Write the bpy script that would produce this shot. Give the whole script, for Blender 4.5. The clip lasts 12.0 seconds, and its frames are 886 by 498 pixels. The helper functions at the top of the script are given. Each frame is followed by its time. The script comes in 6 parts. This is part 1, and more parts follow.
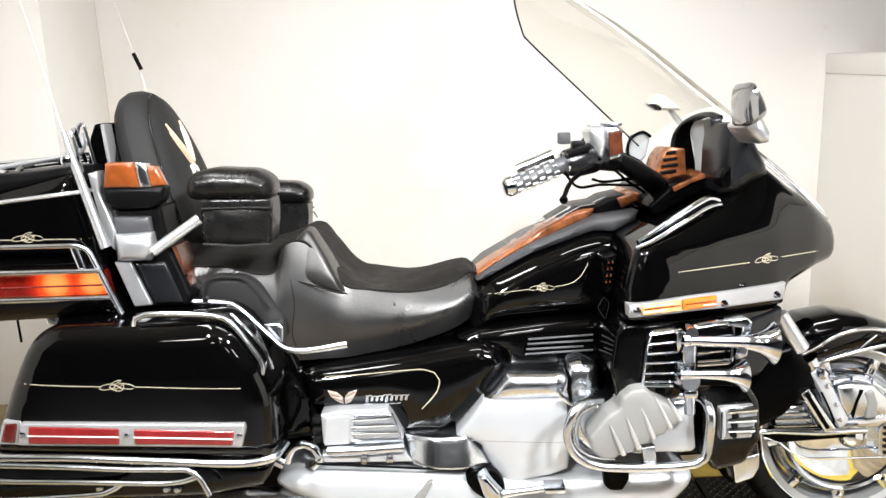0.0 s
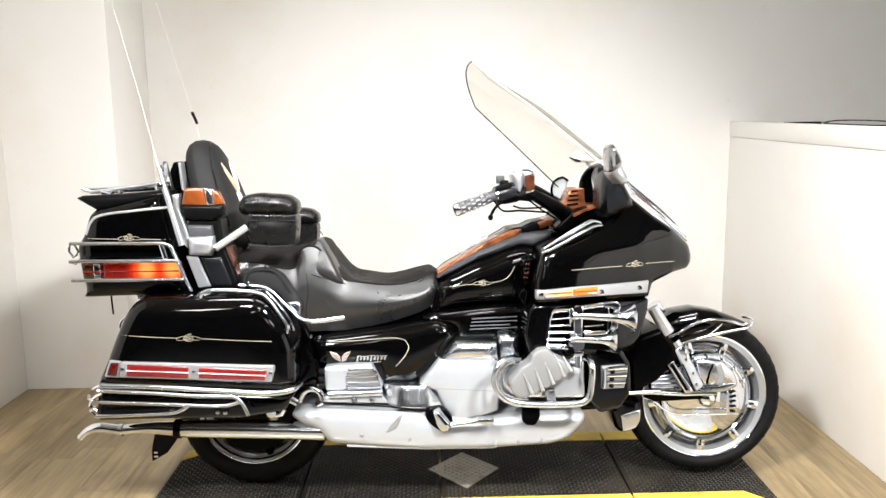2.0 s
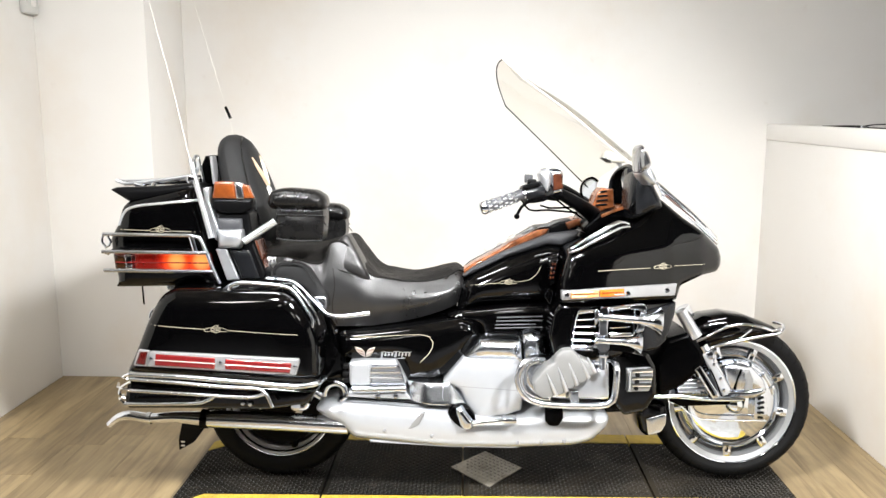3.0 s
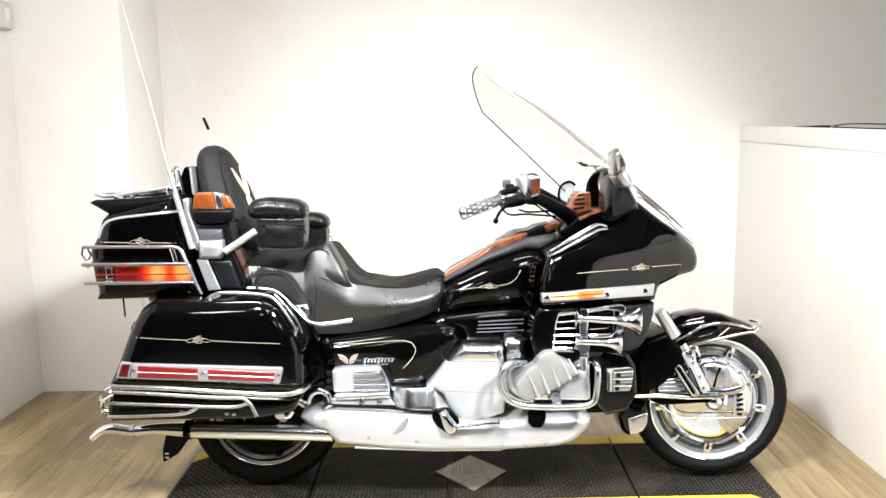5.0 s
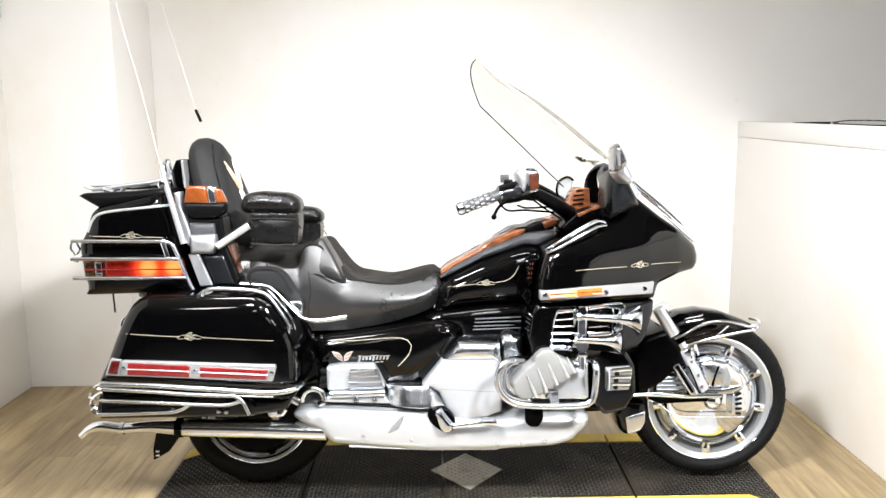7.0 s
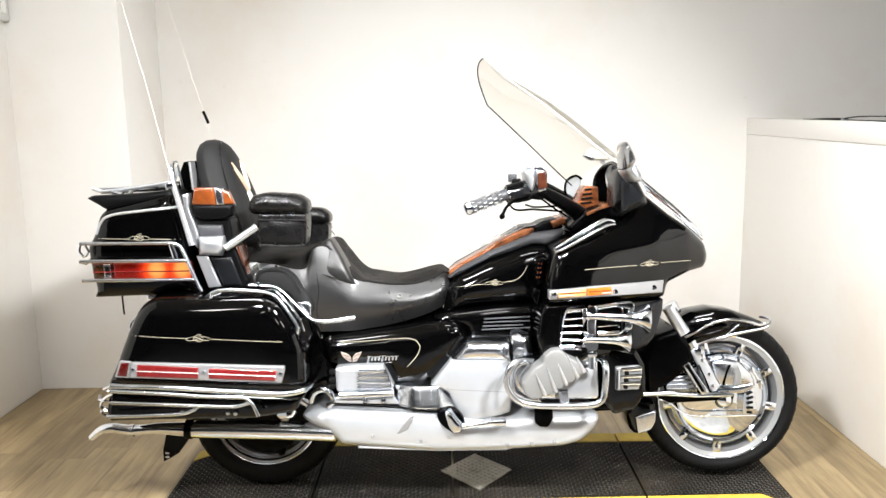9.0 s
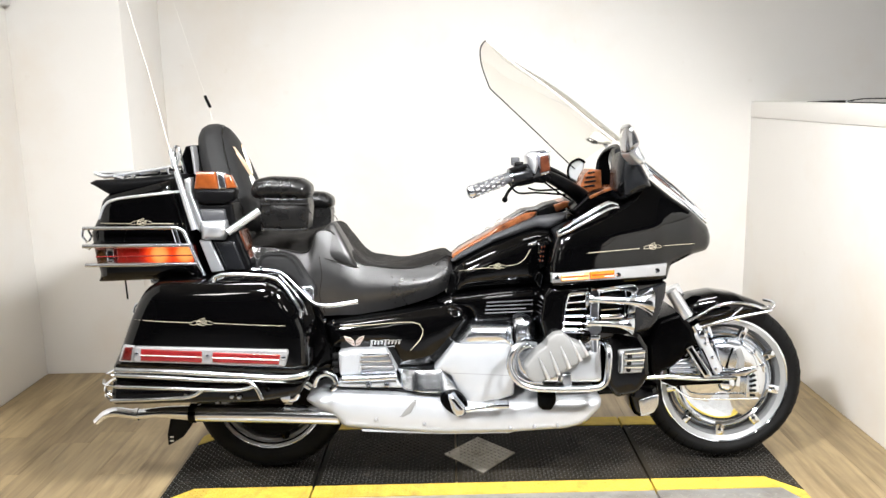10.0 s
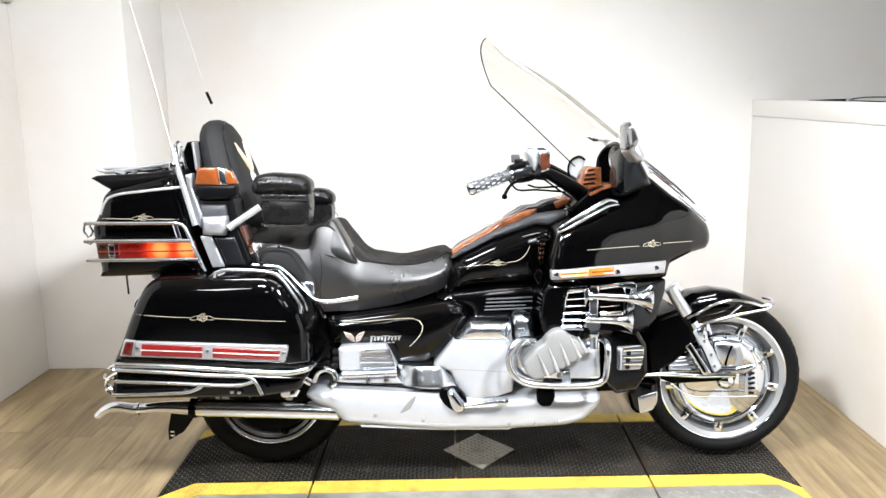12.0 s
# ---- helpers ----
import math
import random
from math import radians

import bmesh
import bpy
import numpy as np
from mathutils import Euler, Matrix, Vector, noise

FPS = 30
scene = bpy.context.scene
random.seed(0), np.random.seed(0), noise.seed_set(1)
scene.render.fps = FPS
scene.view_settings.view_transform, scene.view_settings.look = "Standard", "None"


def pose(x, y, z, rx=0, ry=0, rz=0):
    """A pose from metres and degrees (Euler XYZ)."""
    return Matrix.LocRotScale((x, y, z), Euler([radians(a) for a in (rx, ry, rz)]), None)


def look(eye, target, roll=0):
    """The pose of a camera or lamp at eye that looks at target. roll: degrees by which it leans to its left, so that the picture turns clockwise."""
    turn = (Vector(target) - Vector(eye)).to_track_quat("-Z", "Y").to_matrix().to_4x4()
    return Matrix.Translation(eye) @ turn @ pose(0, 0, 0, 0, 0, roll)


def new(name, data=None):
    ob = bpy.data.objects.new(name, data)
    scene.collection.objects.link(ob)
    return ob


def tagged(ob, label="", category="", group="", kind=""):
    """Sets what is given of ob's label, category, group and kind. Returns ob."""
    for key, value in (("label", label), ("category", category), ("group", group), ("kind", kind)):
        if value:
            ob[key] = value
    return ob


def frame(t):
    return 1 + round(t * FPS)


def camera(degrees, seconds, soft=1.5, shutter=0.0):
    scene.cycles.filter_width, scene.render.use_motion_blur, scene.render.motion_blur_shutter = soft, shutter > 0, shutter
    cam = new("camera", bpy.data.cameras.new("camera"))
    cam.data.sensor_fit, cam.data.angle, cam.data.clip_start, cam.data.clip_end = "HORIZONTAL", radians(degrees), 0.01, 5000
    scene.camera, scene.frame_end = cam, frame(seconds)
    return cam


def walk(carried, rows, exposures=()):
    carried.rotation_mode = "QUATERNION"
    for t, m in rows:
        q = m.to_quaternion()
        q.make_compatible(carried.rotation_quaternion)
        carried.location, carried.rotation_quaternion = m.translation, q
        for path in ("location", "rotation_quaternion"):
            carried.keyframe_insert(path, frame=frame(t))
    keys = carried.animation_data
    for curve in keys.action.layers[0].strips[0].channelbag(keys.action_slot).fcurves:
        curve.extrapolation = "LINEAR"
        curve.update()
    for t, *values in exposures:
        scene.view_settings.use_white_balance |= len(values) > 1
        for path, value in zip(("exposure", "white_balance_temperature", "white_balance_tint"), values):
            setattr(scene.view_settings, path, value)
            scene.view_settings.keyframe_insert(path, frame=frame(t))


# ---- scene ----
cam = camera(57.6, 12.0)
PATH = [
    (0, (-0.236, -2.051, 1.346), (-0.233, -0.105, 0.884), -2.05),
    (0.5, (-0.143, -2.326, 1.404), (-0.168, -0.369, 0.995), 0.0),
    (1, (-0.166, -2.578, 1.388), (-0.181, -0.609, 1.039), 0.9),
    (1.5, (-0.219, -2.825, 1.389), (-0.214, -0.866, 0.986), -0.1),
    (2, (-0.171, -2.912, 1.388), (-0.141, -0.941, 1.047), -0.7),
    (2.5, (-0.156, -2.907, 1.387), (-0.179, -0.935, 1.055), 0.2),
    (3, (-0.144, -2.914, 1.384), (-0.199, -0.944, 1.041), 0.1),
    (3.2, (-0.125, -2.907, 1.384), (-0.152, -0.938, 1.034), -0.3),
    (4.8, (-0.140, -2.942, 1.384), (-0.150, -0.968, 1.059), -1.31),
    (5, (-0.141, -2.938, 1.382), (-0.149, -0.965, 1.057), -0.9),
    (5.5, (-0.141, -2.911, 1.389), (-0.1, -0.934, 1.085), -0.5),
    (6, (-0.152, -2.898, 1.387), (-0.131, -0.922, 1.078), -1.3),
    (6.5, (-0.159, -2.896, 1.379), (-0.116, -0.924, 1.047), -0.9),
    (7, (-0.156, -2.891, 1.383), (-0.145, -0.921, 1.042), -0.5),
    (7.2, (-0.156, -2.888, 1.383), (-0.149, -0.918, 1.038), -0.68),
    (8.8, (-0.155, -2.885, 1.384), (-0.168, -0.914, 1.045), -0.87),
    (9, (-0.155, -2.883, 1.383), (-0.165, -0.912, 1.041), -1.0),
    (9.5, (-0.151, -2.885, 1.377), (-0.167, -0.918, 1.019), -1.0),
    (10, (-0.153, -2.881, 1.375), (-0.172, -0.917, 0.999), -1.2),
    (10.5, (-0.145, -2.88, 1.377), (-0.164, -0.916, 1.001), -1.1),
    (11, (-0.152, -2.887, 1.372), (-0.164, -0.923, 0.995), -1.0),
    (11.5, (-0.145, -2.888, 1.375), (-0.166, -0.924, 0.998), -1.1),
    (12, (-0.146, -2.89, 1.372), (-0.17, -0.927, 0.991), -1.0),
]
# The picture brightens and cools on the way as the hand-held camera's automatic exposure works.
EXPOSURES = [(0.0, -0.40, 6480, 10), (1.5, -0.36, 6480, 10), (3.2, -0.34, 6430, 10), (5.0, -0.21, 6370, 10), (7.2, -0.19, 6340, 10), (9.0, -0.34, 6440, 10), (10.5, -0.33, 6360, 10), (12.0, -0.27, 6170, 10)]
walk(cam, [(t, look(eye, target, roll)) for t, eye, target, roll in PATH], EXPOSURES)

# ---------- light ----------
world = bpy.data.worlds.new("world")
scene.world = world
world.use_nodes = True
world.node_tree.nodes["Background"].inputs[0].default_value = (1.0, 0.93, 0.85, 1)
world.node_tree.nodes["Background"].inputs[1].default_value = 0.03


def area_lamp(name, place, target, sx, sy, watts, colour):
    data = bpy.data.lights.new(name, "AREA")
    data.shape, data.size, data.size_y, data.energy, data.color = "RECTANGLE", sx, sy, watts, colour
    ob = new(name, data)
    ob.matrix_world = look(place, target)
    return ob


CEIL = 3.0
WARM = (0.975, 0.975, 0.965)
FILL_TONE = (1.0, 0.96, 0.9)
# The last five are unseen fill lamps, added over the hall.
for lx, ly, ty, w in ((-1.3, -2.5, 1.85, 184), (0.0, -2.5, 2.75, 12), (1.3, -2.5, 1.85, 206), (-1.2, -0.55, 0.5, 17), (0.0, -0.55, 0.5, 9), (1.2, -0.55, 0.5, 17), (-2.0, -3.6, 0.4, 21), (0.0, -3.6, 0.4, 9), (2.0, -3.6, 0.4, 17), (-1.2, -5.2, 0.4, 10), (1.2, -5.2, 0.4, 10)):
    lamp = area_lamp("ceiling_and_fill_lamp", (lx, ly, CEIL - 0.06), (-1.2 * lx if ly == -2.5 else 0.4 * lx, ly + ty, 0), 1.0 if ly == -0.55 else 0.35, 0.14 if ly == -0.55 else 0.35, w, WARM if ly > -3 else FILL_TONE)
    lamp.data.spread = radians(112 if ly > -3 else 170)


# ---------- materials ----------
def material(name):
    m = bpy.data.materials.new(name)
    m.use_nodes = True
    return m, m.node_tree, m.node_tree.nodes["Principled BSDF"]


def simple(name, colour, rough=0.5, metal=0.0, coat=0.0, grain=40.0, vary=0.06, bump=0.0, bump_scale=200.0, ior=1.5, rough_vary=0.1):
    """A surface with soft colour and gloss variation at two scales and a fine relief."""
    m, t, b = material(name)
    tc = t.nodes.new("ShaderNodeTexCoord")
    n1, n2 = t.nodes.new("ShaderNodeTexNoise"), t.nodes.new("ShaderNodeTexNoise")
    n1.inputs["Scale"].default_value, n1.inputs["Detail"].default_value = grain, 6
    n2.inputs["Scale"].default_value, n2.inputs["Detail"].default_value = grain / 9, 3
    for n in (n1, n2):
        t.links.new(tc.outputs["Object"], n.inputs["Vector"])
    mix = t.nodes.new("ShaderNodeMath")
    mix.operation = "ADD"
    t.links.new(n1.outputs["Fac"], mix.inputs[0])
    t.links.new(n2.outputs["Fac"], mix.inputs[1])
    ramp = t.nodes.new("ShaderNodeMapRange")
    ramp.inputs[1].default_value, ramp.inputs[2].default_value = 0.6, 1.4
    ramp.inputs[3].default_value, ramp.inputs[4].default_value = 1 - vary, 1 + vary
    t.links.new(mix.outputs[0], ramp.inputs[0])
    hsv = t.nodes.new("ShaderNodeHueSaturation")
    hsv.inputs["Color"].default_value = (*colour, 1)
    t.links.new(ramp.outputs[0], hsv.inputs["Value"])
    t.links.new(hsv.outputs[0], b.inputs["Base Color"])
    rr = t.nodes.new("ShaderNodeMapRange")
    rr.inputs[1].default_value, rr.inputs[2].default_value = 0.6, 1.4
    rr.inputs[3].default_value, rr.inputs[4].default_value = rough * (1 - rough_vary), rough * (1 + rough_vary)
    t.links.new(mix.outputs[0], rr.inputs[0])
    t.links.new(rr.outputs[0], b.inputs["Roughness"])
    b.inputs["Metallic"].default_value = metal
    b.inputs["Coat Weight"].default_value = coat
    b.inputs["Coat Roughness"].default_value = 0.03
    b.inputs["IOR"].default_value = ior
    if bump:
        nb = t.nodes.new("ShaderNodeTexNoise")
        nb.inputs["Scale"].default_value, nb.inputs["Detail"].default_value = bump_scale, 4
        t.links.new(tc.outputs["Object"], nb.inputs["Vector"])
        bp = t.nodes.new("ShaderNodeBump")
        bp.inputs["Strength"].default_value, bp.inputs["Distance"].default_value = bump, 0.002
        t.links.new(nb.outputs["Fac"], bp.inputs["Height"])
        t.links.new(bp.outputs[0], b.inputs["Normal"])
    return m


def lamp_lens(name, colour, glow=0.0, glow_colour=(1, 0.2, 0.02)):
    m = simple(name, colour, 0.16, coat=0.6, grain=45, vary=0.35, bump=0.35, bump_scale=160)
    b = m.node_tree.nodes["Principled BSDF"]
    b.inputs["Emission Color"].default_value = (*glow_colour, 1)
    b.inputs["Emission Strength"].default_value = glow
    return m


def wood(name, dark, light, rough, scale, along):
    """Wood: fibres drawn out along one axis, slow bands, and a random tone for every piece."""
    m, t, b = material(name)
    tc, info = t.nodes.new("ShaderNodeTexCoord"), t.nodes.new("ShaderNodeObjectInfo")
    mp = t.nodes.new("ShaderNodeMapping")
    mp.inputs["Scale"].default_value = along
    shift = t.nodes.new("ShaderNodeVectorMath")
    shift.operation = "MULTIPLY_ADD"
    comb = t.nodes.new("ShaderNodeCombineXYZ")
    for k in range(3):
        t.links.new(info.outputs["Random"], comb.inputs[k])
    shift.inputs[1].default_value = (37, 53, 71)
    t.links.new(comb.outputs[0], shift.inputs[0])
    t.links.new(tc.outputs["Object"], shift.inputs[2])
    t.links.new(shift.outputs[0], mp.inputs["Vector"])
    fib, band = t.nodes.new("ShaderNodeTexNoise"), t.nodes.new("ShaderNodeTexNoise")
    fib.inputs["Scale"].default_value, fib.inputs["Detail"].default_value, fib.inputs["Distortion"].default_value = scale, 8, 0.6
    band.inputs["Scale"].default_value, band.inputs["Detail"].default_value, band.inputs["Distortion"].default_value = scale * 0.22, 3, 1.2
    for n in (fib, band):
        t.links.new(mp.outputs[0], n.inputs["Vector"])
    add = t.nodes.new("ShaderNodeMath")
    add.operation = "MULTIPLY_ADD"
    add.inputs[1].default_value = 0.55
    t.links.new(fib.outputs["Fac"], add.inputs[0])
    half = t.nodes.new("ShaderNodeMath")
    half.operation = "MULTIPLY"
    half.inputs[1].default_value = 0.45
    t.links.new(band.outputs["Fac"], half.inputs[0])
    t.links.new(half.outputs[0], add.inputs[2])
    cr = t.nodes.new("ShaderNodeValToRGB")
    cr.color_ramp.elements[0].position, cr.color_ramp.elements[0].color = 0.3, (*dark, 1)
    cr.color_ramp.elements[1].position, cr.color_ramp.elements[1].color = 0.68, (*light, 1)
    t.links.new(add.outputs[0], cr.inputs[0])
    tone = t.nodes.new("ShaderNodeMapRange")
    tone.inputs[3].default_value, tone.inputs[4].default_value = 0.82, 1.15
    t.links.new(info.outputs["Random"], tone.inputs[0])
    hsv = t.nodes.new("ShaderNodeHueSaturation")
    t.links.new(cr.outputs[0], hsv.inputs["Color"])
    t.links.new(tone.outputs[0], hsv.inputs["Value"])
    t.links.new(hsv.outputs[0], b.inputs["Base Color"])
    b.inputs["Roughness"].default_value = rough
    bp = t.nodes.new("ShaderNodeBump")
    bp.inputs["Strength"].default_value, bp.inputs["Distance"].default_value = 0.15, 0.001
    t.links.new(fib.outputs["Fac"], bp.inputs["Height"])
    t.links.new(bp.outputs[0], b.inputs["Normal"])
    return m


PAINT = simple("black_paint", (0.0008, 0.0008, 0.0009), 0.03, grain=9, vary=0.2, ior=1.375)
PLASTIC = simple("black_plastic", (0.0028, 0.0028, 0.0031), 0.32, ior=1.18, grain=60, bump=0.15, bump_scale=500)
GREY = simple("grey_plastic", (0.046, 0.047, 0.052), 0.4, ior=1.4, grain=50, bump=0.12, bump_scale=600)
LEATHER = simple("black_leather", (0.0115, 0.0114, 0.0117), 0.3, ior=1.6, grain=30, vary=0.35, bump=0.3, bump_scale=300, rough_vary=0.25)
HIDE = simple("dark_smooth_hide", (0.006, 0.0058, 0.0058), 0.3, ior=1.36, grain=30, vary=0.35, bump=0.35, bump_scale=120, rough_vary=0.35)
VINYL = simple("matt_black_vinyl", (0.013, 0.013, 0.0133), 0.62, ior=1.3, grain=22, vary=0.3, bump=0.3, bump_scale=220, rough_vary=0.2)
WHEEL = simple("silver_wheel_enamel", (0.27, 0.275, 0.28), 0.36, metal=0.5, grain=30, vary=0.06)
SUEDE = simple("black_suede", (0.0105, 0.0098, 0.0092), 0.6, ior=1.2, grain=26, vary=0.55, bump=0.5, bump_scale=300, rough_vary=0.3)
CHROME = simple("chrome", (0.69, 0.725, 0.78), 0.06, metal=1.0, grain=20, vary=0.03, rough_vary=0.4)
SATIN = simple("satin_chrome", (0.65, 0.68, 0.725), 0.2, metal=1.0, grain=30, vary=0.06, rough_vary=0.3)
ALLOY = simple("silver_engine_paint", (0.405, 0.418, 0.437), 0.3, metal=0.4, coat=0.3, grain=25, vary=0.05)
STRIP = simple("brushed_strip", (0.28, 0.28, 0.285), 0.3, metal=0.4, grain=40, vary=0.05)
SHELL = simple("polished_shell", (0.36, 0.365, 0.38), 0.13, metal=0.95, grain=30, vary=0.05)
COVER = simple("grey_cast_cover", (0.16, 0.16, 0.157), 0.5, metal=0.0, grain=40, vary=0.06)
RUBBER = simple("tyre_rubber", (0.0036, 0.0036, 0.0038), 0.6, ior=1.22, grain=50, vary=0.25, bump=0.3, bump_scale=350)
DARK = simple("dark_frame", (0.0009, 0.0009, 0.001), 0.2, ior=1.13, grain=40, vary=0.3)
AMBER = lamp_lens("amber_lens", (0.5, 0.12, 0.01), 0.35, (1, 0.22, 0.02))
HONEY = lamp_lens("pale_amber_lens", (0.62, 0.33, 0.12), 0.22, (1, 0.34, 0.08))
RED = lamp_lens("red_reflector", (0.15, 0.0105, 0.011))
MARKER = lamp_lens("orange_marker_lens", (0.2, 0.05, 0.011))
PALE = simple("cream_enamel", (0.74, 0.72, 0.66), 0.3, grain=30)
REDDARK = lamp_lens("dark_red_lens", (0.06, 0.004, 0.003))
MAPLE = wood("burl_wood_trim", (0.045, 0.012, 0.004), (0.3, 0.1, 0.034), 0.2, 38, (1, 1, 1))
WALNUT = wood("dark_burl_trim", (0.025, 0.007, 0.004), (0.12, 0.036, 0.016), 0.2, 38, (1, 1, 1))
PLANK = wood("vinyl_plank", (0.115, 0.077, 0.035), (0.355, 0.267, 0.143), 0.42, 9, (4, 0.35, 4))
GOLD = simple("gold_pinstripe", (0.4, 0.36, 0.27), 0.4, metal=0.3, grain=60)
TAN = simple("tan_embroidery", (0.6, 0.43, 0.3), 0.7, grain=120, vary=0.2)
WALL = simple("white_wall_paint", (0.79, 0.772, 0.742), 0.55, grain=3, vary=0.02, bump=0.08, bump_scale=120)
SILVER = simple("bright_silver_trim", (0.57, 0.585, 0.61), 0.3, metal=0.8, grain=40, vary=0.08)
SLATE = simple("slate_grey_panel", (0.0075, 0.008, 0.0092), 0.22, ior=1.33, grain=50, bump=0.1, bump_scale=500)
BLUSH = simple("pinkish_silver_badge", (0.55, 0.47, 0.43), 0.35, metal=0.5, grain=120, vary=0.2)
# Dark tone of unseen walls, chosen for what the black bodywork reflects.
HALL = simple("unseen_hall_dark", (0.06, 0.061, 0.064), 0.6, grain=3, vary=0.08)
HALL_FLOOR = simple("hall_floor_grey", (0.2, 0.2, 0.205), 0.6, grain=12, vary=0.15, bump=0.2, bump_scale=80)
CEILING = simple("ceiling_paint", (0.6, 0.56, 0.5), 0.7, grain=3, vary=0.02)
MATBLACK = simple("worn_black_plate", (0.0072, 0.0064, 0.0052), 0.55, ior=1.1, grain=14, vary=0.75, bump=0.3, bump_scale=90)
RUBBED = simple("rubbed_black_tread", (0.045, 0.043, 0.04), 0.34, metal=0.5, grain=7, vary=0.8, rough_vary=0.3)
PLATE = simple("bare_tread_plate", (0.36, 0.345, 0.32), 0.35, metal=0.6, grain=18, vary=0.25)
WORN = simple("worn_grey_plate", (0.26, 0.24, 0.2), 0.5, metal=0.4, grain=30, vary=0.45, bump=0.3, bump_scale=120)
YELLOW = simple("yellow_safety_paint", (0.5, 0.36, 0.055), 0.5, ior=1.2, grain=22, vary=0.28)
GAP = simple("dark_gap", (0.002, 0.002, 0.002), 0.8, ior=1.2, grain=20)
SWITCH = simple("grey_white_plastic", (0.6, 0.6, 0.58), 0.5, grain=20)
HEADLAMP = simple("pale_lamp_glass", (0.5, 0.5, 0.49), 0.08, grain=40)
DIAL = simple("grey_instrument_glass", (0.3, 0.31, 0.32), 0.1, grain=40)



def tinted_patches(m, colour, scale, low, high, amount):
    """Lays patches of a second colour over a material: dust, smears, worn places and, on the wall, a warm light tone.
    """
    t, b = m.node_tree, m.node_tree.nodes["Principled BSDF"]
    place, n, r, mix = (t.nodes.new("ShaderNode" + k) for k in ("NewGeometry", "TexNoise", "MapRange", "MixRGB"))
    n.inputs["Scale"].default_value, n.inputs["Detail"].default_value, n.inputs["Roughness"].default_value = scale, 7, 0.6
    t.links.new(place.outputs["Position"], n.inputs["Vector"])
    r.inputs[1].default_value, r.inputs[2].default_value, r.inputs[3].default_value, r.inputs[4].default_value = low, high, 0.0, amount
    t.links.new(n.outputs["Fac"], r.inputs[0])
    t.links.new(r.outputs[0], mix.inputs["Fac"])
    t.links.new(b.inputs["Base Color"].links[0].from_socket, mix.inputs["Color1"])
    mix.inputs["Color2"].default_value = (*colour, 1)
    t.links.new(mix.outputs[0], b.inputs["Base Color"])


# The broad tan patches also put the wall's warm, uneven light into its colour.
tinted_patches(WALL, (0.7, 0.6, 0.48), 1.1, 0.48, 0.72, 0.42)
tinted_patches(WALL, (0.5, 0.42, 0.34), 7.0, 0.68, 0.76, 0.15)
tinted_patches(MATBLACK, (0.04, 0.032, 0.022), 2.6, 0.46, 0.68, 0.55)
tinted_patches(MATBLACK, (0.12, 0.1, 0.075), 24.0, 0.6, 0.74, 0.4)
tinted_patches(PLANK, (0.09, 0.065, 0.035), 3.2, 0.52, 0.7, 0.4)
tinted_patches(PLATE, (0.16, 0.13, 0.1), 6.0, 0.5, 0.7, 0.5)
tinted_patches(WORN, (0.07, 0.045, 0.03), 14.0, 0.54, 0.66, 0.75)
tinted_patches(YELLOW, (0.2, 0.145, 0.05), 9.0, 0.54, 0.7, 0.6)

GLASS, gt, gb = material("windscreen")
gt.nodes.remove(gb)
clear, gloss, facing, curve, gmix = (gt.nodes.new("ShaderNode" + n) for n in ("BsdfTransparent", "BsdfGlossy", "LayerWeight", "Math", "MixShader"))
clear.inputs[0].default_value = (0.91, 0.895, 0.85, 1)
gloss.inputs["Roughness"].default_value = 0.03
gloss.inputs["Color"].default_value = (0.75, 0.75, 0.73, 1)
curve.operation = "POWER"
curve.inputs[1].default_value = 3.5
gt.links.new(facing.outputs["Facing"], curve.inputs[0])
gt.links.new(curve.outputs[0], gmix.inputs[0])
gt.links.new(clear.outputs[0], gmix.inputs[1])
gt.links.new(gloss.outputs[0], gmix.inputs[2])
gt.links.new(gmix.outputs[0], gt.nodes["Material Output"].inputs["Surface"])


def lit_lens(name, spots, reach):
    """A glowing lens, brightest about its bulbs."""
    m = lamp_lens(name, (0.07, 0.004, 0.003), 1.0)
    t, b = m.node_tree, m.node_tree.nodes["Principled BSDF"]
    tc = t.nodes.new("ShaderNodeTexCoord")
    last = None
    for s in spots:
        d = t.nodes.new("ShaderNodeVectorMath")
        d.operation = "DISTANCE"
        d.inputs[1].default_value = s
        t.links.new(tc.outputs["Object"], d.inputs[0])
        r = t.nodes.new("ShaderNodeMapRange")
        r.interpolation_type = "SMOOTHERSTEP"
        r.inputs[1].default_value, r.inputs[2].default_value = 0.0, reach
        r.inputs[3].default_value, r.inputs[4].default_value = 1.0, 0.0
        t.links.new(d.outputs["Value"], r.inputs[0])
        if last is None:
            last = r.outputs[0]
        else:
            mx = t.nodes.new("ShaderNodeMath")
            mx.operation = "MAXIMUM"
            t.links.new(last, mx.inputs[0])
            t.links.new(r.outputs[0], mx.inputs[1])
            last = mx.outputs[0]
    cr = t.nodes.new("ShaderNodeValToRGB")
    cr.color_ramp.elements[0].position, cr.color_ramp.elements[0].color = 0.0, (0.09, 0.003, 0.001, 1)
    cr.color_ramp.elements[1].position, cr.color_ramp.elements[1].color = 1.0, (1.0, 0.5, 0.12, 1)
    for at, tone in ((0.3, (0.5, 0.018, 0.004, 1)), (0.7, (1.0, 0.11, 0.014, 1))):
        e = cr.color_ramp.elements.new(at)
        e.color = tone
    t.links.new(last, cr.inputs[0])
    t.links.new(cr.outputs[0], b.inputs["Emission Color"])
    b.inputs["Emission Strength"].default_value = 1.3
    return m


# ---------- building tools ----------
from mathutils.bvhtree import BVHTree

SKIN = {}

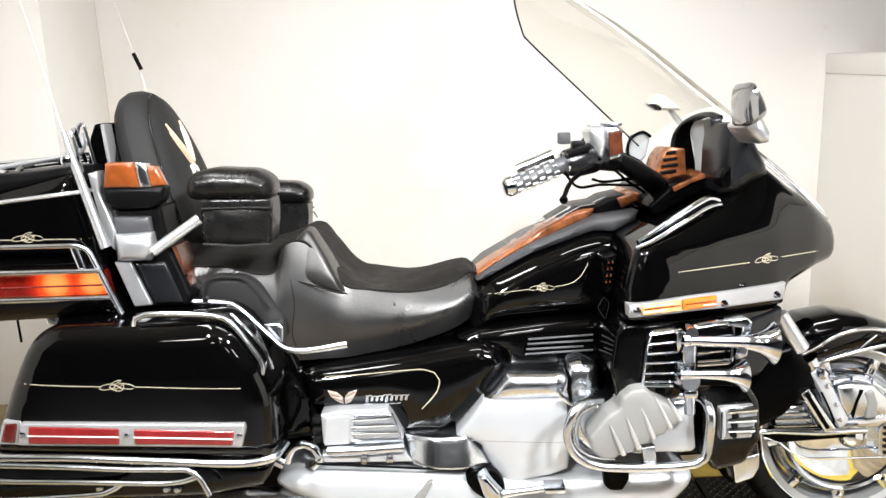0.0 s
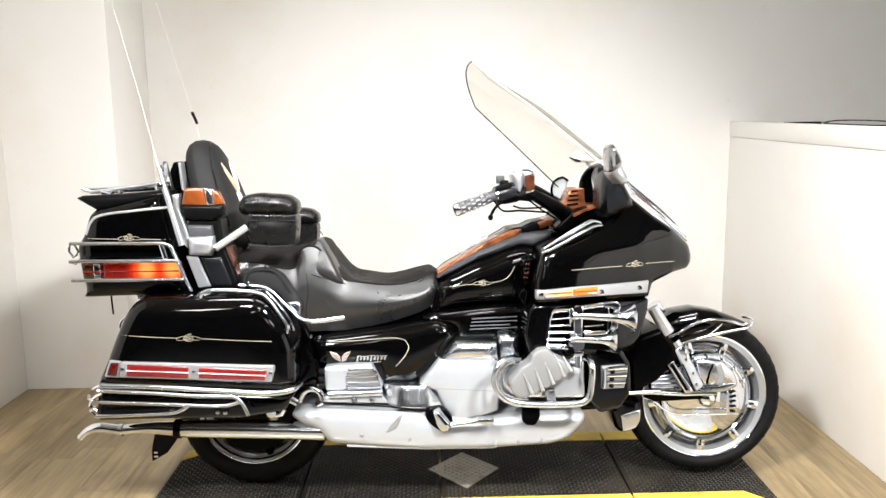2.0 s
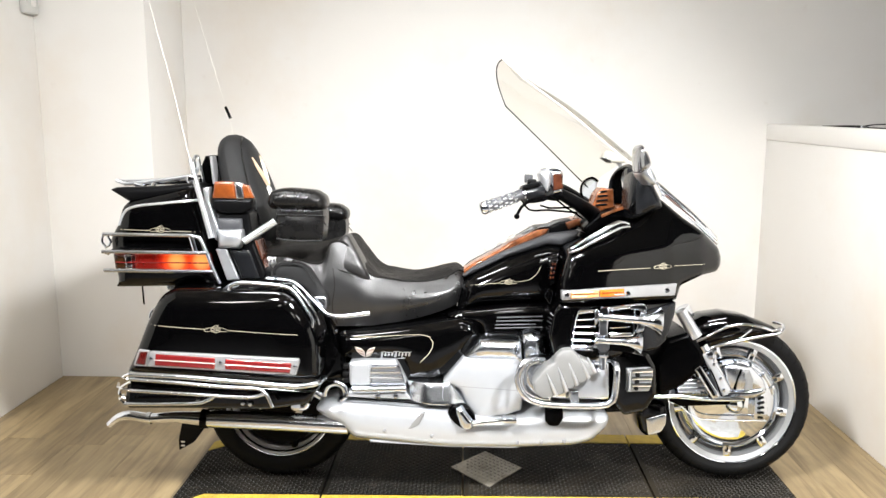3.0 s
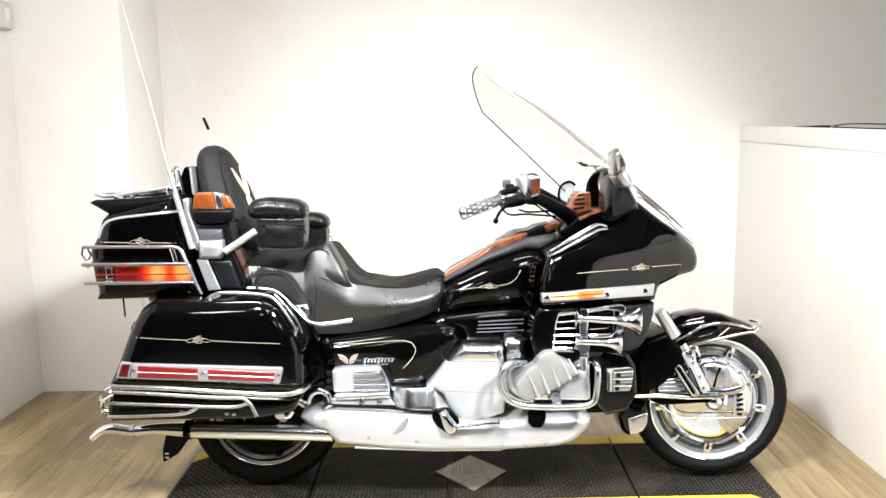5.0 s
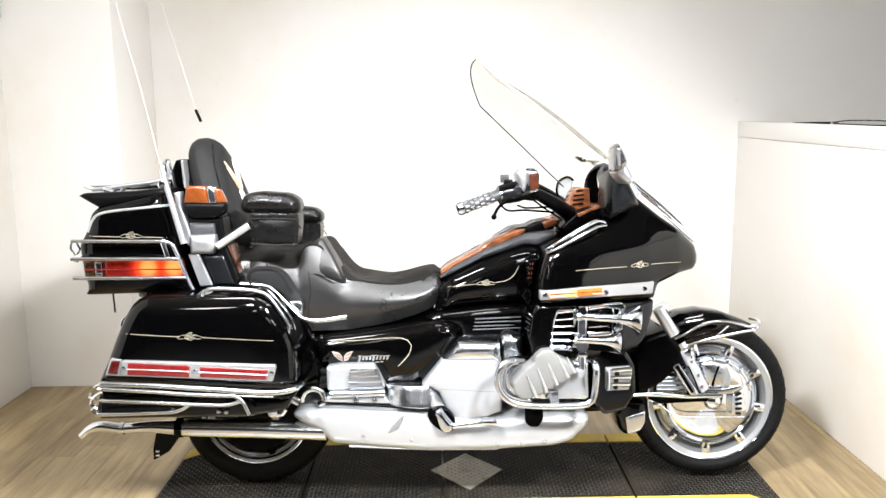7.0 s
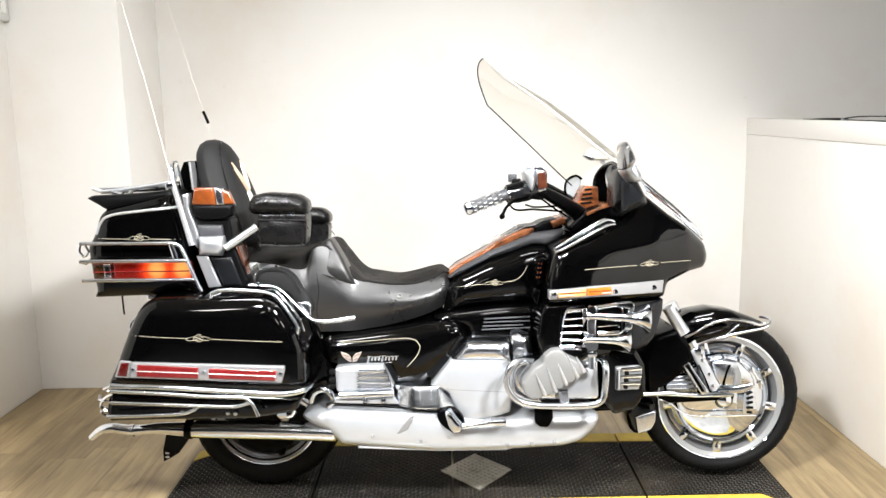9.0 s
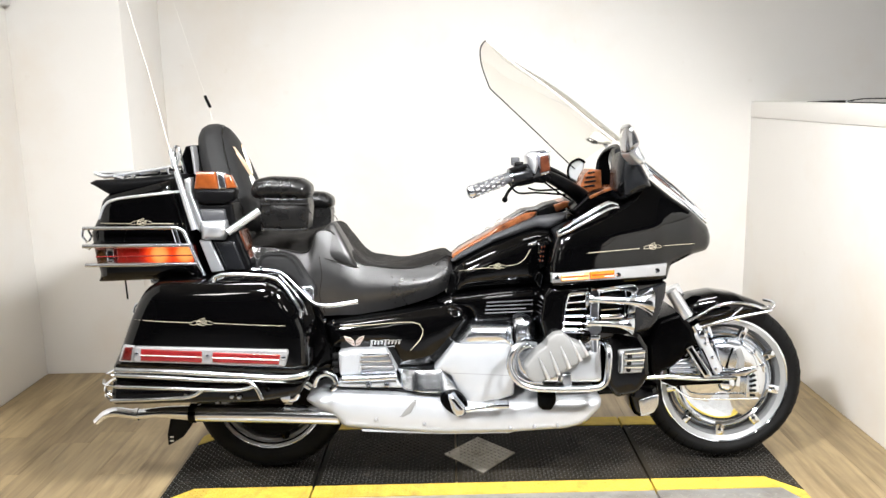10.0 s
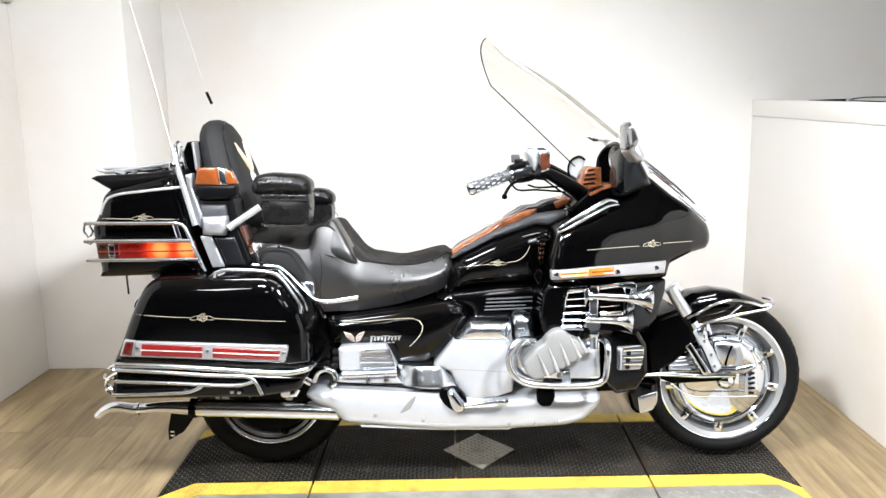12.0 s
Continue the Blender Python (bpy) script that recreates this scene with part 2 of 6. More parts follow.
def thing(name, label, category, place=(0, 0, 0), group=""):
    ob = new(name)
    ob.empty_display_size = 0.1
    ob.location = place
    return tagged(ob, label, category, group)


def finish(name, bm, mat, angle=38):
    """A mesh object from a bmesh, smooth but for its sharp edges."""
    bmesh.ops.recalc_face_normals(bm, faces=bm.faces)
    tree = BVHTree.FromBMesh(bm)
    me = bpy.data.meshes.new(name)
    bm.to_mesh(me)
    bm.free()
    for p in me.polygons:
        p.use_smooth = True
    me.set_sharp_from_angle(angle=radians(angle))
    me.materials.append(mat)
    ob = new(name, me)
    SKIN[ob.name] = tree
    return ob


def part(name, bm, mat, parent, label="", angle=38):
    ob = finish(name, bm, mat, angle)
    ob.parent = parent
    p = parent
    off = Vector((0, 0, 0))
    while p is not None:
        off += p.location
        p = p.parent
    ob.location = -off
    if label:
        ob["label"] = label
    return ob


def structure(name, bm, mat, label="", category="", angle=38):
    return tagged(finish(name, bm, mat, angle), label, category or name.split("_")[0], kind="structure")


def spline(pts, closed=True, step=0.012):
    """A smooth curve through points of any dimension, evenly sampled."""
    p = [np.array(q, float) for q in pts]
    n = len(p)
    out = []
    for i in range(n if closed else n - 1):
        a, b = p[i], p[(i + 1) % n]
        z = p[i - 1] if (closed or i > 0) else 2 * a - b
        c = p[(i + 2) % n] if (closed or i + 2 < n) else 2 * b - a
        k = max(1, int(np.linalg.norm(b - a) / step))
        d = [max(1e-6, np.linalg.norm(q)) ** 0.5 for q in (a - z, b - a, c - b)]
        t0, t1 = -d[0], 0.0
        t2, t3 = d[1], d[1] + d[2]
        for j in range(k):
            t = t2 * j / k
            a1 = (t1 - t) / (t1 - t0) * z + (t - t0) / (t1 - t0) * a
            a2 = (t2 - t) / (t2 - t1) * a + (t - t1) / (t2 - t1) * b
            a3 = (t3 - t) / (t3 - t2) * b + (t - t2) / (t3 - t2) * c
            b1 = (t2 - t) / (t2 - t0) * a1 + (t - t0) / (t2 - t0) * a2
            b2 = (t3 - t) / (t3 - t1) * a2 + (t - t1) / (t3 - t1) * a3
            out.append((t2 - t) / (t2 - t1) * b1 + (t - t1) / (t2 - t1) * b2)
    if not closed:
        out.append(p[-1])
    return [tuple(float(c) for c in q) for q in out]


def fillet(pts, r=0.01, closed=True, k=4):
    """A polygon or path with its corners rounded."""
    p = [np.array(q, float) for q in pts]
    n, out = len(p), []
    for i in range(n):
        if not closed and i in (0, n - 1):
            out.append(tuple(p[i]))
            continue
        a, b, c = p[i - 1], p[i], p[(i + 1) % n]
        u, v = a - b, c - b
        lu, lv = np.linalg.norm(u), np.linalg.norm(v)
        d = min(r, lu * 0.45, lv * 0.45)
        s, e = b + u / lu * d, b + v / lv * d
        for j in range(k + 1):
            t = j / k
            out.append(tuple((1 - t) ** 2 * s + 2 * t * (1 - t) * b + t * t * e))
    return out


def densify(poly, step):
    out = []
    for a, b in zip(poly, poly[1:] + poly[:1]):
        a, b = np.array(a), np.array(b)
        k = max(1, int(np.ceil(np.linalg.norm(b - a) / step)))
        out += [tuple(a + (b - a) * j / k) for j in range(k)]
    return out


def edge_distance(P, poly):
    A = np.array(poly)
    B = np.roll(A, -1, axis=0)
    D = B - A
    L = np.maximum((D ** 2).sum(1), 1e-12)
    t = np.clip(((P[:, None, :] - A) * D).sum(2) / L, 0, 1)
    return np.sqrt((((A + t[..., None] * D) - P[:, None, :]) ** 2).sum(2)).min(1)


def inside(P, poly):
    A = np.array(poly)
    B = np.roll(A, -1, axis=0)
    x, y = P[:, :1], P[:, 1:]
    cross = ((A[:, 1] > y) != (B[:, 1] > y)) & (x < (B[:, 0] - A[:, 0]) * (y - A[:, 1]) / np.where(B[:, 1] == A[:, 1], 1e-9, B[:, 1] - A[:, 1]) + A[:, 0])
    return cross.sum(1) % 2 == 1


def relief(outline, front, back=None, edge=0.015, step=0.02, crown=0.0, turn=None, back_edge=0.0):
    """A body seen along its depth: an outline (u, v) whose front face lies at the depth front (a number or a function of u, v) with edges rounded by edge,
    bulged by crown towards its middle, and whose back lies at the depth back; None: mirrored about depth 0. u, v are x, z and depth is y unless turn says otherwise."""
    from mathutils.geometry import delaunay_2d_cdt
    f = front if callable(front) else (lambda u, v: front)
    poly = densify(list(outline), step)
    A = np.array(poly)
    area = sum(a[0] * b[1] - b[0] * a[1] for a, b in zip(poly, poly[1:] + poly[:1]))
    T = np.roll(A, -1, axis=0) - np.roll(A, 1, axis=0)
    N = np.stack([-T[:, 1], T[:, 0]], 1) * (1 if area > 0 else -1)
    N /= np.maximum(np.linalg.norm(N, axis=1, keepdims=True), 1e-9)
    extra = [np.zeros((0, 2))]
    for q in (0.1, 0.3, 0.62, 1.0):
        R = A + N * edge * q
        R = R[inside(R, poly)]
        if len(R):
            extra.append(R[edge_distance(R, poly) > edge * q * 0.93])
    lo, hi = A.min(0), A.max(0)
    gx, gy = np.meshgrid(np.arange(lo[0], hi[0], step), np.arange(lo[1], hi[1], step))
    G = np.stack([gx.ravel(), gy.ravel()], 1)
    G = G[inside(G, poly)]
    if len(G):
        extra.append(G[edge_distance(G, poly) > edge * 1.0 + step * 0.4])
    P = np.concatenate([A] + extra)
    n = len(poly)
    vs, es, fs, *_ = delaunay_2d_cdt([Vector(p) for p in P], [(i, (i + 1) % n) for i in range(n)], [], 1, 1e-6)
    V = np.array([tuple(v) for v in vs])
    d = edge_distance(V, poly)
    top = max(d.max(), 1e-6)
    drop = edge * (1 - np.sqrt(np.maximum(0, 1 - (1 - np.minimum(d / edge, 1)) ** 2))) if edge > 0 else 0 * d
    bulge = crown * (1 - (1 - d / top) ** 2)
    W = np.array([f(u, v) for u, v in V]) + drop - bulge
    bm = bmesh.new()

    def point(u, v, w):
        return turn @ Vector((u, w, v)) if turn else Vector((u, w, v))
    fv = [bm.verts.new(point(V[i][0], V[i][1], W[i])) for i in range(len(V))]
    if back is None:
        WB = -W
    elif callable(back):
        WB = np.array([back(u, v) for u, v in V])
    else:
        WB = np.full(len(V), back)
    if back_edge > 0:
        WB = WB - back_edge * (1 - np.sqrt(np.maximum(0, 1 - (1 - np.minimum(d / back_edge, 1)) ** 2)))
    bv = [bm.verts.new(point(V[i][0], V[i][1], WB[i])) for i in range(len(V))]
    edges = {}
    for t in fs:
        try:
            bm.faces.new([fv[i] for i in t])
            bm.faces.new([bv[i] for i in reversed(t)])
        except ValueError:
            continue
        for a, b in zip(t, list(t[1:]) + [t[0]]):
            edges[(a, b)] = 1
    for a, b in edges:
        if (b, a) not in edges:
            try:
                bm.faces.new([fv[b], fv[a], bv[a], bv[b]])
            except ValueError:
                pass
    return bm


def tube(path, r, closed=False, n=10, flat=1.0, bm=None):
    """A round bar along a path of points; r is a number or one radius for each end, spread evenly."""
    bm = bm or bmesh.new()
    P = [Vector([float(q) for q in p]) for p in path]
    m = len(P)
    rad = [r] * m if not isinstance(r, (tuple, list)) else [float(np.interp(i / max(1, m - 1), np.linspace(0, 1, len(r)), r)) for i in range(m)]
    tang = [((P[(i + 1) % m] if closed or i + 1 < m else P[i]) - (P[i - 1] if closed or i > 0 else P[i])).normalized() for i in range(m)]
    nrm = tang[0].orthogonal().normalized()
    if abs(tang[0].y) < 0.9:
        nrm = (Vector((0, 1, 0)) - tang[0] * tang[0].y).normalized()
    rings = []
    for i in range(m):
        nrm = (nrm - tang[i] * nrm.dot(tang[i])).normalized()
        bi = tang[i].cross(nrm)
        rings.append([bm.verts.new(P[i] + rad[i] * (math.cos(2 * math.pi * k / n) * nrm * flat + math.sin(2 * math.pi * k / n) * bi)) for k in range(n)])
    for i in range(m if closed else m - 1):
        a, b = rings[i], rings[(i + 1) % m]
        for k in range(n):
            bm.faces.new([a[k], a[(k + 1) % n], b[(k + 1) % n], b[k]])
    if not closed:
        bm.faces.new(rings[0][::-1])
        bm.faces.new(rings[-1])
    return bm


def lathe(profile, centre, axis=(0, 1, 0), n=48, bm=None, arc=None):
    """A turned body: (radius, height along the axis) from the first height to the last."""
    bm = bm or bmesh.new()
    w = Vector(axis).normalized()
    u = w.orthogonal().normalized()
    if abs(w.y) > 0.9:
        u = Vector((1, 0, 0))
    u = (u - w * u.dot(w)).normalized()
    v = w.cross(u)
    c = Vector(centre)
    rings = []
    for r, h in profile:
        if r < 1e-6:
            rings.append([bm.verts.new(c + w * h)])
        else:
            rings.append([bm.verts.new(c + w * h + r * (math.cos(2 * math.pi * k / n) * u + math.sin(2 * math.pi * k / n) * v)) for k in range(n)])
    for a, b in zip(rings, rings[1:]):
        for k in range(n):
            q = [a[k % len(a)], a[(k + 1) % len(a)], b[(k + 1) % len(b)], b[k % len(b)]]
            q = list(dict.fromkeys(q))
            if len(q) > 2:
                try:
                    bm.faces.new(q)
                except ValueError:
                    pass
    return bm


def block(cx, cy, cz, sx, sy, sz, bevel=0.004, turn=None, bm=None, seg=2):
    """A box with rounded edges, about its middle; turn: a pose for it."""
    b2 = bmesh.new()
    bmesh.ops.create_cube(b2, size=1.0)
    for v in b2.verts:
        v.co = Vector((v.co.x * sx, v.co.y * sy, v.co.z * sz))
    if bevel:
        bmesh.ops.bevel(b2, geom=list(b2.edges), offset=min(bevel, 0.45 * min(sx, sy, sz)), segments=seg, affect="EDGES", profile=0.5)
    m = Matrix.Translation((cx, cy, cz)) @ (turn or Matrix())
    bmesh.ops.transform(b2, matrix=m, verts=b2.verts)
    if bm is None:
        return b2
    join(bm, b2)
    return bm


def join(bm, other):
    me = bpy.data.meshes.new("tmp")
    other.to_mesh(me)
    other.free()
    bm.from_mesh(me)
    bpy.data.meshes.remove(me)
    return bm


def onto(body, pts, lift=0.0015, default=-0.3):
    """Points (x, z) laid on the near side of a body."""
    out = []
    for x, z in pts:
        hit = SKIN[body.name].ray_cast(Vector((x, -3, z)), Vector((0, 1, 0)))[0]
        out.append((x, (hit.y if hit else default) - lift, z))
    return out


def stripe(body, pts, r=0.002, flat=0.35, lift=0.0, step=0.015):
    """A painted line along a body."""
    p = [tuple(q) for q in spline(pts, False, step)]
    return tube(onto(body, p, lift), r, n=6, flat=flat)


def mirrored(bm):
    """The same across the machine's middle plane."""
    for v in bm.verts:
        v.co.y = -v.co.y
    bmesh.ops.reverse_faces(bm, faces=bm.faces)
    return bm


def loft(sections, bm=None, cap=True):
    """Skin over open or closed rows of points, all of one length."""
    bm = bm or bmesh.new()
    rows = [[bm.verts.new(Vector(p)) for p in s] for s in sections]
    for a, b in zip(rows, rows[1:]):
        for k in range(len(a) - 1):
            bm.faces.new([a[k], a[k + 1], b[k + 1], b[k]])
    return bm


# ---------- the room ----------
FLOOR = -0.03
LEFT, RIGHT, BACK, NICHE, REAR, FAR = -2.29, 1.54, 1.69, 1.16, -7.0, 4.6
BAY = -1.6  # where the white bay opens on the added, unseen hall


def wall(name, x0, x1, y0, y1, z0, z1, label, mat=None):
    return structure(name, block((x0 + x1) / 2, (y0 + y1) / 2, (z0 + z1) / 2, x1 - x0, y1 - y0, z1 - z0, 0.004), mat or WALL, label, "wall")


wall("wall_left", LEFT - 0.15, LEFT, BAY, NICHE, FLOOR, CEIL, "smooth white painted side wall of the photo bay")
wall("wall_corner_pier", LEFT - 0.15, -1.735, NICHE, BACK + 0.15, FLOOR, CEIL, "white painted wall pier in the rear corner")
wall("wall_back", -1.735, FAR, BACK, BACK + 0.15, FLOOR, CEIL, "smooth white painted back wall behind the motorcycle")
wall("wall_half", RIGHT, RIGHT + 0.12, BAY, BACK, FLOOR, 1.215, "low white painted partition wall beside the motorcycle")
# These four dark walls are unseen, added to shape the reflections.
wall("wall_rear", -4.5, FAR, REAR - 0.15, REAR, FLOOR, CEIL, "unseen dark wall added behind the viewpoint", HALL)
wall("wall_hall", -4.65, -4.5, REAR - 0.15, BAY, FLOOR, CEIL, "unseen dark side wall added for the hall", HALL)
wall("wall_return", -4.65, LEFT - 0.15, BAY, BAY + 0.15, FLOOR, CEIL, "unseen dark wall added beside the bay", HALL)
wall("wall_far", FAR, FAR + 0.15, REAR - 0.15, BACK + 0.15, FLOOR, CEIL, "unseen dark wall added beyond the low partition", HALL)
structure("ceiling", block((FAR - 4.5) / 2, (REAR + BACK) / 2, CEIL + 0.06, FAR + 4.8, BACK - REAR + 0.3, 0.12, 0.0), CEILING, "plain dim ceiling")
structure("trim_half_wall_cap", block(RIGHT + 0.06, (BAY + BACK) / 2, 1.26, 0.13, BACK - BAY - 0.004, 0.088, 0.006), WALL, "white wooden cap board on the low partition", "trim")
floor = structure("floor", block((FAR - 4.5) / 2, (BAY + BACK) / 2 + 0.075, FLOOR - 0.06, FAR + 4.8, BACK - BAY + 0.15, 0.108, 0.0), PLANK, "light oak vinyl plank floor")
# Unseen grey floor, added so that the chrome reflects a neutral tone.
structure("floor_hall", block((FAR - 4.5) / 2, (REAR + BAY) / 2 - 0.075, FLOOR - 0.06, FAR + 4.8, BAY - REAR + 0.15, 0.12, 0.0), HALL_FLOOR, "unseen grey floor added for neutral reflections", "floor")

# a thin black strap with a wire loop lying along the cap board
strap = thing("strap", "thin black strap with a wire loop on the partition cap", "strap", (RIGHT + 0.05, 0.694, 1.304))
band = bmesh.new()
STRAP = [(1.093, 0.004, 0.0015), (0.960, 0.012, 0.005), (0.827, 0.016, 0.009), (0.694, 0.012, 0.011)]
loft([[(RIGHT + 0.05 - w, y, 1.3045), (RIGHT + 0.05 - w, y, 1.3045 + h), (RIGHT + 0.05 + w, y, 1.3045 + h), (RIGHT + 0.05 + w, y, 1.3045), (RIGHT + 0.05 - w, y, 1.3045)] for y, w, h in STRAP], band)
part("band", band, DARK, strap, "flat black band")
part("buckle", block(RIGHT + 0.05, 0.684, 1.3105, 0.03, 0.012, 0.012, 0.003), SATIN, strap)
part("wire_loop", tube(spline([(RIGHT + 0.045, 0.678, 1.307), (RIGHT + 0.035, 0.604, 1.3075), (RIGHT + 0.03, 0.193, 1.3075), (RIGHT + 0.05, 0.073, 1.312), (RIGHT + 0.07, 0.193, 1.321), (RIGHT + 0.066, 0.604, 1.321), (RIGHT + 0.052, 0.678, 1.314)], False), 0.0026, n=8), DARK, strap, "dark wire loop")

sw = thing("switch_box", "grey-white surface mounted switch box on the side wall", "switch", (LEFT, 1.09, 1.9))
part("box", block(LEFT + 0.02, 1.09, 1.9, 0.04, 0.12, 0.13, 0.012), SWITCH, sw)
part("rocker", block(LEFT + 0.042, 1.09, 1.9, 0.01, 0.035, 0.06, 0.003), WALL, sw)

# ---------- the tread plate platform ----------
plat = thing("platform", "low black tread plate platform with worn yellow safety border", "platform", (0, 0, FLOOR))
PLATE_OUT = [(-1.193, 0.17), (-1.193, -0.30), (-1.09, -0.197), (0.96, -0.172), (1.06, -0.28), (1.06, 0.17), (0.95, 0.30), (-1.05, 0.30)]


def clip_x(poly, x0, x1):
    for sign, lim in ((1, x0), (-1, x1)):
        out = []
        for a, b in zip(poly, poly[1:] + poly[:1]):
            ia, ib = sign * (a[0] - lim) >= 0, sign * (b[0] - lim) >= 0
            if ia:
                out.append(a)
            if ia != ib:
                t = (lim - a[0]) / (b[0] - a[0])
                out.append((lim, a[1] + t * (b[1] - a[1])))
        poly = out
    return poly


def sheet(poly, z0, z1, bevel=0.002):
    bm = bmesh.new()
    f = bm.faces.new([bm.verts.new((x, y, z1)) for x, y in poly])
    if f.normal.z < 0:
        f.normal_flip()
    g = bmesh.ops.extrude_face_region(bm, geom=[f])
    for v in g["geom"]:
        if isinstance(v, bmesh.types.BMVert):
            v.co.z = z0
    return bm


SEAMS = [-1.3, -0.662, -0.148, 0.548, 1.2]
for a, b in zip(SEAMS, SEAMS[1:]):
    part("plate", sheet(clip_x(PLATE_OUT, a + 0.004, b - 0.004), FLOOR, 0.0), MATBLACK, plat)
for a, b in ((-1.3, -0.662), (-0.662, 0.548), (0.548, 1.2)):
    front = [(-1.193, -0.305), (-1.09, -0.20), (0.96, -0.175), (1.06, -0.285), (1.06, -0.40), (0.99, -0.255), (-1.05, -0.285), (-1.193, -0.42)]
    part("yellow_border", sheet(clip_x(front, a + 0.004, b - 0.004), FLOOR, 0.001), YELLOW, plat)
    rear = [(-1.193, 0.175), (-1.05, 0.304), (0.95, 0.304), (1.06, 0.175), (1.06, 0.26), (0.98, 0.39), (-1.08, 0.39), (-1.193, 0.26)]
    part("yellow_border", sheet(clip_x(rear, a + 0.004, b - 0.004), FLOOR, 0.001), YELLOW, plat)
    apron = [(-1.193, -0.424), (-1.05, -0.289), (0.99, -0.259), (1.06, -0.404), (1.06, -0.6), (-1.193, -0.6)]
    part("bare_plate", sheet(clip_x(apron, a + 0.004, b - 0.004), FLOOR, 0.0), PLATE, plat, "bare grey tread plate")


def treads(poly, pitch, size, lift, z):
    """Raised tread marks, set crosswise in turn."""
    P, q = [], 0
    xs = np.arange(min(p[0] for p in poly), max(p[0] for p in poly), pitch)
    ys = np.arange(min(p[1] for p in poly), max(p[1] for p in poly), pitch)
    for i, x in enumerate(xs):
        for j, y in enumerate(ys):
            P.append((x + pitch * 0.5, y + pitch * 0.5, 45 if (i + j) % 2 else -45))
    A = np.array([p[:2] for p in P])
    ok = inside(A, poly) & (edge_distance(A, poly) > size * 0.8)
    vs, fs = [], []
    for (x, y, a), good in zip(P, ok):
        if not good or min(abs(x - s) for s in SEAMS) < 0.016:
            continue
        c, s = math.cos(radians(a)), math.sin(radians(a))
        n = len(vs)
        for u, v, h in ((-1, 0, 0), (0, -0.32, 0), (1, 0, 0), (0, 0.32, 0), (-0.45, 0, 1), (0.45, 0, 1)):
            vs.append((x + size * (u * c - v * s), y + size * (u * s + v * c), z + lift * h))
        fs += [(n, n + 1, n + 4), (n + 1, n + 5, n + 4), (n + 1, n + 2, n + 5), (n + 2, n + 3, n + 5), (n + 3, n + 4, n + 5), (n + 3, n, n + 4)]
    me = bpy.data.meshes.new("tread")
    me.from_pydata(vs, [], fs)
    bm = bmesh.new()
    bm.from_mesh(me)
    bpy.data.meshes.remove(me)
    return bm


part("tread", treads(PLATE_OUT, 0.0148, 0.0086, 0.0018, 0.0), RUBBED, plat)["kind"] = "stuff"
part("tread", treads([(-1.04, -0.30), (0.98, -0.28), (1.04, -0.5), (-1.19, -0.5)], 0.03, 0.015, 0.002, 0.0), PLATE, plat)["kind"] = "stuff"
DIA = [(-0.195, 0.045), (-0.05, -0.117), (0.082, 0.047), (-0.057, 0.198)]
part("lozenge_plate", sheet(DIA, -0.001, 0.004), WORN, plat, "bare steel lozenge of tread plate")
part("tread", treads(DIA, 0.0148, 0.0084, 0.0018, 0.004), PLATE, plat)["kind"] = "stuff"
part("tread", treads([(-1.193, -0.305), (-1.09, -0.20), (0.96, -0.175), (1.06, -0.285), (1.06, -0.40), (0.99, -0.255), (-1.05, -0.285), (-1.193, -0.42)], 0.0148, 0.0084, 0.0015, 0.001), YELLOW, plat)["kind"] = "stuff"

# ---------- the motorcycle, built upright about y = 0 and leaning on its side stand ----------
bike = thing("touring_motorcycle", "glossy black touring motorcycle with chrome trim leaning on its side stand", "motorcycle", (0, 0, 0))
bike.rotation_euler = (radians(-4.5), 0, 0)

# wheels
FW, RW = (0.85, 0, 0.31), (-0.835, 0, 0.291)


def around(c, r, a, y):
    return Vector(c) + Vector((r * math.cos(a), y, r * math.sin(a)))


def wheel(name, c, R, half, rim_r, label):
    tyre_pts = [(rim_r - 0.012, -half * 0.72), (rim_r + 0.006, -half * 0.86), (rim_r + 0.026, -half), (R - 0.028, -half * 0.97), (R - 0.012, -half * 0.78), (R - 0.003, -half * 0.42), (R, 0)]
    prof = tyre_pts + [(r, -h) for r, h in reversed(tyre_pts[:-1])]
    prof = spline(prof, closed=False, step=0.006)
    w = thing(name, "", "")
    w.parent = bike
    w["label"] = label
    tyre = part("tyre", lathe(prof, c, n=96), RUBBER, w, "black road tyre", angle=60)
    groove = bmesh.new()
    def skin(f):
        return float(np.interp(f, [0, 0.42, 0.6, 0.78, 0.97, 1.0], [R, R - 0.003, R - 0.0062, R - 0.012, R - 0.028, R - 0.04])) - 0.001

    for k in range(46):
        a = 2 * math.pi * k / 46
        for s in (-1, 1):
            pts = [around(c, skin(f), a + 0.1 * (f - 0.1) * s, s * half * f) for f in (0.12, 0.3, 0.45, 0.6, 0.78, 0.88, 0.95, 0.985)]
            tube(pts, 0.0026, n=5, bm=groove)
    part("tread_groove", groove, GAP, w)["kind"] = "stuff"
    rim = lathe([(rim_r - 0.024, -half * 0.45), (rim_r - 0.02, -half * 0.78), (rim_r - 0.004, -half * 0.9), (rim_r + 0.004, -half * 0.84), (rim_r - 0.002, -half * 0.6), (rim_r - 0.004, half * 0.6),
                 (rim_r + 0.004, half * 0.84), (rim_r, half * 0.88), (rim_r - 0.02, half * 0.78), (rim_r - 0.03, half * 0.3), (rim_r - 0.03, -half * 0.3), (rim_r - 0.024, -half * 0.45)], c, n=96)
    part("rim", rim, WHEEL, w, "silver alloy rim")
    part("rim_lip", tube([around(c, rim_r + 0.001, 2 * math.pi * k / 72, -half * 0.89) for k in range(72)], 0.0035, closed=True, n=6), CHROME, w)
    return w


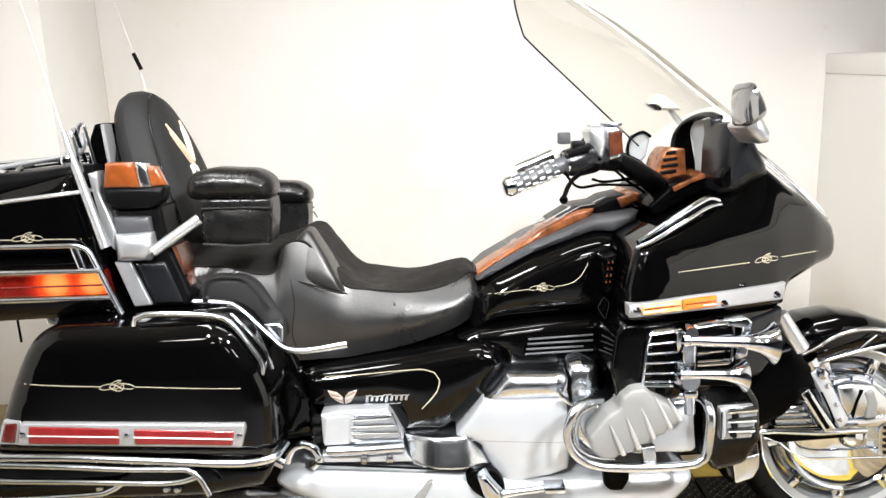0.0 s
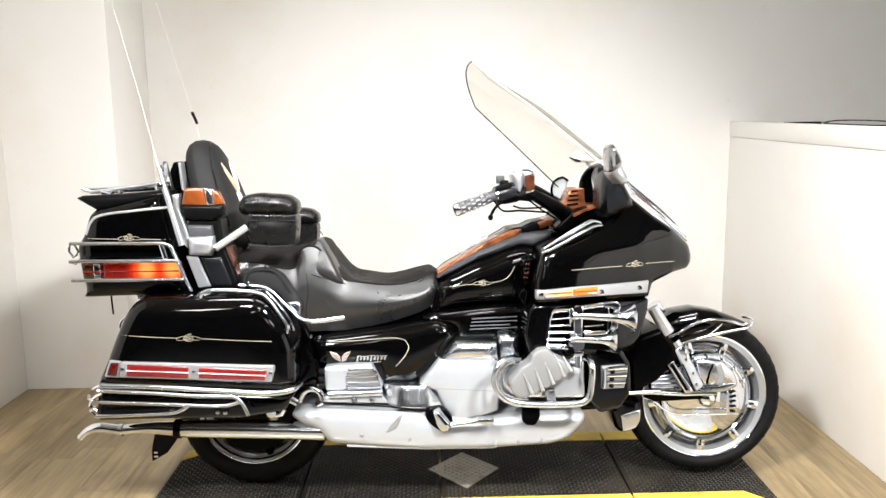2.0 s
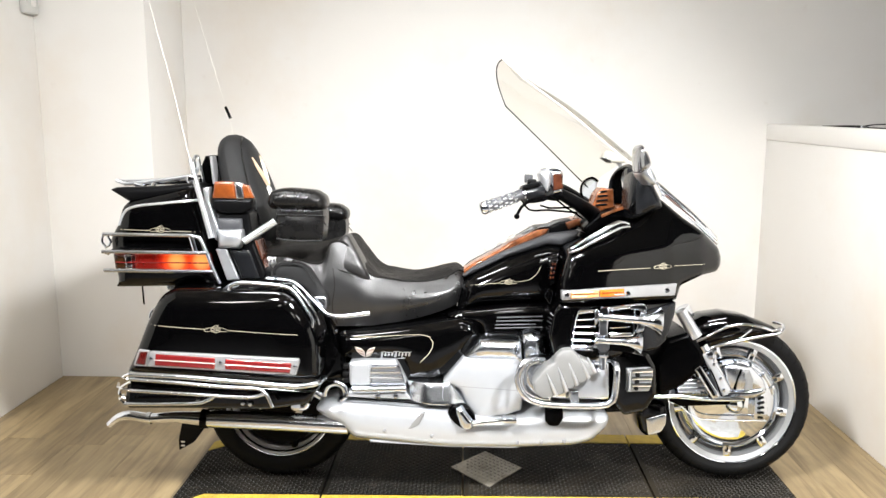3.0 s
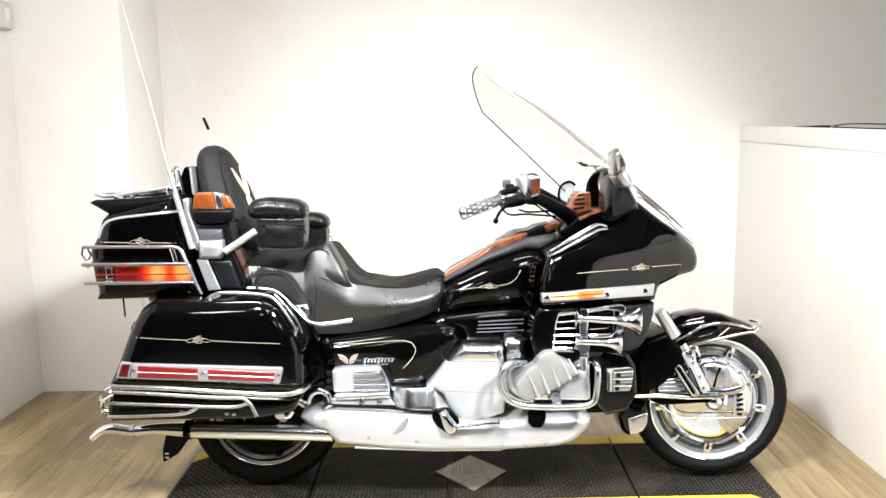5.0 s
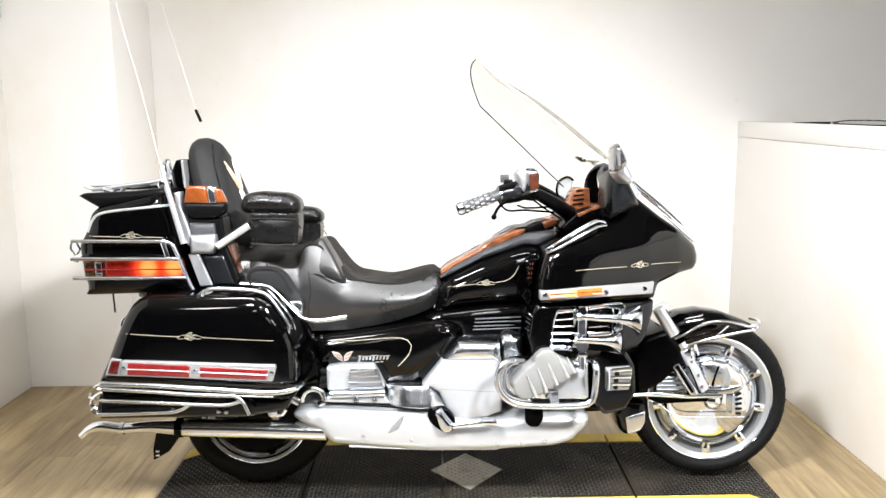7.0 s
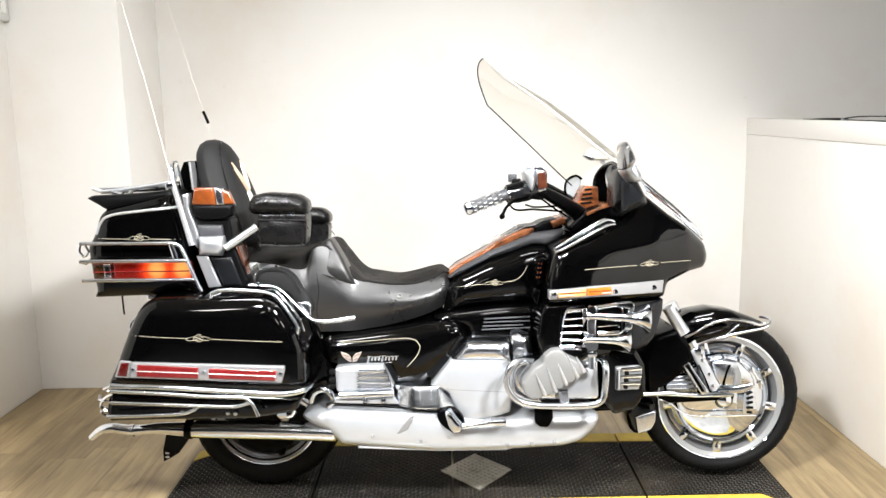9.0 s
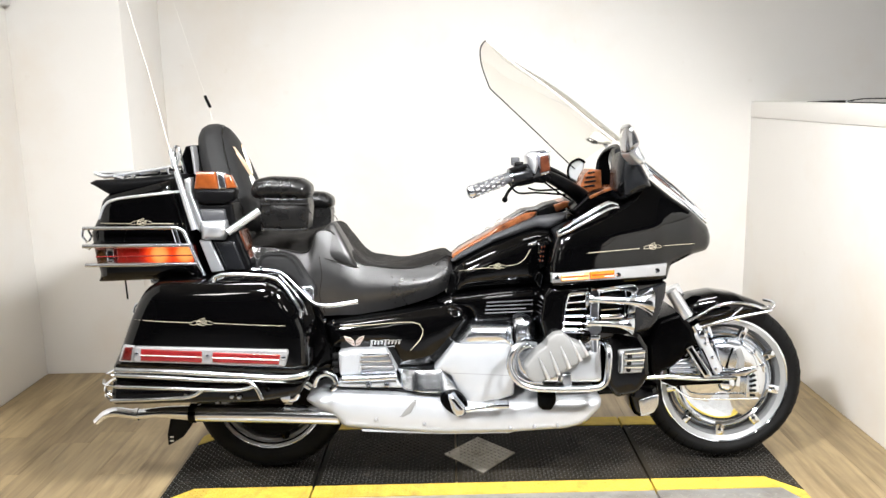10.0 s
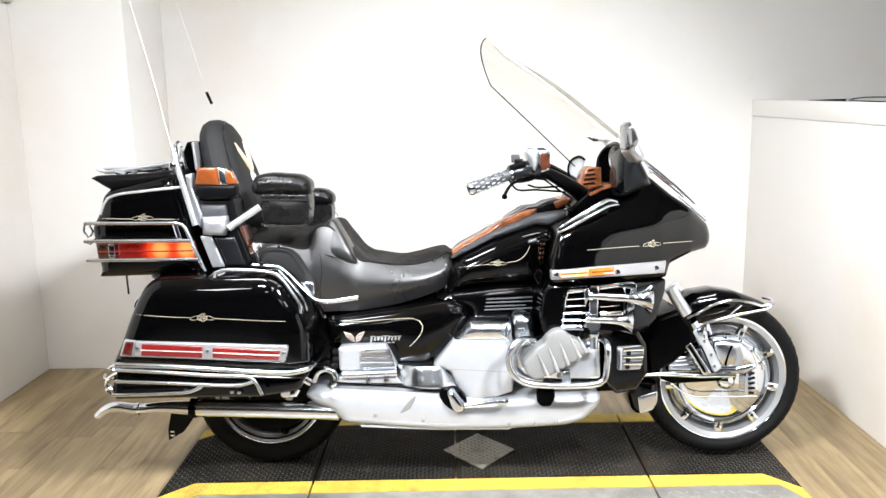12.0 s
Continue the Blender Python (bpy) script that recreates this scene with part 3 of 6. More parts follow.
front_wheel = wheel("front_wheel", FW, 0.297, 0.064, 0.232, "front wheel with a chrome disc cover")
rear_wheel = wheel("rear_wheel", RW, 0.29, 0.078, 0.204, "rear wheel with a polished rim")
for k in range(9):
    a = radians(-92 + 40 * k)
    for s in (-0.06, 0.06):
        part("spoke", tube([around(FW, 0.15, a + s, -0.038), around(FW, 0.217, a + s * 0.7, -0.042)], 0.0075, n=8), CHROME, front_wheel)
    part("spoke_pad", block(*around(FW, 0.2, a, -0.04), 0.022, 0.018, 0.03, 0.004, turn=pose(0, 0, 0, 0, 90 - math.degrees(a), 0)), CHROME, front_wheel)
part("inner_ring", lathe([(0.172, -0.03), (0.182, -0.036), (0.188, -0.03), (0.188, 0.03), (0.172, 0.03), (0.172, -0.03)], FW, n=72), SATIN, front_wheel)
cover = part("disc_cover", lathe([(0.0, -0.085), (0.03, -0.085), (0.05, -0.079), (0.1, -0.074), (0.135, -0.068), (0.158, -0.06), (0.165, -0.05), (0.164, -0.03), (0.0, -0.03)], FW, n=72), CHROME, front_wheel, "chrome brake disc cover")
part("disc_cover_rim", lathe([(0.158, -0.06), (0.164, -0.065), (0.17, -0.058), (0.17, -0.046), (0.16, -0.046), (0.158, -0.06)], FW, n=72), CHROME, front_wheel)
part("axle_cap", lathe([(0.0, -0.112), (0.018, -0.11), (0.03, -0.1), (0.034, -0.085)], FW, n=28), CHROME, front_wheel)
for k in range(5):
    a = radians(-74 + 72 * k)
    part("spoke", tube([around(RW, 0.05, a, -0.03), around(RW, 0.19, a, -0.045)], 0.016, n=10), DARK, rear_wheel)
part("brake_disc", lathe([(0.09, -0.06), (0.16, -0.06), (0.162, -0.055), (0.16, -0.05), (0.09, -0.05), (0.09, -0.06)], RW, n=64), DARK, rear_wheel)
part("hub", lathe([(0.0, -0.06), (0.06, -0.055), (0.07, -0.03), (0.07, 0.03), (0.0, 0.03)], RW, n=40), DARK, rear_wheel)

part("rim_barrel", lathe([(0.199, -0.03), (0.2, 0.055), (0.197, 0.055), (0.196, -0.03), (0.199, -0.03)], FW, n=72), GREY, front_wheel)
part("far_disc", lathe([(0.06, 0.045), (0.15, 0.045), (0.152, 0.05), (0.15, 0.055), (0.06, 0.055), (0.06, 0.045)], FW, n=64), SATIN, front_wheel)
part("inner_ring", lathe([(0.176, -0.05), (0.182, -0.054), (0.188, -0.05), (0.188, -0.04), (0.176, -0.04), (0.176, -0.05)], RW, n=72), WHEEL, rear_wheel)
part("rim_groove", tube([around(RW, 0.192, 2 * math.pi * k / 72, -0.06) for k in range(72)], 0.0065, closed=True, n=8), DARK, rear_wheel)
part("rim_barrel", lathe([(0.165, -0.035), (0.166, 0.06), (0.163, 0.06), (0.162, -0.035), (0.165, -0.035)], RW, n=64), DARK, rear_wheel)

# inner frame and engine mass, dark behind the covers
CORE = [(-0.928, 0.764), (-0.644, 0.656), (-0.192, 0.65), (0.177, 0.675), (0.505, 0.556), (0.569, 0.387), (0.487, 0.282), (0.051, 0.267), (-0.364, 0.294), (-0.655, 0.34), (-0.781, 0.299), (-0.949, 0.302)]
part("frame", relief(fillet(CORE, 0.02), -0.12, edge=0.02, step=0.05), DARK, bike, "black inner frame")
part("radiator_cover", relief(fillet([(0.302, 0.547), (0.378, 0.575), (0.473, 0.554), (0.503, 0.506), (0.508, 0.409), (0.471, 0.35), (0.399, 0.332), (0.37, 0.371), (0.363, 0.508)], 0.012), -0.335, edge=0.02, step=0.04), PAINT, bike, "glossy black lower radiator shroud")
part("fork_cover", relief(fillet([(0.587, 0.555), (0.668, 0.585), (0.72, 0.522), (0.736, 0.469), (0.651, 0.386), (0.569, 0.345), (0.547, 0.472)], 0.01), -0.13, edge=0.02, step=0.04), DARK, bike)


# fairing
def along(pts, v):
    k = v * (len(pts) - 1)
    i = min(int(k), len(pts) - 2)
    return pts[i].lerp(pts[i + 1], k - i)


def fairing_y(x, z):
    y = float(np.interp(x, [0.05, 0.2, 0.38, 0.55, 0.68, 0.76, 0.82], [-0.42, -0.405, -0.35, -0.28, -0.2, -0.13, -0.05]))
    return y * float(np.interp(z, [0.7, 0.8, 0.9, 1.05], [1.02, 1.0, 0.97, 0.8]))


COWL = [(0.183, 0.856), (0.198, 0.896), (0.243, 0.92), (0.384, 0.978), (0.43, 1.002), (0.494, 1.056), (0.527, 1.067), (0.614, 1), (0.704, 0.943), (0.767, 0.889), (0.786, 0.853), (0.782, 0.82), (0.758, 0.802), (0.692, 0.796), (0.632, 0.777), (0.601, 0.767), (0.585, 0.719), (0.412, 0.72), (0.199, 0.723), (0.166, 0.729), (0.169, 0.805)]
upper_fairing = part("upper_fairing", relief(fillet(COWL, 0.012), fairing_y, edge=0.028, crown=0.012), PAINT, bike, "glossy black front fairing with gold pinstripe")
LOWER = [(0.166, 0.725), (0.585, 0.716), (0.578, 0.669), (0.546, 0.584), (0.518, 0.553), (0.439, 0.545), (0.335, 0.529), (0.155, 0.528), (0.136, 0.617), (0.147, 0.696)]
lower_fairing = part("lower_fairing", relief(fillet(LOWER, 0.012), lambda x, z: fairing_y(x, 0.7) + 0.02, edge=0.015), PAINT, bike, "glossy black lower fairing")
SIDEPOD = [(0.453, 0.691), (0.583, 0.716), (0.578, 0.669), (0.546, 0.584), (0.518, 0.557), (0.454, 0.548)]
part("side_pod", relief(fillet(SIDEPOD, 0.01), lambda x, z: fairing_y(x, 0.7) + 0.008, back=-0.2, edge=0.012), SLATE, lower_fairing, "dark grey lower fairing panel")

# tank shelter and side panels
TANK = [(-0.155, 0.757), (-0.118, 0.793), (-0.007, 0.848), (0.104, 0.889), (0.154, 0.9), (0.198, 0.895), (0.224, 0.869), (0.216, 0.824), (0.202, 0.762), (0.19, 0.686), (0.052, 0.682), (-0.09, 0.674), (-0.151, 0.646), (-0.179, 0.646), (-0.164, 0.706)]
tank = part("tank_cover", relief(fillet(TANK, 0.015), -0.175, edge=0.05, crown=0.02), PAINT, bike, "glossy black fuel tank cover")
part("tank_ridge", relief(fillet([(-0.155, 0.784), (-0.124, 0.811), (-0.008, 0.874), (0.152, 0.936), (0.262, 0.95), (0.252, 0.922), (0.196, 0.895), (0.148, 0.9), (-0.008, 0.848), (-0.139, 0.783)], 0.006), -0.155, edge=0.02), GREY, bike, "grey plastic tank edging")
part("wood_panel", relief(fillet([(-0.15, 0.805), (-0.107, 0.833), (-0.021, 0.878), (0.015, 0.904), (0.066, 0.928), (0.117, 0.949), (0.159, 0.953), (0.147, 0.93), (0.066, 0.899), (-0.005, 0.868), (-0.087, 0.828), (-0.147, 0.786)], 0.004), lambda x, z: -0.125 + 0.25 * (x + 0.15) ** 2, back=-0.03, edge=0.008, crown=0.004), MAPLE, bike, "glossy burl wood trim along the tank")
part("tank_console", relief(fillet([(0.044, 0.915), (0.116, 0.957), (0.167, 0.962), (0.193, 0.976), (0.242, 0.986), (0.269, 0.953), (0.197, 0.927), (0.157, 0.932), (0.163, 0.948), (0.12, 0.943)], 0.005), -0.085, edge=0.012), PLASTIC, bike, "black tank console")
part("console_edge", tube([(0.051, -0.085, 0.92), (0.088, -0.085, 0.94), (0.127, -0.085, 0.958), (0.163, -0.085, 0.963)], 0.0016, n=6), STRIP, bike)
CREST = [[(-0.074, -0.06, 0.872), (-0.059, -0.06, 0.861), (-0.046, -0.06, 0.873), (-0.032, -0.06, 0.862)], [(-0.056, -0.06, 0.867), (-0.04, -0.06, 0.877)], [(-0.028, -0.06, 0.89), (-0.009, -0.06, 0.876), (0.005, -0.06, 0.892), (-0.017, -0.06, 0.897), (-0.028, -0.06, 0.89)], [(0.008, -0.06, 0.893), (0.029, -0.06, 0.897), (0.026, -0.06, 0.915), (0.01, -0.06, 0.91), (0.008, -0.06, 0.893)], [(0.014, -0.06, 0.918), (0.03, -0.06, 0.928), (0.035, -0.06, 0.916)], [(0.035, -0.06, 0.918), (0.063, -0.06, 0.933), (0.085, -0.06, 0.944), (0.103, -0.06, 0.956)], [(0.085, -0.06, 0.959), (0.103, -0.06, 0.956), (0.094, -0.06, 0.946)], [(0.154, -0.06, 0.96), (0.182, -0.06, 0.938)], [(0.161, -0.06, 0.964), (0.196, -0.06, 0.978)]]
for q in CREST:
    part("console_crest", tube(spline(q, False), 0.0017, n=6), STRIP, bike, "bright scrollwork along the console")
part("wood_panel", relief(fillet([(0.217, 0.975), (0.261, 0.99), (0.286, 0.986), (0.27, 0.966), (0.229, 0.95)], 0.003), -0.1, edge=0.008), MAPLE, bike)
MID = [(-0.21, 0.65), (-0.151, 0.67), (0.007, 0.687), (0.175, 0.695), (0.179, 0.625), (0.167, 0.571), (0.055, 0.567), (-0.081, 0.563), (-0.096, 0.609), (-0.171, 0.626)]
part("lower_tank_cover", relief(fillet(MID, 0.008), -0.215, edge=0.03), PAINT, bike)
SIDE = [(-0.592, 0.594), (-0.464, 0.606), (-0.307, 0.626), (-0.151, 0.649), (-0.108, 0.633), (-0.085, 0.595), (-0.141, 0.504), (-0.209, 0.449), (-0.249, 0.421), (-0.351, 0.427), (-0.381, 0.491), (-0.506, 0.497), (-0.577, 0.498)]
side_cover = part("side_cover", relief(fillet(SIDE, 0.015), -0.25, back=-0.1, edge=0.03, crown=0.02), PAINT, bike, "glossy black side cover with gold pinstripe")
REARF = [(-0.722, 0.762), (-0.665, 0.741), (-0.61, 0.632), (-0.565, 0.522), (-0.564, 0.417), (-0.667, 0.409), (-0.651, 0.573)]
part("rear_frame_cover", relief(fillet(REARF, 0.01), -0.23, edge=0.02), PAINT, bike)

# saddlebags and trunk
BAG = [(-1.258, 0.491), (-1.228, 0.549), (-1.191, 0.642), (-1.157, 0.719), (-1.131, 0.756), (-1.09, 0.775), (-0.914, 0.777), (-0.731, 0.781), (-0.692, 0.757), (-0.641, 0.671), (-0.617, 0.605), (-0.616, 0.487), (-0.632, 0.456), (-0.892, 0.469)]


def bag_y(x, z):
    return -0.468 + 0.35 * max(0.0, z - 0.66) ** 1.5


saddlebag = part("saddlebag", relief(fillet(BAG, 0.02), bag_y, back=-0.17, edge=0.042, crown=0.012), PAINT, bike, "glossy black saddlebag with red reflector strip")
BASE = [(-1.251, 0.484), (-0.891, 0.462), (-0.624, 0.447), (-0.653, 0.395), (-0.784, 0.374), (-1.081, 0.374), (-1.258, 0.372), (-1.265, 0.403)]
part("saddlebag_base", relief(fillet(BASE, 0.012), -0.45, back=-0.17, edge=0.02), PAINT, saddlebag)
part("saddlebag", mirrored(relief(fillet(BAG, 0.02), bag_y, back=-0.17, edge=0.042, crown=0.012, step=0.04)), PAINT, bike, "glossy black saddlebag")
part("saddlebag_hinge", relief(fillet([(-1.159, 0.752), (-1.162, 0.768), (-1.133, 0.779), (-1.124, 0.771), (-1.136, 0.748)], 0.003), -0.32, back=-0.25, edge=0.004), SATIN, saddlebag)
TRUNK = [(-1.304, 1.034), (-1.28, 1.056), (-1.056, 1.105), (-1.031, 1.012), (-0.999, 0.85), (-0.965, 0.765), (-1.027, 0.761), (-1.161, 0.763), (-1.337, 0.759), (-1.326, 0.786), (-1.341, 0.856), (-1.349, 0.928), (-1.323, 0.973)]
trunk = part("trunk", relief(fillet(TRUNK, 0.012), -0.34, edge=0.035, crown=0.012), PAINT, bike, "glossy black rear trunk")
LID = [(-1.349, 1.091), (-1.328, 1.1), (-1.18, 1.105), (-1.058, 1.116), (-1.045, 1.082), (-1.182, 1.062), (-1.282, 1.05)]
lid = part("trunk_lid", relief(fillet(LID, 0.006), -0.322, edge=0.02), PLASTIC, bike, "black trunk lid with a small spoiler")

# exhaust
part("muffler", tube([(-1.049, -0.28, 0.289), (-1.02, -0.28, 0.291), (-0.784, -0.28, 0.284), (-0.548, -0.28, 0.273)], [0.028, 0.031, 0.032, 0.032], n=24), SATIN, bike, "long chrome muffler")
part("tailpipe", tube(spline([(-1.397, -0.27, 0.26), (-1.363, -0.27, 0.288), (-1.327, -0.27, 0.296), (-1.256, -0.27, 0.287), (-1.161, -0.27, 0.292), (-1.058, -0.27, 0.288)], False), [0.012, 0.017, 0.018, 0.018, 0.022, 0.026], n=18), CHROME, bike, "chrome tailpipe with a turned-down tip")
part("muffler_band", tube([(-1.063, -0.28, 0.292), (-1.041, -0.28, 0.291)], 0.034, n=24), DARK, bike)
part("muffler_band", tube([(-1.26, -0.27, 0.287), (-1.246, -0.27, 0.287)], 0.0215, n=20), SATIN, bike)
SHIELD = [(-0.666, 0.34), (-0.614, 0.365), (-0.508, 0.362), (-0.234, 0.348), (-0.058, 0.318), (0.05, 0.322), (0.157, 0.341), (0.313, 0.339), (0.356, 0.326), (0.349, 0.29), (0.298, 0.238), (0.235, 0.219), (0.039, 0.209), (-0.197, 0.208), (-0.374, 0.223), (-0.531, 0.237), (-0.565, 0.282), (-0.627, 0.309)]
shield = part("exhaust_shield", relief(fillet(SHIELD, 0.02), -0.318, back=-0.05, edge=0.03, crown=0.014), ALLOY, bike, "satin silver exhaust shield")
part("shield_slot", relief(fillet([(-0.337, 0.282), (-0.29, 0.335), (-0.276, 0.337), (-0.298, 0.294), (-0.326, 0.28)], 0.003), -0.334, back=-0.3, edge=0.003), COVER, shield)
part("shield_recess", relief(fillet([(0.133, 0.355), (0.193, 0.354), (0.193, 0.323), (0.177, 0.295), (0.147, 0.296), (0.131, 0.312)], 0.008), -0.332, back=-0.3, edge=0.004), DARK, shield)
for c in [(-0.416, -0.333, 0.272), (-0.253, -0.333, 0.254), (0.039, -0.333, 0.235), (0.121, -0.333, 0.238), (0.198, -0.333, 0.241)]:
    part("bolt", lathe([(0.0, -0.006), (0.005, -0.005), (0.007, 0.0), (0.007, 0.012)], c, n=14), STRIP, shield)
part("shield_rail", tube([(-0.469, -0.3, 0.228), (-0.196, -0.3, 0.214), (0.037, -0.3, 0.213), (0.047, -0.3, 0.217)], 0.006, n=8), ALLOY, shield)
part("shield_seam", tube(spline([(-0.554, -0.322, 0.387), (-0.443, -0.322, 0.378), (-0.338, -0.322, 0.369), (-0.198, -0.322, 0.357)], False), 0.0028, n=6), DARK, shield)

# engine
CASE = [(-0.224, 0.426), (-0.149, 0.523), (0.049, 0.521), (0.062, 0.426), (0.053, 0.339), (0.009, 0.324), (-0.098, 0.305), (-0.132, 0.35), (-0.158, 0.409), (-0.185, 0.426)]
case = part("engine_case", relief(fillet(CASE, 0.007), -0.3, back=0.0, edge=0.012, crown=0.012), ALLOY, bike, "silver painted engine case")
part("case_seam", stripe(case, [(-0.197, 0.423), (-0.058, 0.419), (0.061, 0.409)], 0.0012), WHEEL, case)
part("chrome_case_top", relief(fillet([(-0.151, 0.517), (-0.09, 0.585), (0.048, 0.581), (0.055, 0.514)], 0.006), -0.288, back=-0.05, edge=0.014, crown=0.02), SATIN, bike, "polished cylinder cover")
elbow = part("chrome_elbow", relief(fillet([(0.029, 0.532), (0.042, 0.577), (0.056, 0.607), (0.085, 0.614), (0.123, 0.602), (0.131, 0.543), (0.115, 0.513), (0.055, 0.512)], 0.008), -0.305, back=-0.1, edge=0.022, crown=0.012), SATIN, bike, "polished intake elbow")
part("elbow_gap", tube(spline([(0.043, -0.325, 0.604), (0.053, -0.325, 0.579), (0.051, -0.325, 0.551), (0.058, -0.325, 0.52)], False), 0.0045, n=8), DARK, elbow)
part("elbow_lip", tube(spline([(0.03, -0.32, 0.536), (0.057, -0.32, 0.513), (0.09, -0.32, 0.514), (0.118, -0.32, 0.522)], False), 0.005, n=8), CHROME, elbow)
HEAD = [(0.075, 0.529), (0.341, 0.529), (0.345, 0.395), (0.109, 0.398), (0.067, 0.437), (0.057, 0.487)]
head = part("cylinder_head", relief(fillet(HEAD, 0.015), -0.36, back=0.0, edge=0.016), SATIN, bike, "polished cylinder head")
part("head_gasket_step", relief(fillet([(0.22, 0.464), (0.331, 0.52), (0.339, 0.409), (0.192, 0.403)], 0.01), -0.374, back=-0.34, edge=0.01), ALLOY, head)
VALVE = [(0.08, 0.472), (0.095, 0.491), (0.12, 0.522), (0.148, 0.54), (0.153, 0.563), (0.175, 0.581), (0.204, 0.584), (0.229, 0.56), (0.257, 0.546), (0.277, 0.531), (0.286, 0.507), (0.255, 0.49), (0.248, 0.476), (0.219, 0.469), (0.211, 0.454), (0.184, 0.448), (0.175, 0.434), (0.148, 0.428), (0.135, 0.419), (0.109, 0.418), (0.087, 0.437)]
valve = part("valve_cover", relief(fillet(VALVE, 0.006), lambda x, z: -0.43 - 0.06 * (x - 0.1), back=-0.36, edge=0.008, crown=0.004), COVER, head, "grey ribbed valve cover")
RIBS = [(0.125, 0.503), (0.156, 0.433), (0.16, 0.525), (0.189, 0.446), (0.193, 0.545), (0.223, 0.468), (0.225, 0.565), (0.26, 0.492), (0.254, 0.56), (0.281, 0.51)]
for a, b in zip(RIBS[::2], RIBS[1::2]):
    part("rib", tube([(a[0], -0.437, a[1]), ((a[0] + b[0]) / 2, -0.441, (a[1] + b[1]) / 2), (b[0], -0.438, b[1])], [0.0015, 0.0045, 0.0062], n=8), SILVER, head, "bright rib")
GUARD = [(0.119, -0.36, 0.535), (0.079, -0.4, 0.547), (0.045, -0.43, 0.532), (0.03, -0.43, 0.489), (0.037, -0.43, 0.452), (0.059, -0.43, 0.423), (0.094, -0.43, 0.406), (0.139, -0.43, 0.399), (0.323, -0.43, 0.402), (0.341, -0.43, 0.415), (0.348, -0.43, 0.447), (0.351, -0.43, 0.522), (0.346, -0.4, 0.54), (0.326, -0.36, 0.538), (0.225, -0.34, 0.531)]
part("engine_guard", tube(spline(GUARD, False), 0.0105, n=12), SATIN, bike, "chrome engine guard bar")
part("engine_guard", tube(spline([(0.099, -0.4, 0.539), (0.065, -0.4, 0.521), (0.054, -0.4, 0.481), (0.061, -0.4, 0.441), (0.095, -0.4, 0.418), (0.143, -0.4, 0.41)], False), 0.007, n=10), CHROME, bike, "chrome engine guard bar")
part("guard_post", tube([(0.307, -0.42, 0.567), (0.308, -0.42, 0.517)], 0.0125, n=14), CHROME, bike)
part("guard_plate", relief(fillet([(0.201, 0.442), (0.23, 0.445), (0.234, 0.392), (0.205, 0.389)], 0.002), -0.425, back=-0.4, edge=0.003), SATIN, bike)

# louvred intake, horns
grille = part("intake_frame", relief(fillet([(0.218, 0.689), (0.227, 0.708), (0.435, 0.716), (0.425, 0.615), (0.418, 0.563), (0.209, 0.577)], 0.006), -0.383, back=-0.33, edge=0.004), DARK, bike, "black intake with chrome slats")
SLATS = [(0.224, 0.697), (0.29, 0.701), (0.221, 0.674), (0.288, 0.677), (0.217, 0.652), (0.287, 0.653), (0.213, 0.63), (0.283, 0.629), (0.21, 0.607), (0.279, 0.604), (0.208, 0.587), (0.276, 0.584), (0.33, 0.708), (0.407, 0.716), (0.33, 0.682), (0.406, 0.688), (0.331, 0.65), (0.404, 0.653), (0.331, 0.63), (0.402, 0.631)]
for a, b in zip(SLATS[::2], SLATS[1::2]):
    p = [(a[0], -0.398, a[1]), (b[0], -0.392, b[1])]
    part("slat", tube(p, 0.003, n=8, flat=1.2), CHROME, grille)
part("slat_frame", tube(fillet([(0.291, -0.395, 0.706), (0.229, -0.395, 0.705), (0.218, -0.395, 0.675), (0.207, -0.395, 0.578), (0.277, -0.395, 0.575)], 0.01, False), 0.004, n=8), CHROME, grille)
part("slat_frame", tube(fillet([(0.331, -0.395, 0.715), (0.412, -0.395, 0.725), (0.409, -0.395, 0.624), (0.332, -0.395, 0.621)], 0.01, False), 0.004, n=8), CHROME, grille)
part("chrome_bracket", relief(fillet([(0.39, 0.727), (0.438, 0.73), (0.449, 0.719), (0.439, 0.641), (0.413, 0.634), (0.427, 0.708), (0.394, 0.712)], 0.004), -0.41, back=-0.38, edge=0.004), CHROME, bike)
horns = part("horn_bracket", relief(fillet([(0.29, 0.719), (0.327, 0.722), (0.323, 0.65), (0.32, 0.574), (0.291, 0.575), (0.292, 0.651)], 0.004), -0.418, back=-0.38, edge=0.005, crown=0.004), CHROME, bike, "chrome horn bracket")


def horn(a, b, r0, r1):
    a, b = Vector(a), Vector(b)
    L = (b - a).length
    prof = [(0.0, 0.0), (r0 * 1.3, 0.0), (r0 * 1.3, L * 0.06), (r0, L * 0.08)] + [(r0 + (r1 - r0) * (k / 12) ** 7 + r0 * 0.35 * k / 12, L * (0.08 + 0.92 * k / 12)) for k in range(1, 13)] + [(r1 * 1.05, L * 1.005), (r1 * 0.95, L), (r0 * 1.2, L * 0.8), (0.0, L * 0.78)]
    return lathe(prof, a, (b - a), n=28)


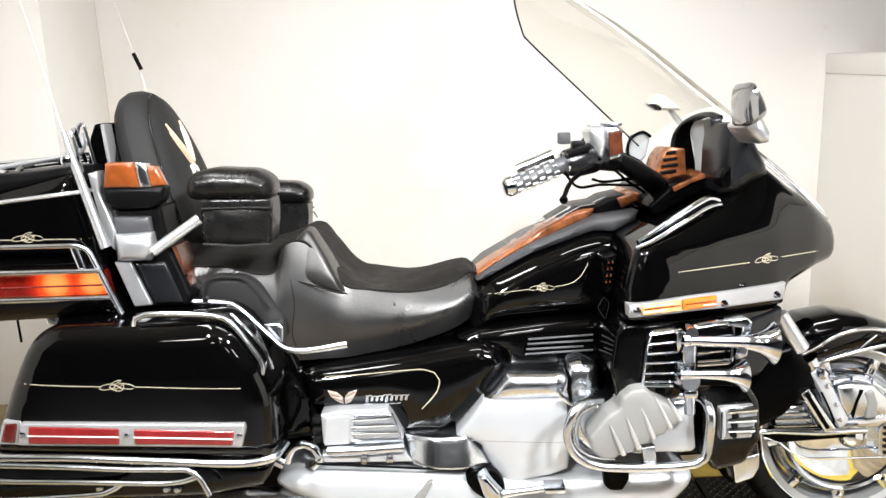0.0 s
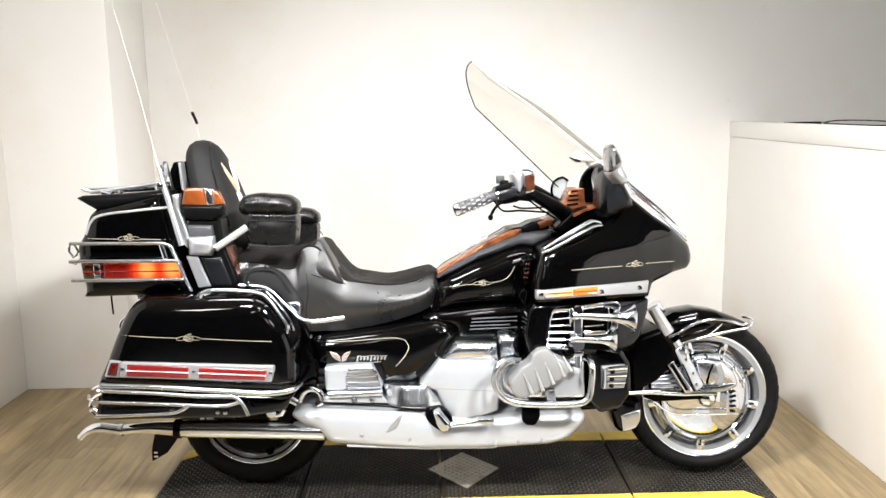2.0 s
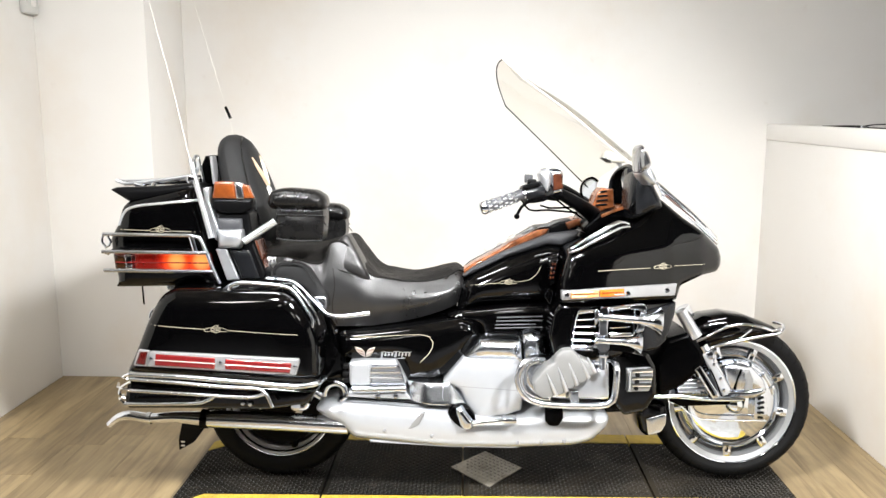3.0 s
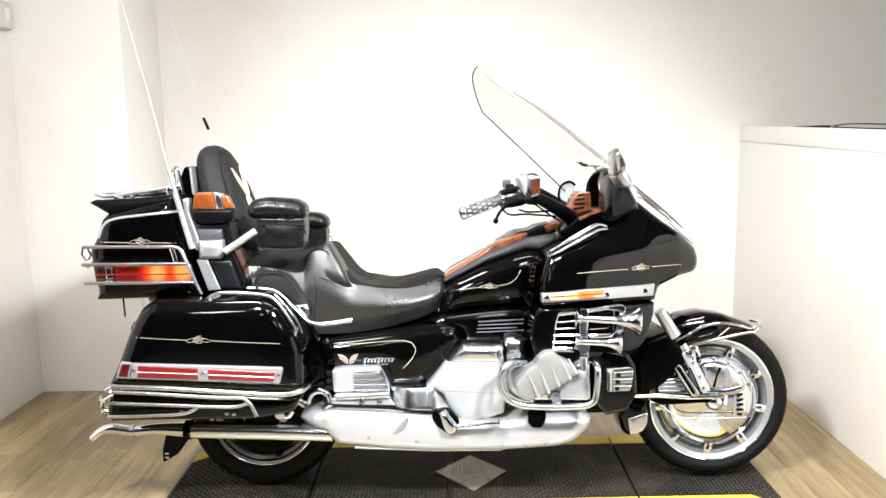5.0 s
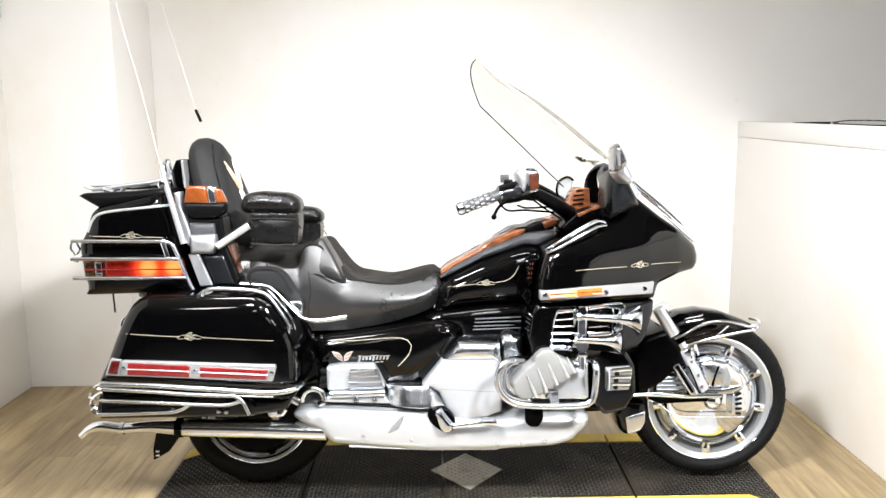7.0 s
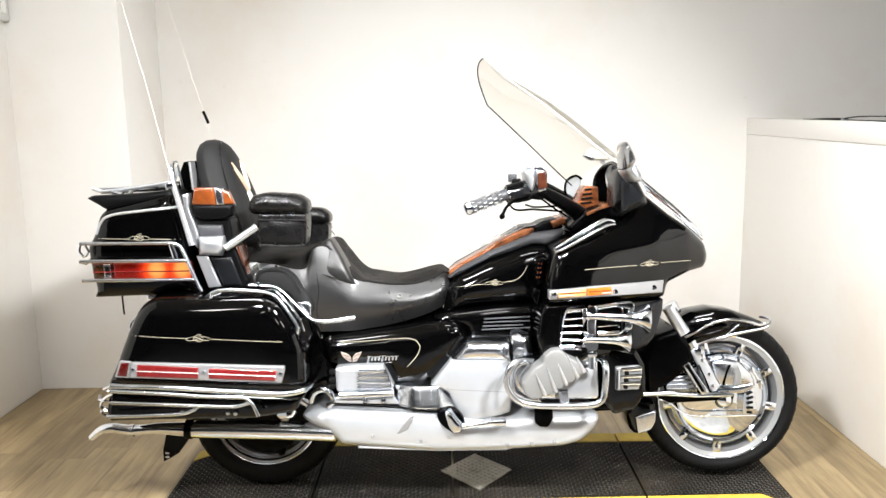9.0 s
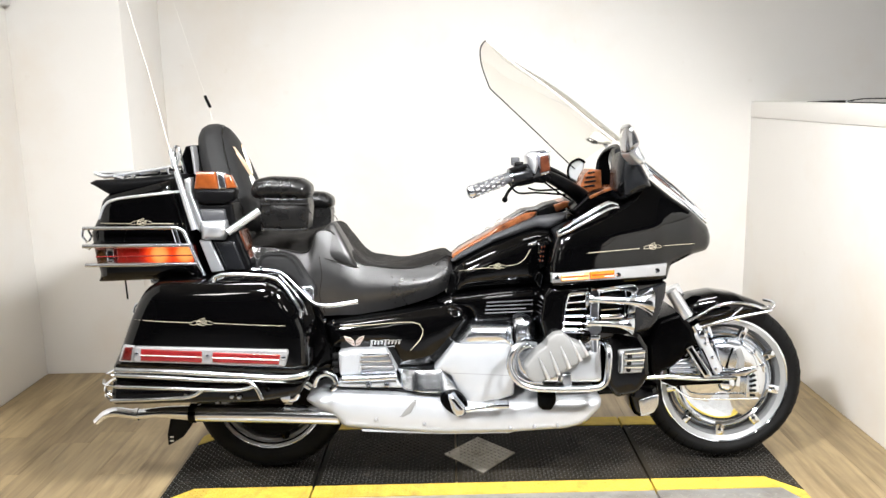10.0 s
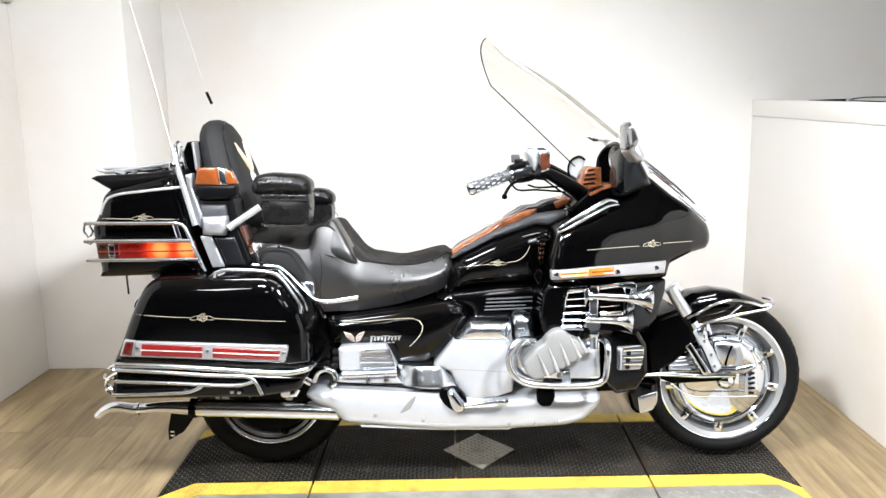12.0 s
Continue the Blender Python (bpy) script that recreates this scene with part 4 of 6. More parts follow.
part("horn_flange", relief(fillet([(0.278, 0.638), (0.292, 0.636), (0.295, 0.584), (0.274, 0.588), (0.282, 0.612)], 0.002), -0.424, back=-0.4, edge=0.003), SATIN, horns)
part("horn_flange", relief(fillet([(0.279, 0.714), (0.292, 0.716), (0.29, 0.679), (0.28, 0.66), (0.276, 0.683)], 0.002), -0.424, back=-0.4, edge=0.003), CHROME, horns)
part("horn_clamp", block(*(0.307, -0.425, 0.566), 0.03, 0.02, 0.018, 0.004), CHROME, horns)
part("horn", horn((0.283, -0.445, 0.694), (0.482, -0.44, 0.679), 0.011, 0.043), CHROME, horns, "chrome trumpet horn")
part("horn", horn((0.276, -0.445, 0.617), (0.421, -0.44, 0.609), 0.009, 0.034), CHROME, horns, "chrome trumpet horn")
part("horn_valve", lathe([(0.0, -0.012), (0.014, -0.012), (0.016, 0), (0.016, 0.03)], (0.301, -0.44, 0.71), n=20), CHROME, horns)
part("horn_valve", lathe([(0.0, -0.012), (0.02, -0.012), (0.022, 0), (0.022, 0.03)], (0.304, -0.43, 0.597), n=20), SATIN, horns)
louvre = part("side_louvre", relief(fillet([(0.399, 0.501), (0.481, 0.505), (0.487, 0.484), (0.475, 0.427), (0.401, 0.424)], 0.004), -0.355, back=-0.2, edge=0.004), STRIP, bike, "chrome louvred side plate")
LV = [(0.416, -0.36, 0.495), (0.483, -0.36, 0.5), (0.416, -0.36, 0.472), (0.481, -0.36, 0.475), (0.416, -0.36, 0.449), (0.478, -0.36, 0.45)]
for a, b in zip(LV[::2], LV[1::2]):
    part("louvre", tube([a, b], [0.006, 0.0075, 0.008], n=8), CHROME, louvre)
for p in [(0.435, -0.36, 0.483), (0.433, -0.36, 0.46), (0.431, -0.36, 0.437)]:
    part("louvre_hole", lathe([(0.0, -0.004), (0.006, -0.004), (0.0085, 0.006)], p, n=14), GAP, louvre)
part("louvre_post", tube([(0.406, -0.36, 0.495), (0.407, -0.36, 0.462), (0.405, -0.36, 0.43)], 0.0055, n=8), CHROME, louvre)

# ---------- seat ----------
top = [(-0.936, 0.891), (-0.833, 0.892), (-0.704, 0.892), (-0.64, 0.902), (-0.61, 0.907), (-0.564, 0.894), (-0.507, 0.825), (-0.46, 0.783), (-0.366, 0.775), (-0.278, 0.792), (-0.208, 0.811), (-0.173, 0.812), (-0.149, 0.786)]
edge = [(-0.878, 0.865), (-0.769, 0.859), (-0.645, 0.84), (-0.615, 0.906), (-0.571, 0.907), (-0.53, 0.855), (-0.476, 0.791), (-0.43, 0.781), (-0.348, 0.769), (-0.269, 0.769), (-0.199, 0.785), (-0.169, 0.8), (-0.149, 0.791)]
low = [(-0.887, 0.722), (-0.779, 0.68), (-0.663, 0.629), (-0.621, 0.612), (-0.578, 0.608), (-0.539, 0.607), (-0.48, 0.608), (-0.434, 0.614), (-0.35, 0.627), (-0.27, 0.646), (-0.201, 0.668), (-0.164, 0.689), (-0.148, 0.714)]
half = [0.24, 0.24, 0.23, 0.22, 0.205, 0.195, 0.19, 0.185, 0.178, 0.158, 0.126, 0.104, 0.084]
flare = [0.028, 0.028, 0.03, 0.032, 0.034, 0.034, 0.034, 0.034, 0.036, 0.044, 0.055, 0.058, 0.058]


def seat_section(t, e, l, h, g, which):
    if which == "top":
        pts = [(t[0], 0, t[1]), (t[0] + (e[0] - t[0]) * 0.35, -h * 0.5, t[1] - (t[1] - e[1]) * 0.12), (t[0] + (e[0] - t[0]) * 0.8, -h * 0.84, t[1] - (t[1] - e[1]) * 0.55), (e[0], -h * 0.96, e[1])]
        pts = spline(pts, False, 0.03)
        pts = [pts[int(round(i * (len(pts) - 1) / 8))] for i in range(9)]
        return [(x, -y, z) for x, y, z in reversed(pts[1:])] + pts
    return [(e[0] + (l[0] - e[0]) * k, -h * 0.96 - g * math.sin(math.pi * 0.5 * min(1, k * 1.35)) ** 0.9 + 0.035 * max(0.0, k - 0.45) ** 1.3 / 0.46, e[1] + (l[1] - e[1]) * k) for k in np.linspace(0, 1, 13)]


dense = spline([np.array([*t, *e, *l, h, g]) for t, e, l, h, g in zip(top, edge, low, half, flare)], False, 0.02)
seat = part("seat", loft([seat_section(d[0:2], d[2:4], d[4:6], d[6], d[7], "top") for d in dense]), SUEDE, bike, "black suede-topped two-person touring seat", angle=60)
sk = loft([seat_section(d[0:2], d[2:4], d[4:6], d[6], d[7], "side") for d in dense])
skirt = part("seat_skirt", sk, LEATHER, seat, "black leather seat side", angle=60)
part("seat_skirt", mirrored(loft([seat_section(d[0:2], d[2:4], d[4:6], d[6], d[7], "side") for d in dense])), LEATHER, seat, angle=60)
part("piping", tube([(d[2], -d[6] * 0.965, d[3]) for d in dense], 0.0035, n=8), SUEDE, seat)
BOLSTER = [(-0.624, 0.823), (-0.612, 0.876), (-0.592, 0.916), (-0.571, 0.935), (-0.557, 0.929), (-0.517, 0.86), (-0.477, 0.777), (-0.515, 0.783), (-0.559, 0.801)]
part("bolster_panel", relief(fillet(BOLSTER, 0.008), lambda x, z: -0.212 + 0.28 * max(0.0, z - BOLSTER[0][1]), back=-0.1, edge=0.014, crown=0.006), LEATHER, seat, "smooth leather side bolster", angle=60)
part("seam", tube(spline([(-0.619, -0.222, 0.825), (-0.586, -0.222, 0.813), (-0.547, -0.222, 0.801), (-0.508, -0.222, 0.786), (-0.47, -0.222, 0.779)], False), 0.002, n=6), SUEDE, seat)
part("piping", tube(spline([(-0.607, -0.215, 0.834), (-0.599, -0.205, 0.882), (-0.585, -0.185, 0.912)], False), 0.003, n=8), SUEDE, seat)
part("piping", stripe(skirt, [(-0.605, 0.82), (-0.599, 0.757), (-0.61, 0.678), (-0.596, 0.618)], 0.0013, 1.0, 0.0), SUEDE, seat)
PANEL = [(-0.825, 0.787), (-0.815, 0.826), (-0.783, 0.845), (-0.71, 0.84), (-0.679, 0.82), (-0.616, 0.729), (-0.614, 0.681), (-0.647, 0.682), (-0.695, 0.722), (-0.791, 0.763)]
part("seat_side_pad", relief(fillet(PANEL, 0.02), -0.256, back=-0.2, edge=0.022, crown=0.004), VINYL, seat, "padded leather panel beside the passenger seat", angle=60)
part("piping", tube(spline([(-0.809, -0.268, 0.785), (-0.799, -0.268, 0.828), (-0.772, -0.268, 0.839), (-0.714, -0.268, 0.836), (-0.688, -0.268, 0.818), (-0.651, -0.268, 0.759)], False), 0.003, n=8), VINYL, seat)

# backrest: an upright padded dome that leans to the rear
lean = pose(-0.903, -0.035, 0.902, 0, 0, 90)
BACKREST = [(-0.175, 0.0), (-0.19, 0.1), (-0.182, 0.19), (-0.148, 0.29), (-0.085, 0.37), (0.0, 0.403), (0.085, 0.37), (0.148, 0.29), (0.182, 0.19), (0.19, 0.1), (0.175, 0.0)]
turn = lean @ pose(0, 0, 0, -18, 0, 0)
backrest = part("backrest", relief(spline(BACKREST), -0.07, back=0.035, edge=0.062, crown=0.02, turn=turn, back_edge=0.042), VINYL, bike, "black leather passenger backrest with tan embroidery", angle=60)
part("piping", tube([turn @ Vector((u * 0.92, -0.062, v * 0.945)) for u, v in spline(BACKREST)[5:-8] if u < -0.01], 0.0022, n=8), HIDE, backrest)
part("backrest_shell", relief(spline([(u * 0.9, v * 0.86) for u, v in BACKREST]), 0.036, back=0.06, edge=0.006, turn=turn), PLASTIC, backrest, "black backrest shell")
part("backrest_mount", relief(fillet([(-1.087, 1.111), (-1.076, 1.177), (-1.063, 1.208), (-1.037, 1.212), (-1.032, 1.114)], 0.004), -0.18, back=0.1, edge=0.006), DARK, bike, "black backrest mount")
part("mount_strip", relief(fillet([(-1.041, 1.207), (-1.032, 1.209), (-1.022, 1.11), (-1.032, 1.11)], 0.003), -0.2, back=-0.15, edge=0.004), STRIP, bike, "pale strip beside the backrest")
FEATHERS = ([(-0.956, -0.06, 1.19), (-0.947, -0.05, 1.168), (-0.938, -0.03, 1.135), (-0.923, 0, 1.084)], [(-0.951, -0.06, 1.168), (-0.939, -0.04, 1.131), (-0.926, -0.01, 1.089)], [(-0.951, 0.045, 1.2), (-0.937, 0.035, 1.16), (-0.919, 0.01, 1.092)], [(-0.952, 0.03, 1.181), (-0.936, 0.02, 1.141), (-0.922, 0.005, 1.093)],
            [(-0.924, -0.01, 1.101), (-0.917, 0, 1.082), (-0.907, 0.01, 1.071)], [(-0.926, -0.02, 1.081), (-0.925, -0.02, 1.06), (-0.92, -0.02, 1.039)], [(-0.915, 0.01, 1.08), (-0.907, 0.015, 1.063), (-0.896, 0.02, 1.039)])
inward = turn.to_3x3() @ Vector((0, 1, 0))
for k, f in enumerate(FEATHERS):
    pts = []
    for p in spline(f, False, 0.02):
        spot = SKIN[backrest.name].ray_cast(Vector((p[0], p[1] - 0.05, p[2])) - inward * 0.3, inward)[0]
        pts.append(spot if spot else Vector(p))
    part("embroidered_stroke", tube(pts, [0.004, 0.0105, 0.009] if k < 4 else 0.007, n=8, flat=0.5), TAN if k < 3 else PALE, backrest, "embroidered stroke" if k else "tan embroidered stroke")


# armrests: the far one is set lower
def armrest(side, drop, shift):
    pad = relief(fillet([(-0.808, 1.063), (-0.794, 1.091), (-0.746, 1.102), (-0.643, 1.094), (-0.611, 1.071), (-0.609, 1.041), (-0.624, 1.025), (-0.795, 1.029), (-0.807, 1.041)], 0.02), -0.36, back=-0.22, edge=0.04, crown=0.006, back_edge=0.04)
    pouch = relief(fillet([(-0.776, 1.034), (-0.617, 1.03), (-0.616, 0.994), (-0.623, 0.927), (-0.638, 0.919), (-0.769, 0.925), (-0.783, 0.948)], 0.01), -0.335, back=-0.24, edge=0.012, crown=0.012)
    flap = relief(fillet([(-0.776, 1.032), (-0.617, 1.028), (-0.618, 1.003), (-0.775, 1.004)], 0.004), -0.343, back=-0.3, edge=0.006)
    beads = [tube([(-0.771, -0.348, 1.011), (-0.693, -0.348, 1.011), (-0.615, -0.348, 1.008)], 0.0025, n=6), tube([(-0.774, -0.348, 0.931), (-0.696, -0.348, 0.924), (-0.621, -0.348, 0.926)], 0.003, n=6), tube([(-0.618, -0.345, 0.995), (-0.607, -0.345, 0.976)], 0.002, n=6)]
    for b in (pad, pouch, flap, *beads):
        if side > 0:
            mirrored(b)
        bmesh.ops.translate(b, verts=b.verts, vec=(shift, 0, -drop))
    a = part("armrest", pad, HIDE, bike, "padded black leather armrest", angle=60)
    p = part("armrest_pouch", pouch, HIDE, a)
    part("pouch_flap", flap, HIDE, a)
    for b in beads:
        part("zip", b, VINYL, a)


armrest(-1, 0.0, 0.0)
armrest(1, 0.07, -0.012)
part("armrest_strut", tube([(-0.87, -0.4, 0.925), (-0.772, -0.37, 0.991)], 0.012, n=14), SILVER, bike, "chrome armrest strut")

# trunk fittings
pod = part("speaker_pod", relief(fillet([(-0.991, 1.018), (-0.874, 1.016), (-0.863, 0.925), (-0.819, 0.806), (-0.832, 0.784), (-0.954, 0.782), (-0.986, 0.89)], 0.006), -0.315, back=-0.1, edge=0.012), PLASTIC, bike, "black speaker pod in front of the trunk")
part("pod_panel", relief(fillet([(-0.981, 0.998), (-0.897, 0.996), (-0.892, 0.945), (-0.974, 0.947)], 0.004), -0.325, back=-0.305, edge=0.006, crown=0.004), GREY, pod)
part("pod_trim", relief(fillet([(-0.988, 0.894), (-0.951, 0.893), (-0.91, 0.79), (-0.951, 0.787)], 0.003), -0.325, back=-0.305, edge=0.004), SILVER, pod, "pale chrome trim strip")
part("pod_panel", relief(fillet([(-0.943, 0.891), (-0.871, 0.89), (-0.838, 0.792), (-0.903, 0.79)], 0.004), -0.321, back=-0.305, edge=0.008, crown=0.003), SLATE, pod)
part("pod_block", relief(fillet([(-0.977, 0.959), (-0.891, 0.961), (-0.887, 0.927), (-0.901, 0.894), (-0.976, 0.897)], 0.004), -0.34, back=-0.295, edge=0.014, crown=0.012), SILVER, pod, "chrome hinge block")
part("pod_edge", relief(fillet([(-1.026, 1.098), (-1.003, 1.103), (-1.004, 1.052), (-0.975, 0.965), (-0.981, 0.92), (-0.996, 0.939), (-1.015, 1.029)], 0.003), -0.33, back=-0.295, edge=0.004), SILVER, pod, "pale chrome edge trim")
part("wood_trim", relief(fillet([(-0.875, 0.919), (-0.853, 0.922), (-0.824, 0.817), (-0.834, 0.795), (-0.854, 0.803), (-0.874, 0.875)], 0.003), -0.3, back=-0.2, edge=0.006), WALNUT, pod, "burl wood trim")
part("wood_trim", relief(fillet([(-0.906, 1.011), (-0.879, 1.007), (-0.871, 0.931), (-0.895, 0.931)], 0.003), -0.307, back=-0.2, edge=0.005), WALNUT, pod)
part("wood_gap", tube([(-0.87, -0.303, 0.854), (-0.828, -0.303, 0.853)], 0.0025, n=6), GAP, pod)
marker = part("marker_lamp_base", relief(fillet([(-0.996, 1.067), (-0.855, 1.063), (-0.864, 1.028), (-0.887, 1.015), (-0.966, 1.014), (-0.995, 1.03)], 0.006), -0.335, back=-0.27, edge=0.012, back_edge=0.02), PLASTIC, bike, "black base of the amber marker lamp")
part("marker_lens", relief(fillet([(-0.993, 1.064), (-0.983, 1.121), (-0.919, 1.12), (-0.911, 1.062)], 0.004), -0.337, back=-0.29, edge=0.008, back_edge=0.02), MARKER, marker, "amber lens")
part("marker_lens", relief(fillet([(-0.894, 1.113), (-0.871, 1.107), (-0.853, 1.065), (-0.889, 1.062)], 0.003), -0.33, back=-0.29, edge=0.008, back_edge=0.02), MARKER, marker, "amber lens")
part("marker_band", relief(fillet([(-0.919, 1.12), (-0.892, 1.116), (-0.884, 1.062), (-0.911, 1.062)], 0.002), -0.335, back=-0.29, edge=0.006, back_edge=0.02), SATIN, marker, "chrome band")
part("antenna_post", tube([(-1.051, -0.37, 1.193), (-1.038, -0.37, 1.135), (-1.006, -0.37, 1.015), (-0.985, -0.37, 0.934)], [0.006, 0.009, 0.0105, 0.011], n=14), SILVER, bike, "pale metal antenna post")
part("antenna", tube([(-1.05, -0.37, 1.186), (-1.102, -0.37, 1.424), (-1.161, -0.37, 1.657), (-1.201, -0.37, 1.828)], [0.0012, 0.0005, 0.0004, 0.0004], n=6), PALE, bike, "thin whip antenna")
part("antenna", tube([(-1.1, 0.33, 1.268), (-1.124, 0.33, 1.378), (-1.259, 0.33, 1.843), (-1.283, 0.33, 1.929)], [0.001, 0.0004, 0.0004, 0.0004], n=6), PALE, bike, "thin whip antenna")
part("antenna_ferrule", tube([(-1.118, 0.33, 1.373), (-1.138, 0.33, 1.421)], 0.006, n=10), DARK, bike, "black antenna ferrule")
part("antenna_bracket", tube(fillet([(-1.062, -0.2, 1.115), (-1.08, -0.2, 1.208), (-1.092, -0.2, 1.208), (-1.109, -0.2, 1.115)], 0.01, False), 0.005, n=8), CHROME, bike)
part("antenna_bracket", tube(fillet([(-1.05, -0.3, 1.1), (-1.066, -0.3, 1.19), (-1.076, -0.26, 1.2), (-1.1, -0.16, 1.12)], 0.01, False), 0.005, n=8), CHROME, bike)
part("antenna_clamp", block(-1.047, -0.36, 1.13, 0.024, 0.05, 0.02, 0.005), CHROME, bike)
part("lid_trim", tube(onto(trunk, spline([(-1.31, 0.972), (-1.293, 1.009), (-1.28, 1.024), (-1.254, 1.035), (-1.148, 1.048), (-1.028, 1.059)], False), 0.001), 0.0048, n=8), SILVER, trunk, "pale lid seam trim")
RACKY = 0.2
for s in (-1, 1):
    part("rack_rail", tube(spline([(x, s * abs(y), z) for x, y, z in [(-1.373, -0.2, 1.122), (-1.348, -0.2, 1.112), (-1.309, -0.2, 1.113), (-1.218, -0.2, 1.123), (-1.119, -0.2, 1.137), (-1.091, -0.2, 1.146), (-1.081, -0.2, 1.189)]], False), 0.0065, n=10), SILVER, bike, "chrome luggage rack rail")
    part("rack_rail", tube(spline([(x, s * 0.13, z) for x, y, z in [(-1.375, -0.13, 1.107), (-1.286, -0.13, 1.109), (-1.132, -0.13, 1.123)]], False), 0.0055, n=8), CHROME, bike)
for x, y, z in [(-1.364, -0.2, 1.12), (-1.307, -0.2, 1.113), (-1.248, -0.2, 1.118), (-1.179, -0.2, 1.126), (-1.119, -0.2, 1.137)]:
    part("rack_bar", tube([(x, -RACKY, z), (x, RACKY, z)], 0.0055, n=8), CHROME, bike)
for a, b in zip([(-1.305, -0.2, 1.109), (-1.12, -0.2, 1.131), (-1.238, -0.2, 1.114)], [(-1.263, -0.22, 1.099), (-1.102, -0.22, 1.11), (-1.239, -0.22, 1.098)]):
    part("rack_foot", tube([a, b], 0.008, n=8), CHROME, bike)

# tail lamp and trunk guard
tail = part("tail_lamp", relief(fillet([(-1.321, 0.877), (-1.003, 0.879), (-0.993, 0.823), (-1.317, 0.824)], 0.004), -0.362, back=-0.32, edge=0.006), REDDARK, bike, "lit red tail lamp")
LIT = lit_lens("lit_tail_lens", [(-1.106, -0.367, 0.855), (-1.022, -0.367, 0.856)], 0.085)
part("lit_lens", relief(fillet([(-1.248, 0.878), (-1.005, 0.876), (-0.996, 0.827), (-1.247, 0.827)], 0.003), -0.367, back=-0.34, edge=0.005), LIT, tail, "glowing orange-red lens")
part("amber_end", relief(fillet([(-1.319, 0.875), (-1.285, 0.875), (-1.281, 0.828), (-1.313, 0.826)], 0.003), -0.366, back=-0.34, edge=0.004), lamp_lens("dim_amber_lens", (0.028, 0.011, 0.003)), tail, "unlit amber end")
part("lamp_divider", relief(fillet([(-1.279, 0.877), (-1.257, 0.877), (-1.254, 0.828), (-1.277, 0.828)], 0.002), -0.371, back=-0.34, edge=0.003), CHROME, tail, "chrome divider")
part("lamp_rib", tube([(-1.314, -0.37, 0.851), (-0.994, -0.37, 0.85)], 0.0022, n=6), RED, tail)
guard = part("trunk_guard", tube(fillet([(-1.344, -0.385, 0.946), (-1.043, -0.385, 0.943), (-1.018, -0.385, 0.934), (-0.972, -0.385, 0.818), (-0.957, -0.385, 0.784)], 0.03, False, 6), 0.006, n=10), SATIN, bike, "chrome trunk guard rails")
part("guard_rail", tube([(-1.346, -0.39, 0.888), (-1.251, -0.39, 0.888), (-0.995, -0.39, 0.886)], 0.0062, n=10), SATIN, guard)
part("guard_rail", tube([(-1.341, -0.39, 0.826), (-1.163, -0.39, 0.825), (-0.976, -0.39, 0.824)], 0.0062, n=10), SATIN, guard)
part("guard_post", tube([(-1.051, -0.38, 0.938), (-1.035, -0.38, 0.882)], 0.0085, n=10), CHROME, guard)
part("guard_post", tube([(-0.994, -0.38, 0.881), (-0.977, -0.38, 0.821)], 0.005, n=8), CHROME, guard)
part("guard_hook", tube(spline([(-1.354, -0.36, 0.944), (-1.359, -0.36, 0.918), (-1.346, -0.36, 0.899), (-1.329, -0.36, 0.918), (-1.339, -0.36, 0.937)], False), 0.0045, n=8), CHROME, guard)
part("guard_hook", tube(spline([(-1.372, -0.33, 0.882), (-1.353, -0.33, 0.874), (-1.337, -0.33, 0.889)], False), 0.0045, n=8), CHROME, guard)
part("drain_hose", tube(spline([(-1.292, -0.2, 0.747), (-1.29, -0.2, 0.713), (-1.288, -0.2, 0.681)], False), 0.003, n=6), DARK, bike)
latch = part("latch", tube(spline([(-1.18, -0.36, 0.695), (-1.195, -0.36, 0.69), (-1.206, -0.36, 0.665), (-1.201, -0.36, 0.654), (-1.184, -0.36, 0.661)], False), 0.004, n=8), SATIN, saddlebag)
part("latch", tube(spline([(-1.196, -0.36, 0.64), (-1.212, -0.36, 0.638), (-1.218, -0.36, 0.627), (-1.213, -0.36, 0.619), (-1.201, -0.36, 0.623)], False), 0.003, n=8), SATIN, saddlebag)

# saddlebag rails and reflector
part("bag_rail", tube(spline([(-0.91, -0.44, 0.77), (-0.906, -0.44, 0.786), (-0.887, -0.44, 0.793), (-0.728, -0.44, 0.783), (-0.703, -0.44, 0.77), (-0.658, -0.44, 0.707), (-0.638, -0.44, 0.668), (-0.646, -0.44, 0.641)], False), 0.0065, n=10), SATIN, saddlebag, "chrome saddlebag top rail")
part("bag_rail", tube(spline([(-0.709, -0.41, 0.781), (-0.69, -0.41, 0.762), (-0.637, -0.41, 0.69), (-0.624, -0.41, 0.653)], False), 0.0055, n=10), CHROME, saddlebag)
part("grab_rail", tube(spline([(-0.819, -0.31, 0.791), (-0.776, -0.31, 0.788), (-0.73, -0.31, 0.782), (-0.701, -0.31, 0.758), (-0.646, -0.31, 0.7), (-0.616, -0.31, 0.672), (-0.578, -0.31, 0.664), (-0.467, -0.31, 0.676)], False), [0.0075, 0.0075, 0.0075, 0.008, 0.0085, 0.009], n=12), SATIN, bike, "chrome passenger grab rail")
part("grab_rail_knob", lathe([(0.0, -0.01), (0.007, -0.008), (0.008, 0.01)], (-0.787, -0.315, 0.797), n=12), CHROME, bike)
part("grab_rail_plate", relief(fillet([(-0.665, 0.729), (-0.627, 0.731), (-0.616, 0.719), (-0.617, 0.682), (-0.633, 0.679)], 0.004), -0.3, back=-0.26, edge=0.006), SATIN, bike)
part("reflector_frame", relief(fillet([(-1.157, 0.576), (-1.049, 0.572), (-0.676, 0.556), (-0.673, 0.545), (-0.685, 0.503), (-1.164, 0.526)], 0.004), -0.492, back=-0.44, edge=0.005), STRIP, saddlebag, "satin frame of the red reflectors")
